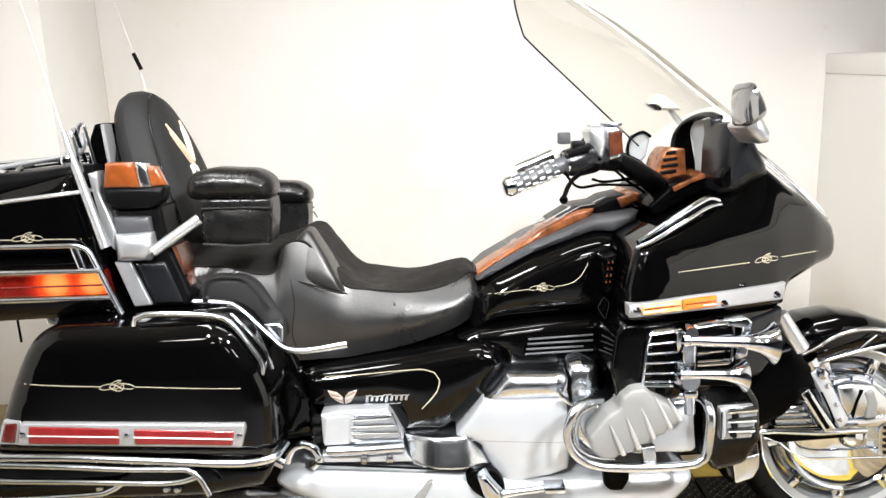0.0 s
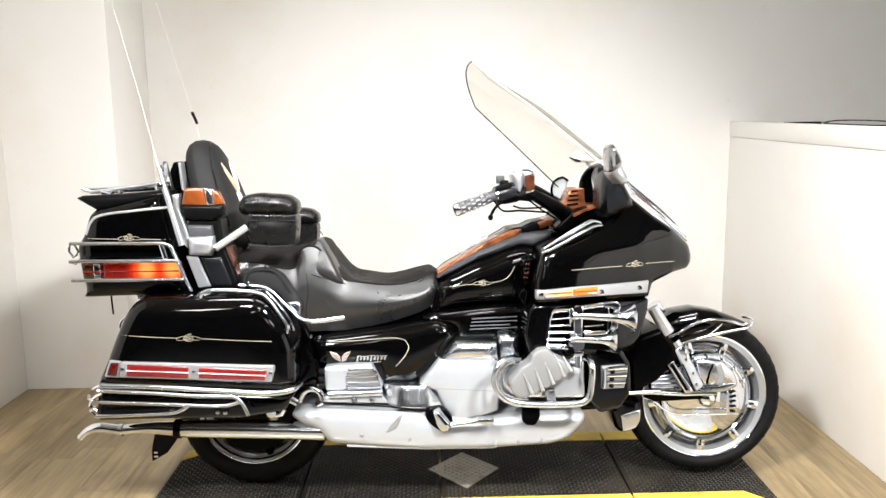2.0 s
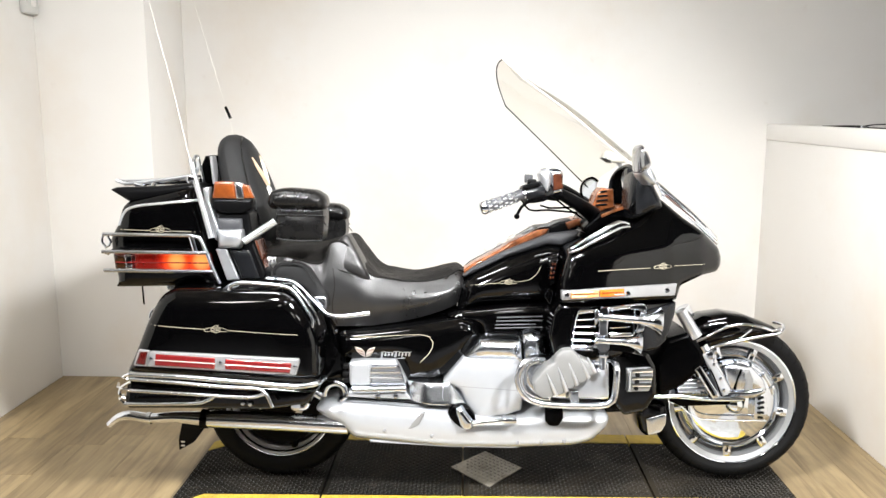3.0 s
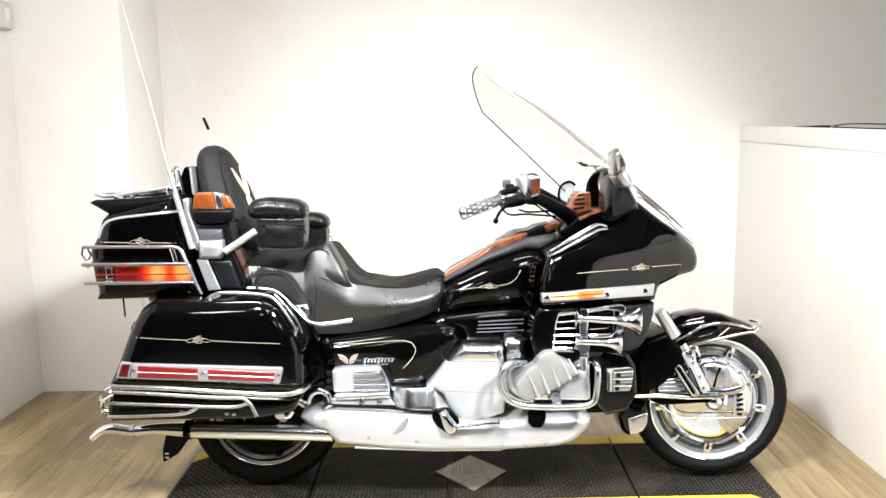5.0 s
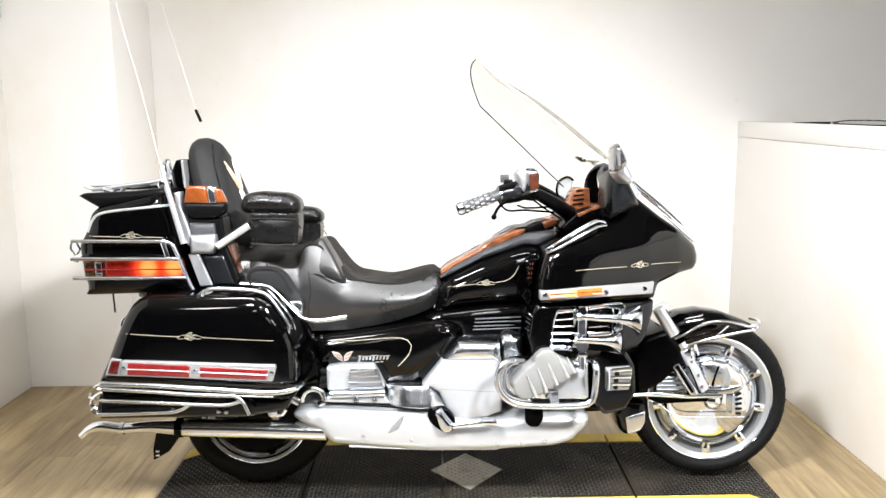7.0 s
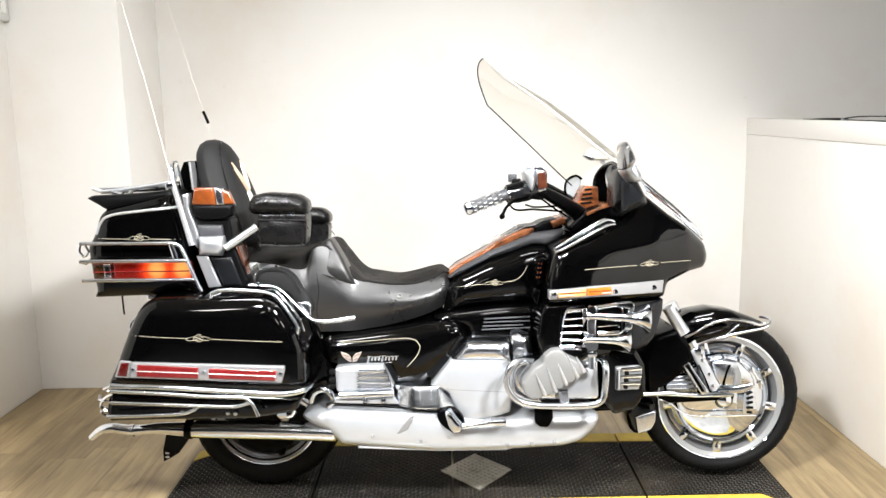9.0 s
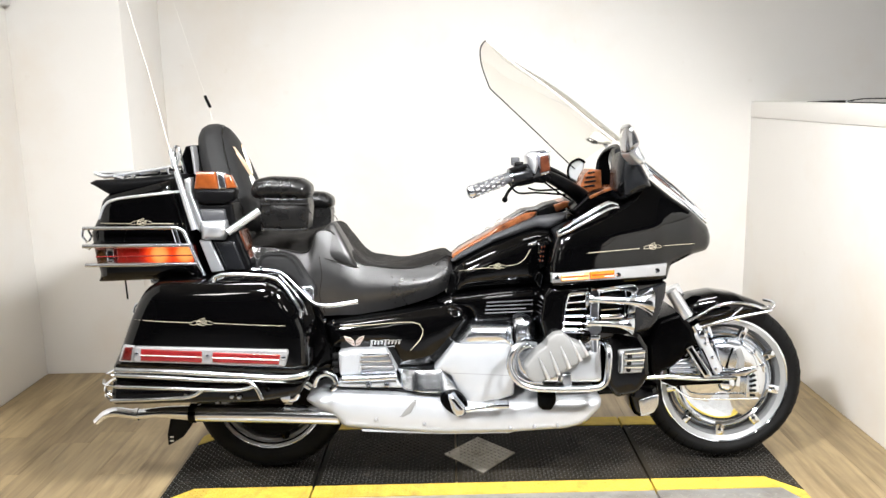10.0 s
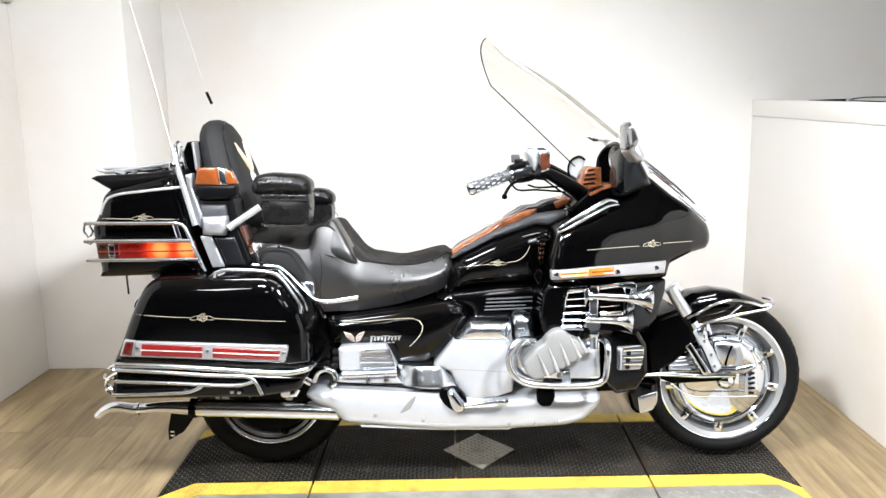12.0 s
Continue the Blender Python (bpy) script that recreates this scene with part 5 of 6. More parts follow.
part("reflector", relief(fillet([(-1.137, 0.569), (-0.944, 0.558), (-0.946, 0.521), (-1.141, 0.531)], 0.003), -0.496, back=-0.47, edge=0.004), RED, saddlebag, "red reflector")
part("reflector", relief(fillet([(-0.912, 0.555), (-0.697, 0.543), (-0.703, 0.51), (-0.913, 0.521)], 0.003), -0.496, back=-0.47, edge=0.004), RED, saddlebag, "red reflector")
part("reflector", relief(fillet([(-1.194, 0.572), (-1.168, 0.572), (-1.178, 0.528), (-1.209, 0.532)], 0.003), -0.482, back=-0.44, edge=0.004), REDDARK, saddlebag, "red reflector")
part("reflector_frame", relief(fillet([(-1.199, 0.579), (-1.16, 0.577), (-1.17, 0.522), (-1.217, 0.526)], 0.003), -0.478, back=-0.44, edge=0.004), STRIP, saddlebag)
for a, b in zip([(-1.139, -0.498, 0.55), (-0.912, -0.498, 0.538)], [(-0.944, -0.498, 0.54), (-0.7, -0.498, 0.526)]):
    part("reflector_rib", tube([a, b], 0.0016, n=6), BLUSH, saddlebag)
for c in [(-0.926, -0.497, 0.543), (-0.686, -0.497, 0.533), (-1.15, -0.497, 0.554)]:
    part("screw", lathe([(0.0, -0.004), (0.005, -0.003), (0.006, 0.002)], c, n=12), CHROME, saddlebag)
part("bag_guard", tube(spline([(-1.225, -0.49, 0.501), (-1.053, -0.49, 0.494), (-0.873, -0.49, 0.48), (-0.672, -0.49, 0.468), (-0.621, -0.49, 0.477), (-0.608, -0.4, 0.473)], False), 0.009, n=12), SATIN, saddlebag, "chrome saddlebag guard rail")
part("bag_guard", tube(spline([(-1.224, -0.495, 0.486), (-1.053, -0.495, 0.475), (-0.945, -0.495, 0.466), (-0.837, -0.495, 0.461), (-0.801, -0.495, 0.458), (-0.78, -0.495, 0.441), (-0.76, -0.495, 0.399)], False), 0.0065, n=10), SATIN, saddlebag)
part("bag_guard", tube(spline([(-1.224, -0.495, 0.449), (-1.054, -0.495, 0.441), (-0.856, -0.495, 0.431), (-0.82, -0.495, 0.433), (-0.784, -0.495, 0.443)], False), 0.0062, n=10), SATIN, saddlebag)
part("bag_guard", tube(spline([(-1.244, -0.49, 0.402), (-1.095, -0.49, 0.405), (-0.989, -0.49, 0.411), (-0.967, -0.49, 0.42), (-0.948, -0.49, 0.433)], False), 0.0062, n=10), SATIN, saddlebag)
for q in ([(-1.242, -0.45, 0.491), (-1.267, -0.45, 0.48), (-1.243, -0.45, 0.473)], [(-1.238, -0.45, 0.465), (-1.269, -0.45, 0.447), (-1.278, -0.45, 0.424), (-1.256, -0.45, 0.409)], [(-1.244, -0.45, 0.437), (-1.273, -0.45, 0.443), (-1.346, -0.3, 0.418)], [(-1.261, -0.45, 0.39), (-1.275, -0.45, 0.405), (-1.307, -0.35, 0.392)]):
    part("guard_end", tube(spline(q, False), 0.005, n=8), CHROME, saddlebag)
for c in [(-0.867, -0.455, 0.399), (-0.843, -0.455, 0.397), (-1.015, -0.455, 0.407)]:
    part("bolt", lathe([(0.0, -0.008), (0.006, -0.007), (0.009, 0.0)], c, n=14), SATIN, saddlebag)
part("mud_flap", relief(fillet([(-1.198, 0.223), (-1.11, 0.226), (-1.117, 0.196), (-1.156, 0.143), (-1.213, 0.111), (-1.214, 0.154)], 0.004), -0.1, back=-0.085, edge=0.003), RUBBER, bike, "black rubber mud flap")
FLAPBAR = [(-1.201, 0.145), (-1.188, 0.145), (-1.201, 0.13), (-1.189, 0.13)]
for x, z in FLAPBAR[::2]:
    part("flap_mark", block(x + 0.004, -0.102, z, 0.014, 0.002, 0.006, 0.001), WALL, bike)

part("lid_stay", tube(spline([(-0.64, -0.3, 0.593), (-0.62, -0.35, 0.565), (-0.624, -0.35, 0.522), (-0.633, -0.35, 0.484), (-0.629, -0.4, 0.462)], False), 0.002, n=6), SATIN, saddlebag, "thin steel lid stay")
part("stay_clip", block(*(-0.631, -0.31, 0.614), 0.024, 0.02, 0.014, 0.004, turn=pose(0, 0, 0, 0, 25, 0)), SATIN, bike)
part("stay_clip", lathe([(0.0, -0.01), (0.006, -0.008), (0.008, 0.004)], (-0.627, -0.41, 0.463), n=12), CHROME, bike)
# rear brake plumbing and footrest hanger
part("rear_pipe_cap", tube(spline([(-0.636, -0.3, 0.38), (-0.67, -0.3, 0.399), (-0.705, -0.3, 0.403), (-0.73, -0.3, 0.389), (-0.739, -0.3, 0.366), (-0.722, -0.3, 0.344), (-0.695, -0.3, 0.343), (-0.683, -0.3, 0.361)], False), [0.015, 0.015, 0.014, 0.012], n=10), CHROME, bike)
part("rear_pipe_boss", lathe([(0.0, -0.02), (0.016, -0.018), (0.02, 0.0), (0.02, 0.02)], (-0.724, -0.3, 0.35), n=22), CHROME, bike)
part("hanger_hook", tube(spline([(-0.628, -0.3, 0.384), (-0.617, -0.3, 0.416), (-0.587, -0.3, 0.429), (-0.561, -0.3, 0.417), (-0.55, -0.3, 0.387), (-0.57, -0.3, 0.371)], False), 0.011, n=10), CHROME, bike)
hanger = part("frame_louvre", relief(fillet([(-0.544, 0.497), (-0.505, 0.505), (-0.381, 0.507), (-0.344, 0.433), (-0.348, 0.417), (-0.542, 0.422)], 0.006), -0.29, back=-0.15, edge=0.008), ALLOY, bike, "chrome louvred frame cover")
part("louvre_face", relief(fillet([(-0.462, 0.495), (-0.37, 0.493), (-0.344, 0.42), (-0.465, 0.419)], 0.004), -0.293, back=-0.28, edge=0.003), SATIN, hanger)
part("face_plate", relief(fillet([(-0.532, 0.492), (-0.474, 0.493), (-0.476, 0.421), (-0.538, 0.42)], 0.004), -0.294, back=-0.28, edge=0.003), ALLOY, hanger)
LVR = [(-0.466, -0.294, 0.483), (-0.377, -0.294, 0.486), (-0.469, -0.294, 0.467), (-0.366, -0.294, 0.468), (-0.469, -0.294, 0.45), (-0.357, -0.294, 0.448), (-0.468, -0.294, 0.432), (-0.352, -0.294, 0.43)]
for a, b in zip(LVR[::2], LVR[1::2]):
    part("louvre", tube([a, b], 0.0042, n=8), CHROME, hanger)
    # Grey bars below the slats stand in for their dark shadow lines.
    part("louvre_shadow_bar", tube([(a[0], a[1] + 0.003, a[2] - 0.0075), (b[0], b[1] + 0.003, b[2] - 0.0075)], 0.0022, n=6), COVER, hanger)
for p in [(-0.553, -0.285, 0.486), (-0.554, -0.285, 0.46), (-0.554, -0.285, 0.437)]:
    part("stud", block(*p, 0.02, 0.03, 0.018, 0.005), RUBBER, hanger)
part("hanger_bar", tube([(-0.53, -0.3, 0.409), (-0.518, -0.3, 0.408), (-0.425, -0.3, 0.409), (-0.344, -0.3, 0.412)], [0.011, 0.0125, 0.0125, 0.012], n=16), SATIN, bike, "polished footrest rod")
part("hanger_bar", relief(fillet([(-0.546, 0.399), (-0.348, 0.4), (-0.325, 0.372), (-0.542, 0.377)], 0.004), -0.296, back=-0.2, edge=0.005), ALLOY, bike)
for c in [(-0.441, -0.305, 0.387), (-0.379, -0.305, 0.386)]:
    part("bolt", lathe([(0.0, -0.012), (0.008, -0.01), (0.011, 0.0)], c, n=14), SATIN, bike)
HANGER = [(-0.343, 0.434), (-0.193, 0.436), (-0.132, 0.364), (-0.144, 0.357), (-0.325, 0.367)]


def hanger_y(x, z):
    x0, x1 = min(p[0] for p in HANGER), max(p[0] for p in HANGER)
    return -0.31 + float(np.interp((x - x0) / (x1 - x0), [0, 0.34, 0.6, 0.72, 1], [0.04, 0.0, 0.001, 0.008, 0.044])) + 0.3 * (z - HANGER[0][1])


part("chrome_box", relief(fillet(HANGER, 0.004), hanger_y, back=-0.2, edge=0.006), SATIN, bike, "polished chrome footrest hanger")
part("pedal_pivot", relief(spline([(-0.198, 0.341), (-0.174, 0.364), (-0.136, 0.36), (-0.106, 0.324), (-0.107, 0.293), (-0.134, 0.277), (-0.16, 0.289), (-0.187, 0.313)]), -0.335, back=-0.3, edge=0.008), DARK, bike)
part("brake_pedal", relief(fillet([(-0.174, 0.356), (-0.151, 0.367), (-0.133, 0.344), (-0.111, 0.316), (-0.118, 0.289), (-0.145, 0.285), (-0.16, 0.309)], 0.008), -0.36, back=-0.32, edge=0.012, crown=0.008), CHROME, bike, "chrome brake pedal")
part("pedal_arm", tube([(-0.114, -0.36, 0.312), (-0.042, -0.36, 0.319), (0.03, -0.36, 0.33)], [0.011, 0.008, 0.009], n=10), CHROME, bike)
part("pedal_pad", block(*(0.007, -0.37, 0.331), 0.05, 0.05, 0.016, 0.006), CHROME, bike)

# front end
part("fork_tube", tube([(0.636, -0.11, 0.66), (0.694, -0.11, 0.564)], [0.02, 0.024, 0.024], n=22), SILVER, bike, "chrome fork cover")
part("fork_tube", tube([(0.698, 0.11, 0.634), (0.758, 0.11, 0.533)], 0.031, n=22), CHROME, bike)
part("fork_leg", tube([(0.718, -0.1, 0.532), (0.812, -0.1, 0.363)], [0.024, 0.022], n=18), CHROME, bike, "chrome fork leg")
part("fork_leg", tube([(0.778, 0.1, 0.49), (0.878, 0.1, 0.309)], 0.022, n=18), CHROME, bike)
part("caliper_arm", relief(fillet([(0.684, 0.452), (0.704, 0.466), (0.781, 0.353), (0.753, 0.343)], 0.003), -0.145, back=-0.12, edge=0.004), CHROME, bike, "polished brake arm")
part("arm_slot", relief(fillet([(0.692, 0.452), (0.702, 0.458), (0.762, 0.359), (0.752, 0.355)], 0.002), -0.149, back=-0.14, edge=0.002), DARK, bike)
part("hub_plate", relief(fillet([(0.801, 0.454), (0.848, 0.461), (0.904, 0.452), (0.952, 0.405), (0.968, 0.358), (0.819, 0.356)], 0.01), -0.092, back=-0.07, edge=0.012, crown=0.006), SATIN, bike, "polished upper disc cover")
part("hub_slot", tube([(0.845, -0.1, 0.367), (0.854, -0.1, 0.409), (0.868, -0.1, 0.442)], 0.0032, n=8), DARK, bike)
# A raised grey patch here stands in for a reflection in the disc cover.
part("hub_reflection_patch", relief(fillet([(0.876, 0.434), (0.896, 0.442), (0.91, 0.404), (0.909, 0.364), (0.88, 0.362), (0.885, 0.4)], 0.005), -0.105, back=-0.08, edge=0.007), COVER, bike)
part("cover_plate", relief(fillet([(0.8, 0.359), (0.878, 0.358), (0.952, 0.372), (0.96, 0.357), (0.915, 0.336), (0.8, 0.333)], 0.004), -0.1, back=-0.08, edge=0.005), CHROME, bike)
part("cover_ring", tube([around(FW, 0.15, radians(t), -0.062) for t in range(12, 118, 5)], 0.006, n=8), SATIN, bike)
for ang in (22, 44, 66, 88, 108):
    part("ring_bolt", lathe([(0.0, -0.012), (0.008, -0.01), (0.01, 0.004)], around(FW, 0.152, radians(ang), -0.062), n=12), CHROME, bike)
part("caliper", relief(fillet([(0.713, 0.503), (0.741, 0.511), (0.762, 0.469), (0.792, 0.427), (0.822, 0.364), (0.798, 0.347), (0.768, 0.39), (0.747, 0.442)], 0.005), -0.128, back=-0.085, edge=0.008, crown=0.004), ALLOY, bike, "silver brake caliper")
for p in [(0.755, -0.13, 0.468), (0.781, -0.13, 0.417), (0.794, -0.13, 0.375)]:
    part("caliper_bolt", lathe([(0.0, -0.008), (0.006, -0.007), (0.008, 0.004)], p, n=12), CHROME, bike)
part("caliper_gap", tube(spline([(0.743, -0.131, 0.451), (0.764, -0.131, 0.409), (0.781, -0.131, 0.367)], False), 0.003, n=6), DARK, bike)
part("caliper_body", relief(fillet([(0.636, 0.402), (0.713, 0.413), (0.752, 0.345), (0.632, 0.347)], 0.006), -0.11, back=-0.05, edge=0.008), SATIN, bike)
for a, b in zip([(0.635, -0.113, 0.39), (0.635, -0.113, 0.375), (0.635, -0.113, 0.36)], [(0.721, -0.113, 0.393), (0.73, -0.113, 0.376), (0.738, -0.113, 0.359)]):
    part("fin", tube([a, b], 0.0035, n=6), CHROME, bike)
part("brake_bar", tube([(0.506, -0.125, 0.344), (0.624, -0.125, 0.347), (0.747, -0.125, 0.339), (0.87, -0.125, 0.339)], [0.006, 0.009, 0.01, 0.008], n=10), CHROME, bike, "chrome brake torque bar")
part("brake_bar", relief(fillet([(0.628, 0.347), (0.885, 0.335), (0.88, 0.314), (0.649, 0.304), (0.608, 0.322)], 0.004), -0.105, back=-0.085, edge=0.004), DARK, bike)
part("cover_bar", tube(spline([(0.607, -0.1, 0.319), (0.642, -0.1, 0.31), (0.677, -0.1, 0.28), (0.719, -0.1, 0.258), (0.798, -0.1, 0.253), (0.963, -0.1, 0.251)], False), 0.0035, n=8), SATIN, bike)
vent = part("disc_vent", relief(fillet([(0.919, 0.34), (0.956, 0.359), (0.971, 0.276), (0.959, 0.255), (0.918, 0.255)], 0.003), -0.1, back=-0.07, edge=0.004), CHROME, bike, "chrome vent on the disc cover")
VT = [(0.929, -0.103, 0.333), (0.949, -0.103, 0.341), (0.929, -0.103, 0.316), (0.952, -0.103, 0.322), (0.93, -0.103, 0.299), (0.952, -0.103, 0.303), (0.93, -0.103, 0.282), (0.953, -0.103, 0.283), (0.931, -0.103, 0.265), (0.949, -0.103, 0.264)]
for a, b in zip(VT[::2], VT[1::2]):
    part("vent_slot", tube([a, b], 0.004, n=6), GAP, vent)
part("brake_hose", tube(spline([(0.633, -0.12, 0.392), (0.637, -0.12, 0.421), (0.673, -0.12, 0.45), (0.697, -0.12, 0.462)], False), 0.004, n=8), SATIN, bike)
part("fork_bolt", lathe([(0.0, -0.014), (0.012, -0.012), (0.015, 0.0)], (0.742, -0.13, 0.501), n=16), CHROME, bike)
part("fork_bracket", relief(fillet([(0.717, 0.503), (0.745, 0.52), (0.774, 0.473), (0.746, 0.461)], 0.003), -0.125, back=-0.08, edge=0.004), CHROME, bike)
part("front_flap", relief(fillet([(0.505, 0.318), (0.534, 0.326), (0.601, 0.308), (0.61, 0.256), (0.594, 0.201), (0.532, 0.18), (0.511, 0.198), (0.494, 0.258)], 0.01), -0.095, edge=0.03), PAINT, bike, "black lower front mudguard")
part("flap_tip", relief(fillet([(0.525, 0.256), (0.599, 0.277), (0.599, 0.234), (0.583, 0.204), (0.534, 0.188)], 0.008), -0.102, back=-0.09, edge=0.006), SATIN, bike, "pale polished mudguard tip")
FENDER = [(0.676, 0.597), (0.736, 0.632), (0.813, 0.644), (0.892, 0.632), (0.976, 0.601), (1.031, 0.573), (0.977, 0.561), (0.894, 0.545), (0.791, 0.513), (0.739, 0.496), (0.707, 0.537)]
fender = part("front_fender", relief(fillet(FENDER, 0.008), -0.09, edge=0.05), PAINT, bike, "glossy black front fender with chrome trim")
part("fender_rail", tube(spline([(0.686, -0.105, 0.54), (0.728, -0.105, 0.56), (0.793, -0.105, 0.595), (0.862, -0.105, 0.61), (0.931, -0.105, 0.601), (0.972, -0.105, 0.588), (0.996, -0.105, 0.596)], False), 0.0055, n=10), CHROME, fender, "chrome fender trim rail")
part("fender_rail", tube(spline([(0.713, -0.105, 0.508), (0.77, -0.105, 0.529), (0.871, -0.105, 0.554), (0.963, -0.105, 0.572), (0.997, -0.105, 0.579), (1.009, -0.105, 0.596), (1.026, -0.04, 0.601), (1.012, 0, 0.6)], False), 0.0055, n=10), CHROME, fender)
part("fender_rail", tube(spline([(0.845, -0.1, 0.547), (0.897, -0.1, 0.592)], False), 0.003, n=8), SATIN, fender)

# fairing fittings
strip = part("signal_strip", relief(fillet([(0.169, 0.774), (0.326, 0.78), (0.575, 0.782), (0.568, 0.742), (0.326, 0.745), (0.169, 0.745)], 0.003), lambda x, z: fairing_y(x, z) - 0.02, back=-0.2, edge=0.004), STRIP, bike, "satin chrome turn signal strip")
part("signal_lens", relief(fillet([(0.198, 0.772), (0.292, 0.775), (0.292, 0.751), (0.198, 0.75)], 0.003), lambda x, z: fairing_y(x, z) - 0.028, back=-0.2, edge=0.004), HONEY, strip, "pale amber turn signal lens")
part("signal_lens", relief(fillet([(0.295, 0.775), (0.379, 0.776), (0.38, 0.752), (0.296, 0.751)], 0.003), lambda x, z: fairing_y(x, z) - 0.028, back=-0.2, edge=0.004), AMBER, strip, "amber turn signal lens")
for x0, x1, z in ((0.2, 0.288, 0.764), (0.3, 0.376, 0.765)):
    part("lens_rib", tube([(x, fairing_y(x, z) - 0.029, z) for x in np.linspace(x0, x1, 6)], 0.0018, n=6), MARKER, strip)
for x0, x1, z in ((0.2, 0.25, 0.757), (0.2, 0.27, 0.7695), (0.345, 0.376, 0.758)):
    part("lens_rib", tube([(x, fairing_y(x, z) - 0.0285, z) for x in np.linspace(x0, x1, 6)], 0.0016, n=6), PALE, strip)
for c in [(0.183, -0.452, 0.764), (0.386, -0.412, 0.764), (0.524, -0.36, 0.768)]:
    part("screw", lathe([(0.0, -0.006), (0.006, -0.005), (0.008, 0.006)], c, n=14), CHROME, strip)
part("knee_trim", tube(spline([(0.201, -0.385, 0.907), (0.23, -0.385, 0.925), (0.294, -0.37, 0.96), (0.372, -0.345, 0.994), (0.397, -0.33, 0.985)], False), [0.004, 0.006, 0.0072, 0.007, 0.005], n=14), CHROME, bike, "chrome trim on the fairing shoulder")
part("knee_trim", tube(spline([(0.193, -0.39, 0.893), (0.229, -0.39, 0.907), (0.293, -0.378, 0.94), (0.371, -0.352, 0.976), (0.4, -0.335, 0.978)], False), [0.004, 0.0055, 0.005, 0.0045, 0.004], n=12), CHROME, bike)
part("knee_channel", tube(spline([(0.201, -0.378, 0.899), (0.231, -0.378, 0.916), (0.295, -0.363, 0.948), (0.373, -0.34, 0.983)], False), 0.009, n=10), DARK, bike)
part("inner_fairing", relief(fillet([(0.408, 1), (0.397, 1.037), (0.4, 1.111), (0.409, 1.159), (0.433, 1.162), (0.477, 1.121), (0.504, 1.069), (0.512, 1.039), (0.467, 1.022), (0.427, 1)], 0.008), -0.335, back=-0.2, edge=0.032, crown=0.028), SLATE, bike, "grey inner fairing shoulder")
part("inner_fairing_recess", relief(fillet([(0.391, 1.031), (0.398, 1.056), (0.42, 1.071), (0.432, 1.059), (0.424, 1.034), (0.406, 1.012)], 0.01), -0.352, back=-0.3, edge=0.008), DARK, bike)
hood = part("instrument_hood", relief(fillet([(0.405, 1.169), (0.429, 1.173), (0.441, 1.138), (0.434, 1.034), (0.415, 1.03)], 0.006), -0.245, back=-0.19, edge=0.008), SLATE, bike, "grey instrument hood with a pale glass")
rim_line = [Vector(p) for p in spline([(0.403, 0.05, 1.015), (0.4, 0.05, 1.087), (0.404, 0.04, 1.127), (0.413, 0, 1.156), (0.423, -0.08, 1.175), (0.426, -0.18, 1.179), (0.43, -0.235, 1.171)], False, 0.01)]
part("hood_rim", tube(rim_line, 0.007, n=10), SLATE, hood)
inner_line = [Vector(p) for p in spline([(0.439, 0, 1.025), (0.428, 0, 1.087), (0.42, 0, 1.139), (0.422, -0.02, 1.158), (0.423, -0.08, 1.167), (0.419, -0.17, 1.172), (0.422, -0.2, 1.164)], False, 0.01)]
part("hood_lining", loft([[tuple(along(rim_line, v).lerp(along(inner_line, v), s) + Vector((0.012 * s, 0, 0))) for v in np.linspace(0, 1, 24)] for s in np.linspace(0, 1, 4)]), DARK, hood, "black hood lining")
glass_a = [Vector(p) for p in [(0.419, 0.01, 1.164), (0.436, 0.005, 1.108), (0.441, 0, 1.033)]]
glass_b = [Vector(p) for p in [(0.415, -0.2, 1.172), (0.425, -0.2, 1.11), (0.431, -0.2, 1.048)]]
part("dash_glass", loft([[tuple(along(glass_a, v).lerp(along(glass_b, v), s) + Vector((0.02 * math.sin(math.pi * s) + 0.006, 0, 0))) for v in np.linspace(0, 1, 9)] for s in np.linspace(0, 1, 9)]), DIAL, hood, "grey instrument glass")
part("dash_ledge", relief(fillet([(0.264, 0.965), (0.322, 1.015), (0.361, 1.03), (0.41, 1.04), (0.416, 1.003), (0.362, 0.983), (0.284, 0.941)], 0.006), -0.22, edge=0.01), DARK, bike)
part("wood_panel", relief(fillet([(0.322, 1.011), (0.365, 1.029), (0.408, 1.044), (0.408, 1.033), (0.365, 1.018), (0.326, 0.999)], 0.002), -0.228, back=0.2, edge=0.003), MAPLE, bike, "burl wood dash trim")
dash = part("wood_dash", relief(fillet([(0.307, 1.031), (0.323, 1.079), (0.343, 1.102), (0.383, 1.098), (0.387, 1.029), (0.359, 1.018), (0.327, 1.014)], 0.005), -0.12, back=0.0, edge=0.006), MAPLE, bike, "burl wood dash panel with vent slits")
VS = [(0.335, -0.123, 1.087), (0.359, -0.123, 1.09), (0.327, -0.123, 1.071), (0.361, -0.123, 1.074), (0.323, -0.123, 1.055), (0.363, -0.123, 1.059), (0.321, -0.123, 1.039), (0.359, -0.123, 1.043)]
for a, b in zip(VS[::2], VS[1::2]):
    part("vent_slit", tube([a, b], 0.004, n=6), GAP, dash)
part("wind_deflector", relief(fillet([(0.314, 1.086), (0.327, 1.126), (0.363, 1.139), (0.38, 1.116), (0.367, 1.063), (0.345, 1.042), (0.318, 1.046)], 0.006), 0.2, back=0.24, edge=0.01), DIAL, bike, "small chrome framed mirror glass")
part("mirror_frame", tube(spline([(0.34, 0.195, 1.037), (0.313, 0.195, 1.073), (0.32, 0.195, 1.117), (0.357, 0.195, 1.136), (0.379, 0.195, 1.121)], False), 0.0045, n=8), DARK, bike)
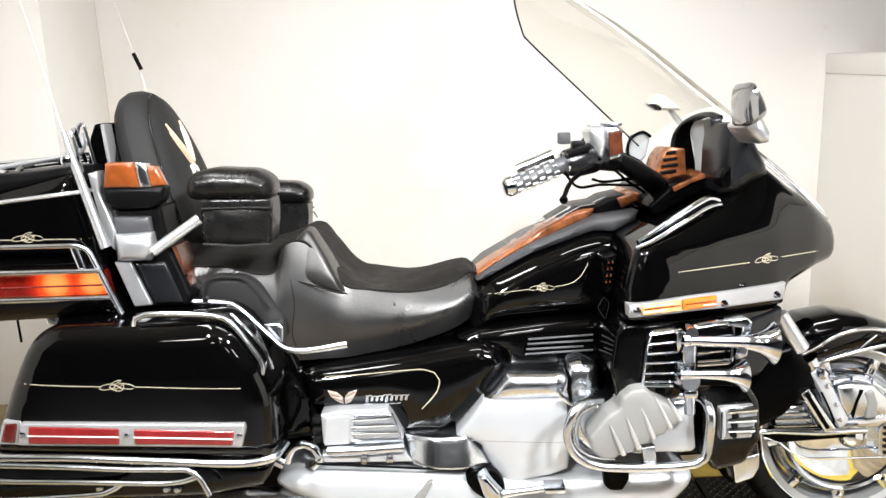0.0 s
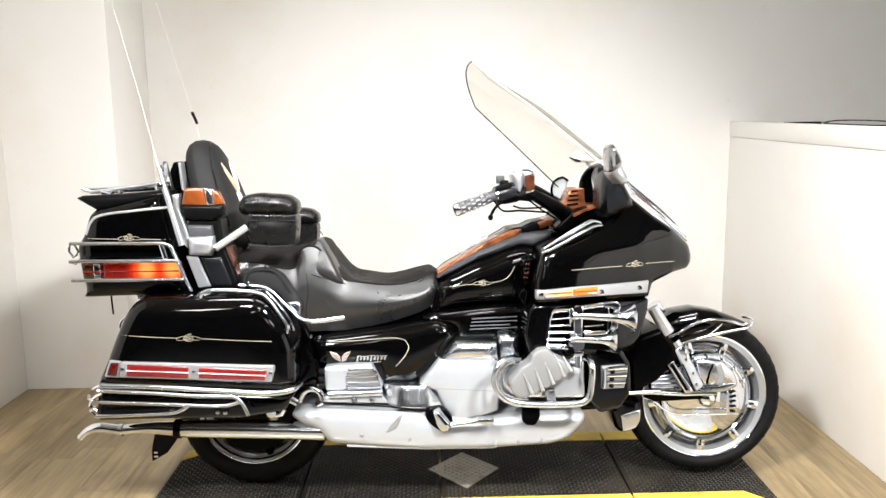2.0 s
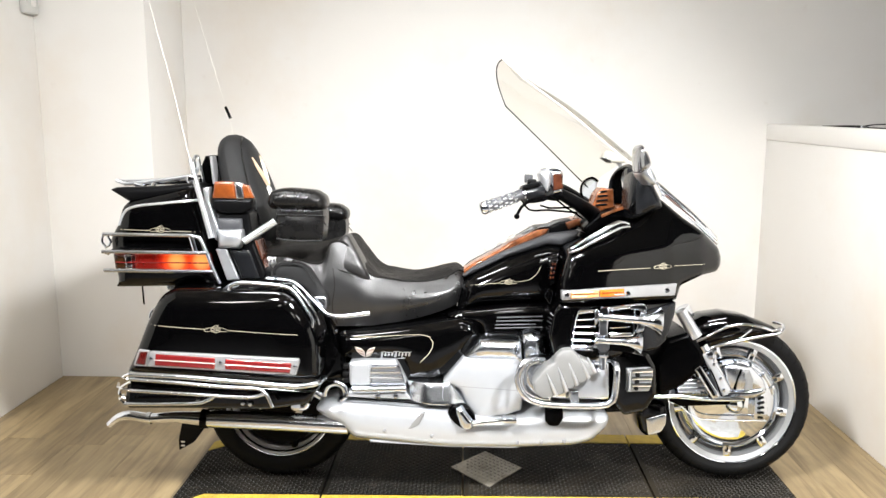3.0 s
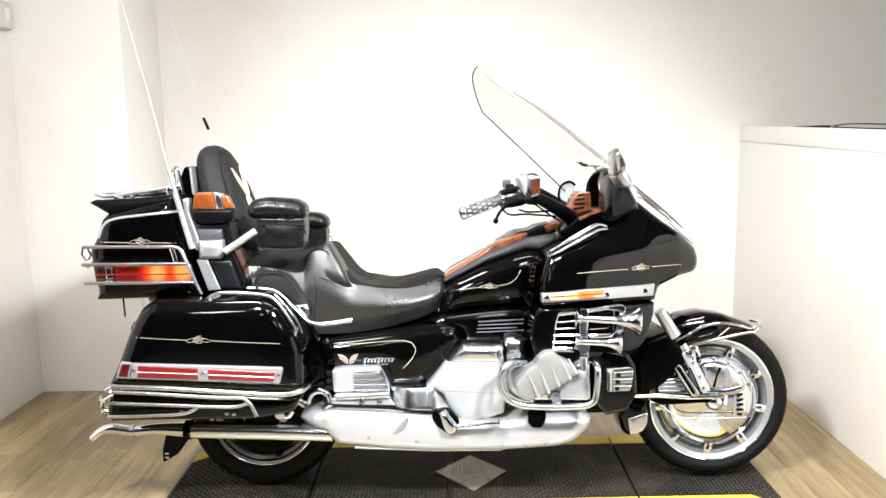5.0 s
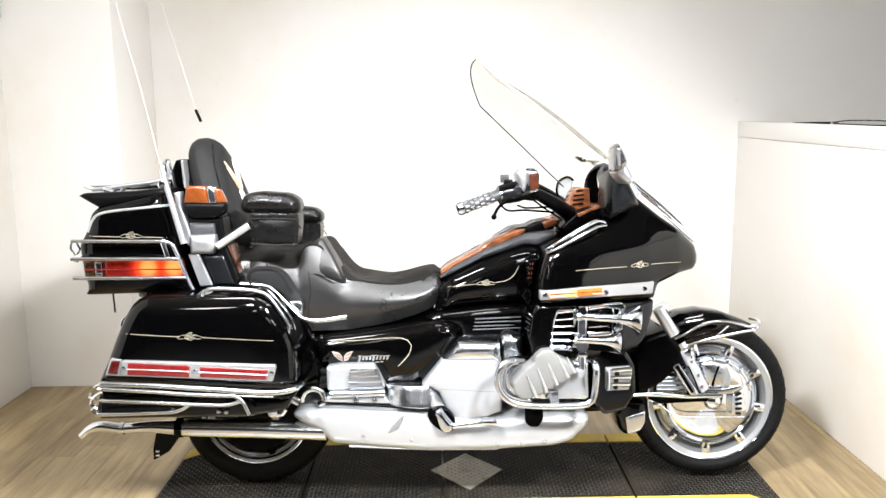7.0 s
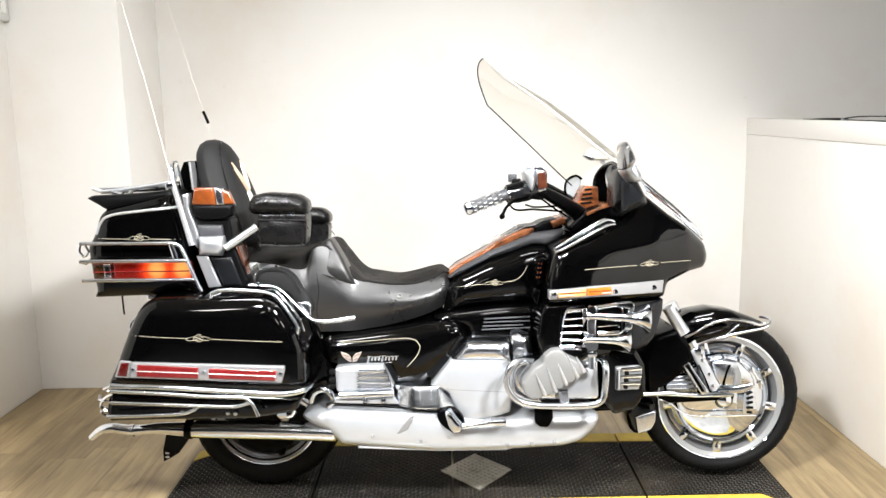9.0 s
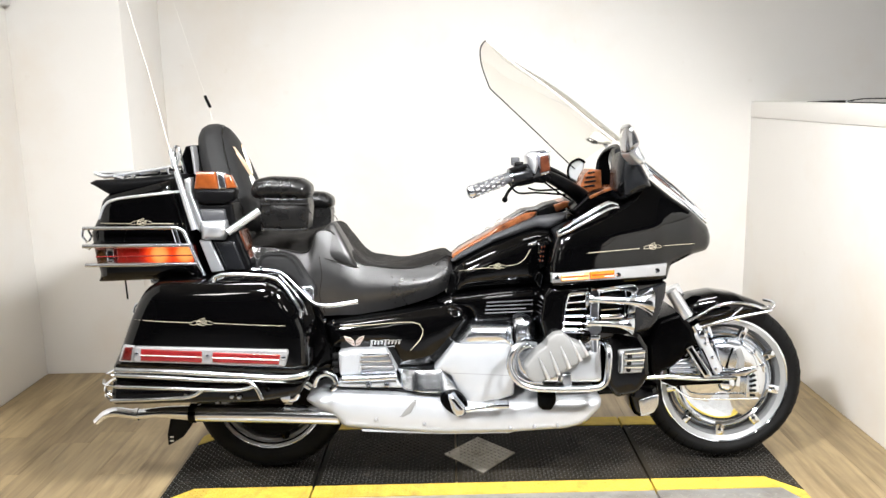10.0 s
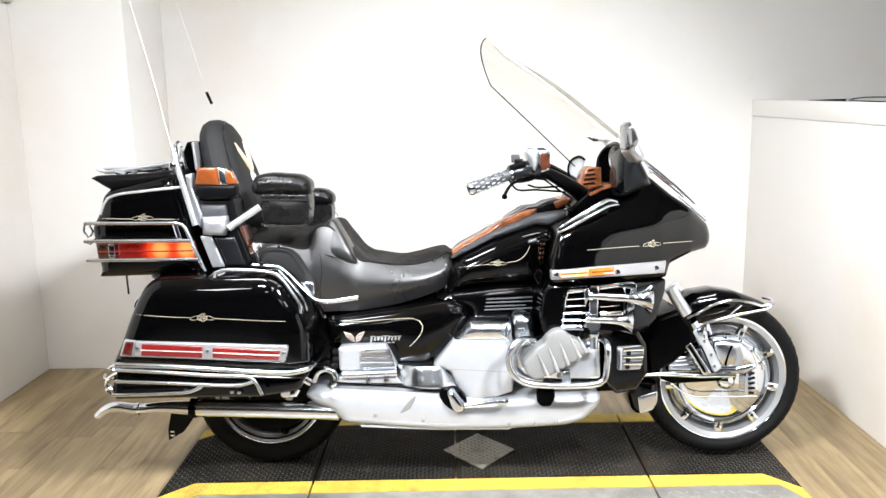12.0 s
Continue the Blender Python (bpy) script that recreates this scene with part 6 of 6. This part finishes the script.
near_edge = [Vector(p) for p in [(0.536, -0.2, 1.069), (0.648, -0.15, 0.987), (0.771, -0.07, 0.892)]]
far_edge = [Vector(p) for p in [(0.592, 0.13, 1.115), (0.7, 0.1, 1.019), (0.803, 0.06, 0.911)]]
part("headlamp", loft([[n.lerp(f, k / 8) + Vector((0, 0, 0.01 * math.sin(math.pi * k / 8))) for k in range(9)] for n, f in zip(near_edge, far_edge)]), HEADLAMP, bike, "wide clear headlamp")
for k in (0.06, 0.3, 0.54, 0.78, 1.0):
    part("nose_trim", tube([n.lerp(f, k) + Vector((0, 0, 0.004 + 0.01 * math.sin(math.pi * k))) for n, f in zip(near_edge, far_edge)], 0.0055, n=8), CHROME if k < 0.9 else STRIP, bike, "chrome headlamp trim bar")
for k, r, m in ((0.14, 0.003, DARK), (0.2, 0.004, WALNUT), (0.4, 0.003, DARK)):
    rows = [n.lerp(f, k) + Vector((0, 0, 0.004 + 0.01 * math.sin(math.pi * k))) for n, f in zip(near_edge, far_edge)]
    part("lamp_slot", tube([rows[0].lerp(rows[1], 0.15), rows[1], rows[1].lerp(rows[2], 0.2)], r, n=8), m, bike)
mirror = part("mirror", relief(fillet([(0.382, 1.151), (0.378, 1.199), (0.38, 1.229), (0.388, 1.241), (0.398, 1.239), (0.416, 1.205), (0.425, 1.177), (0.406, 1.159)], 0.012), -0.54, back=-0.42, edge=0.026, crown=0.012, back_edge=0.03), SHELL, bike, "chrome rear-view mirror")
part("mirror_arm", relief(fillet([(0.4, 1.154), (0.433, 1.178), (0.456, 1.136), (0.453, 1.117), (0.432, 1.115), (0.414, 1.133)], 0.006), -0.47, back=-0.36, edge=0.014, crown=0.008), SILVER, mirror)
# Cream enamel puts the far mirror's reflection into its colour.
far = part("mirror", relief(fillet([(0.43, 1.222), (0.454, 1.25), (0.487, 1.238), (0.534, 1.197), (0.482, 1.196), (0.449, 1.201)], 0.01), 0.40, back=0.5, edge=0.012, crown=0.008, back_edge=0.03), PALE, bike, "rear-view mirror coloured cream as its reflection")
part("mirror_tip", relief(fillet([(0.413, 1.217), (0.434, 1.224), (0.46, 1.212), (0.469, 1.196), (0.444, 1.196)], 0.004), 0.385, back=0.42, edge=0.006), CHROME, far)
part("mirror_arm", tube([(0.497, 0.44, 1.205), (0.53, 0.36, 1.135), (0.545, 0.25, 1.07), (0.55, 0.15, 1.05)], [0.008, 0.011, 0.014, 0.014], n=12), SILVER, far)

# handlebar
ga, gb2 = Vector((-0.084, -0.4, 1.04)), Vector((0.043, -0.36, 1.083))
grip = part("handlebar_grip", tube([ga, ga.lerp(gb2, 0.5), gb2], 0.0185, n=18), GREY, bike, "dark handlebar grip with bright ribs")
ax = (gb2 - ga).normalized()
for k in range(6):
    for j in range(8):
        p = ga.lerp(gb2, 0.12 + 0.13 * k)
        u = ax.orthogonal().normalized()
        u.rotate(Matrix.Rotation(j * math.pi / 4 + 0.4 * (k % 2), 3, ax))
        part("grip_pad", tube([p + u * 0.0185 - ax * 0.006, p + u * 0.0185 + ax * 0.006], 0.0036, n=8), SATIN, grip)
part("grip_end", lathe([(0.0, -0.014), (0.016, -0.012), (0.022, -0.004), (0.022, 0.006), (0.017, 0.01)], ga, ax, n=20), CHROME, grip)
part("grip_collar", lathe([(0.018, -0.006), (0.026, -0.004), (0.026, 0.008), (0.018, 0.01)], gb2, ax, n=20), CHROME, grip)
ha, hb = gb2, Vector((0.135, -0.32, 1.097))
part("switch_housing", tube([ha, ha.lerp(hb, 0.3), ha.lerp(hb, 0.7), hb], [0.028, 0.035, 0.035, 0.028], n=18), SLATE, bike, "black handlebar switch housing")
part("switch", block(*(0.072, -0.36, 1.122), 0.03, 0.03, 0.022, 0.004), PLASTIC, bike)
part("switch", block(*(0.082, -0.1, 1.133), 0.03, 0.03, 0.03, 0.004), GREY, bike)
reservoir = part("master_cylinder", relief(fillet([(0.133, 1.162), (0.165, 1.163), (0.178, 1.152), (0.176, 1.089), (0.146, 1.08), (0.129, 1.093), (0.137, 1.125)], 0.006), -0.34, back=-0.27, edge=0.01, crown=0.006), CHROME, bike, "chrome brake fluid reservoir")
part("reservoir_lobe", relief(fillet([(0.094, 1.153), (0.107, 1.164), (0.135, 1.163), (0.138, 1.125), (0.129, 1.09), (0.118, 1.083), (0.109, 1.103)], 0.006), -0.36, back=-0.28, edge=0.014, crown=0.012), SILVER, reservoir)
part("reservoir_panel", relief(fillet([(0.143, 1.148), (0.17, 1.152), (0.176, 1.102), (0.144, 1.094)], 0.003), -0.354, back=-0.32, edge=0.004), WALNUT, reservoir, "red-brown reservoir side")
part("reservoir_cap", block(*(0.14, -0.31, 1.165), 0.072, 0.06, 0.008, 0.003), CHROME, reservoir)
part("reservoir_screw", lathe([(0.0, -0.005), (0.005, -0.004), (0.006, 0.004)], (0.118, -0.362, 1.092), n=12), DARK, reservoir)
part("lever_perch", relief(fillet([(0.116, 1.09), (0.179, 1.093), (0.183, 1.07), (0.157, 1.06), (0.124, 1.064)], 0.005), -0.335, back=-0.28, edge=0.008), DARK, bike)
part("switch_trim", relief(fillet([(0.04, 1.112), (0.092, 1.126), (0.1, 1.113), (0.047, 1.099)], 0.003), -0.39, back=-0.34, edge=0.004), PLASTIC, bike, "black switch lever")
part("brake_lever", tube(spline([(0.116, -0.36, 1.076), (0.07, -0.43, 1.068), (0.042, -0.47, 1.055), (0.025, -0.5, 1.039), (0.015, -0.52, 1.021)], False), [0.0065, 0.006, 0.005, 0.005], n=10), DARK, bike, "dark brake lever with a ball end")
part("lever_ball", lathe([(0.0, -0.009), (0.006, -0.007), (0.009, 0.0), (0.006, 0.007), (0.0, 0.009)], (0.015, -0.52, 1.019), n=14), DARK, bike)
part("handlebar", tube(spline([(0.144, -0.32, 1.093), (0.186, -0.28, 1.077), (0.264, -0.2, 1.035), (0.339, -0.1, 0.986)], False), [0.018, 0.022, 0.026, 0.03], n=14), PLASTIC, bike, "black handlebar")
part("handlebar", tube(spline([(0.218, 0.36, 1.109), (0.257, 0.3, 1.086), (0.323, 0.2, 1.038), (0.373, 0.1, 0.99)], False), [0.018, 0.022, 0.026, 0.03], n=14), PLASTIC, bike)
fa, fb = Vector((0.013, 0.42, 1.026)), Vector((0.126, 0.4, 1.072))
part("handlebar_grip", tube([fa, fb], 0.019, n=16), CHROME, bike, "ribbed chrome handlebar grip")
part("steering_head", relief(fillet([(0.267, 0.979), (0.307, 1.015), (0.355, 1.002), (0.38, 0.969), (0.34, 0.945), (0.283, 0.942)], 0.008), -0.12, edge=0.02), PLASTIC, bike)
for q in ([(0.11, -0.35, 1.091), (0.15, -0.35, 1.068), (0.209, -0.25, 1.03), (0.267, -0.18, 0.995)], [(0.036, -0.4, 1.067), (0.058, -0.4, 1.038), (0.137, -0.3, 1.029), (0.245, -0.2, 1.016)], [(0.101, -0.38, 1.048), (0.134, -0.33, 1.038), (0.219, -0.25, 1.037)], [(0.165, -0.3, 1.104), (0.209, -0.25, 1.091), (0.264, -0.2, 1.058), (0.287, -0.15, 0.993)], [(0.171, -0.3, 1.092), (0.242, -0.22, 1.071), (0.311, -0.15, 1.017)]):
    part("cable", tube(spline(q, False), 0.0035, n=6), DARK, bike)


# windscreen: a bent sheet between its two side edges, bulged forward
near_side = [Vector(p) for p in spline([(0.422, -0.33, 1.166), (0.33, -0.33, 1.24), (0.24, -0.33, 1.315), (0.15, -0.325, 1.386), (0.06, -0.31, 1.452), (-0.023, -0.28, 1.529)], False, 0.03)]
far_side = [Vector(p) for p in spline([(0.331, 0.14, 1.098), (0.292, 0.14, 1.135), (0.184, 0.14, 1.241), (0.086, 0.13, 1.334), (0.041, 0.12, 1.376), (0.005, 0.08, 1.405)], False, 0.03)]
rise = (near_side[-1] - near_side[0]).normalized()
ahead = Vector((rise.z, 0, -rise.x))


def screen(s, v):
    arch = 4 * s * (1 - s)
    return along(near_side, v).lerp(along(far_side, v), s) + ahead * 0.078 * arch ** 0.8 * (1 - 0.9 * v ** 3) + rise * 0.042 * arch * v ** 5


ws = loft([[tuple(screen(s, v)) for s in np.linspace(0, 1, 33)] for v in np.linspace(0, 1, 24)])
shield_ob = part("windscreen", ws, GLASS, bike, "clear curved windscreen")
shield_ob.visible_shadow = False
rim_pts = [screen(0, v) for v in np.linspace(0, 1, 20)] + [screen(s, 1) for s in np.linspace(0.04, 0.96, 27)] + [screen(1, v) for v in np.linspace(1, 0, 20)]
# The near edge is pale enamel: its bright highlight is in the colour.
part("screen_edge", tube(rim_pts[:20], 0.0024, n=6), PALE, shield_ob, "windscreen edge with its highlight coloured in")
part("screen_edge", tube(rim_pts[19:], 0.0024, n=6), PLASTIC, shield_ob)


# ---------- painted lines ----------
def scroll(body, pts, size):
    """A small painted scroll of loops on a body."""
    (cx, cz), = pts
    for k, (dx, dz, w, h, a) in enumerate(((-0.55, 0, 0.5, 0.16, 10), (0.55, 0, 0.5, 0.16, -10), (0, 0.12, 0.42, 0.22, 25), (-0.1, -0.08, 0.34, 0.16, -20), (0.15, 0.0, 0.3, 0.26, 50))):
        loop = []
        for j in range(15):
            t = 2 * math.pi * j / 16 + 0.4
            x, z = w * math.cos(t), h * math.sin(t)
            c, s = math.cos(radians(a)), math.sin(radians(a))
            loop.append((cx + size * (dx + x * c - z * s), cz + size * (dz + x * s + z * c)))
        part("pinstripe", tube(onto(body, loop, 0.0), 0.00095, n=5, flat=0.4), GOLD, body, "gold scroll" if k == 0 else "")


for body, line, mark, size in (
        (saddlebag, [(-1.16, 0.659), (-1.052, 0.652), (-0.98, 0.648)], [(-0.945, 0.647)], 0.036),
        (saddlebag, [(-0.907, 0.645), (-0.799, 0.638), (-0.681, 0.631)], None, 0),
        (trunk, [(-1.303, 0.959), (-1.198, 0.956)], [(-1.165, 0.959)], 0.034),
        (trunk, [(-1.131, 0.955), (-1.017, 0.951)], None, 0),
        (tank, [(-0.125, 0.755), (-0.07, 0.762), (-0.02, 0.767)], [(0.009, 0.77)], 0.03),
        (tank, [(0.042, 0.772), (0.079, 0.778), (0.105, 0.796), (0.121, 0.823), (0.131, 0.847)], None, 0),
        (upper_fairing, [(0.291, 0.834), (0.374, 0.837), (0.474, 0.838)], [(0.522, 0.841)], 0.032),
        (upper_fairing, [(0.566, 0.841), (0.625, 0.84), (0.691, 0.838)], None, 0)):
    part("pinstripe", stripe(body, line, 0.0012), GOLD, body, "gold pinstripe")
    if mark:
        scroll(body, mark, size)
part("pinstripe", stripe(side_cover, [(-0.53, 0.581), (-0.444, 0.584), (-0.346, 0.591), (-0.288, 0.592), (-0.265, 0.585), (-0.253, 0.567), (-0.262, 0.536), (-0.298, 0.496)], 0.0018), GOLD, side_cover, "gold pinstripe")
# the maker's mark as plain shapes
for wing in ([(-0.526, 0.55), (-0.502, 0.543), (-0.491, 0.531), (-0.49, 0.507), (-0.507, 0.519), (-0.52, 0.534)], [(-0.453, 0.55), (-0.475, 0.543), (-0.485, 0.531), (-0.488, 0.507), (-0.472, 0.515), (-0.46, 0.535)]):
    part("badge_wing", relief(fillet(wing, 0.002), lambda x, z: onto(side_cover, [(x, z)], 0.002)[0][1], back=-0.2, edge=0.0015, step=0.006), BLUSH, side_cover, "pinkish silver wing of the badge")
for cut in ([(-0.518, 0.539), (-0.497, 0.531)], [(-0.513, 0.528), (-0.493, 0.521)], [(-0.461, 0.543), (-0.479, 0.533)], [(-0.466, 0.527), (-0.482, 0.521)]):
    part("badge_cut", tube(onto(side_cover, cut, 0.002), 0.0011, n=5), WALNUT, side_cover)
script = []
for k in range(110):
    u = k / 109
    tall = 0.007 + 0.006 * (max(0.0, 1 - abs(u - 0.06) / 0.1) + max(0.0, 1 - abs(u - 0.5) / 0.1))
    script.append((-0.437 + 0.108 * u + 0.0048 * math.sin(2 * math.pi * 9 * u) + 0.25 * tall * math.cos(2 * math.pi * 9 * u), 0.522 + 0.004 * u + tall * math.cos(2 * math.pi * 9 * u)))
part("badge_script", tube(onto(side_cover, script, 0.0), 0.0014, n=6, flat=0.5), SILVER, side_cover, "silver script flourish")
part("badge_script", stripe(side_cover, [(-0.44, 0.508), (-0.4, 0.505), (-0.35, 0.511)], 0.0016), SILVER, side_cover)
lv = part("vent_grille", relief(fillet([(-0.033, 0.653), (0.132, 0.658), (0.132, 0.611), (-0.043, 0.607)], 0.003), -0.224, back=-0.2, edge=0.003), DARK, bike, "black louvred vent")
VG = [(-0.031, -0.228, 0.649), (0.127, -0.228, 0.655), (-0.033, -0.228, 0.637), (0.127, -0.228, 0.641), (-0.037, -0.228, 0.624), (0.104, -0.228, 0.627), (-0.039, -0.228, 0.612), (0.127, -0.228, 0.617)]
for a, b in zip(VG[::2], VG[1::2]):
    part("louvre", tube([a, b], 0.0026, n=6), GREY, lv)
vg = part("vent_grille", relief(fillet([(0.145, 0.858), (0.172, 0.865), (0.164, 0.784), (0.145, 0.772)], 0.003), -0.3, back=-0.2, edge=0.004), DARK, bike, "black vent with brown slots")
for p in [(0.155, -0.302, 0.848), (0.153, -0.302, 0.833), (0.151, -0.302, 0.817), (0.149, -0.302, 0.802)]:
    part("slot", block(*p, 0.02, 0.006, 0.0125, 0.002), DARK, vg)
    for s in (-0.0045, 0.0045):
        part("slot_bar", block(p[0] + s, p[1] - 0.004, p[2], 0.004, 0.003, 0.006, 0.001), WALNUT, vg)
part("vent_grille", relief(fillet([(0.129, 0.737), (0.141, 0.761), (0.153, 0.749), (0.145, 0.71)], 0.003), -0.29, back=-0.2, edge=0.004), DARK, bike)
part("vent_rim", tube(fillet([(0.127, -0.292, 0.737), (0.141, -0.292, 0.763), (0.155, -0.292, 0.75), (0.146, -0.292, 0.708)], 0.004), 0.0011, closed=True, n=6), SLATE, bike)
for c in [(-0.591, -0.25, 0.602), (-0.562, -0.25, 0.598), (-0.567, -0.25, 0.432), (-0.281, -0.25, 0.474)]:
    part("bolt", lathe([(0.0, -0.012), (0.005, -0.01), (0.006, 0.004)], c, n=10), CHROME, bike)
# side stand on the far side
part("side_stand", tube([(-0.1, 0.1, 0.25), (-0.02, 0.28, 0.012)], [0.014, 0.012], n=10), DARK, bike, "black side stand")

# ---------- floor planks ----------
W, rng = 0.152, random.Random(4)
cache = {}
x = LEFT
while x < RIGHT - 0.01:
    w = min(W, RIGHT - x)
    y = BACK - rng.random() * 1.2
    rows_y = [BACK]
    while y > BAY + 0.1:
        rows_y.append(y)
        y -= 1.22
    rows_y.append(BAY)
    for y1, y0 in zip(rows_y, rows_y[1:]):
        if x < -1.755 and y0 > NICHE:
            continue
        key = (round(w, 3), round(y1 - y0, 3))
        if key not in cache:
            bm = block(0, 0, 0, w - 0.0009, y1 - y0 - 0.0009, 0.006, 0.0, seg=1)
            me = bpy.data.meshes.new("plank")
            bm.to_mesh(me)
            bm.free()
            me.materials.append(PLANK)
            cache[key] = me
        ob = new("plank", cache[key])
        ob.location = (x + w / 2, (y0 + y1) / 2, FLOOR - 0.003)
        ob.parent = floor
    x += W
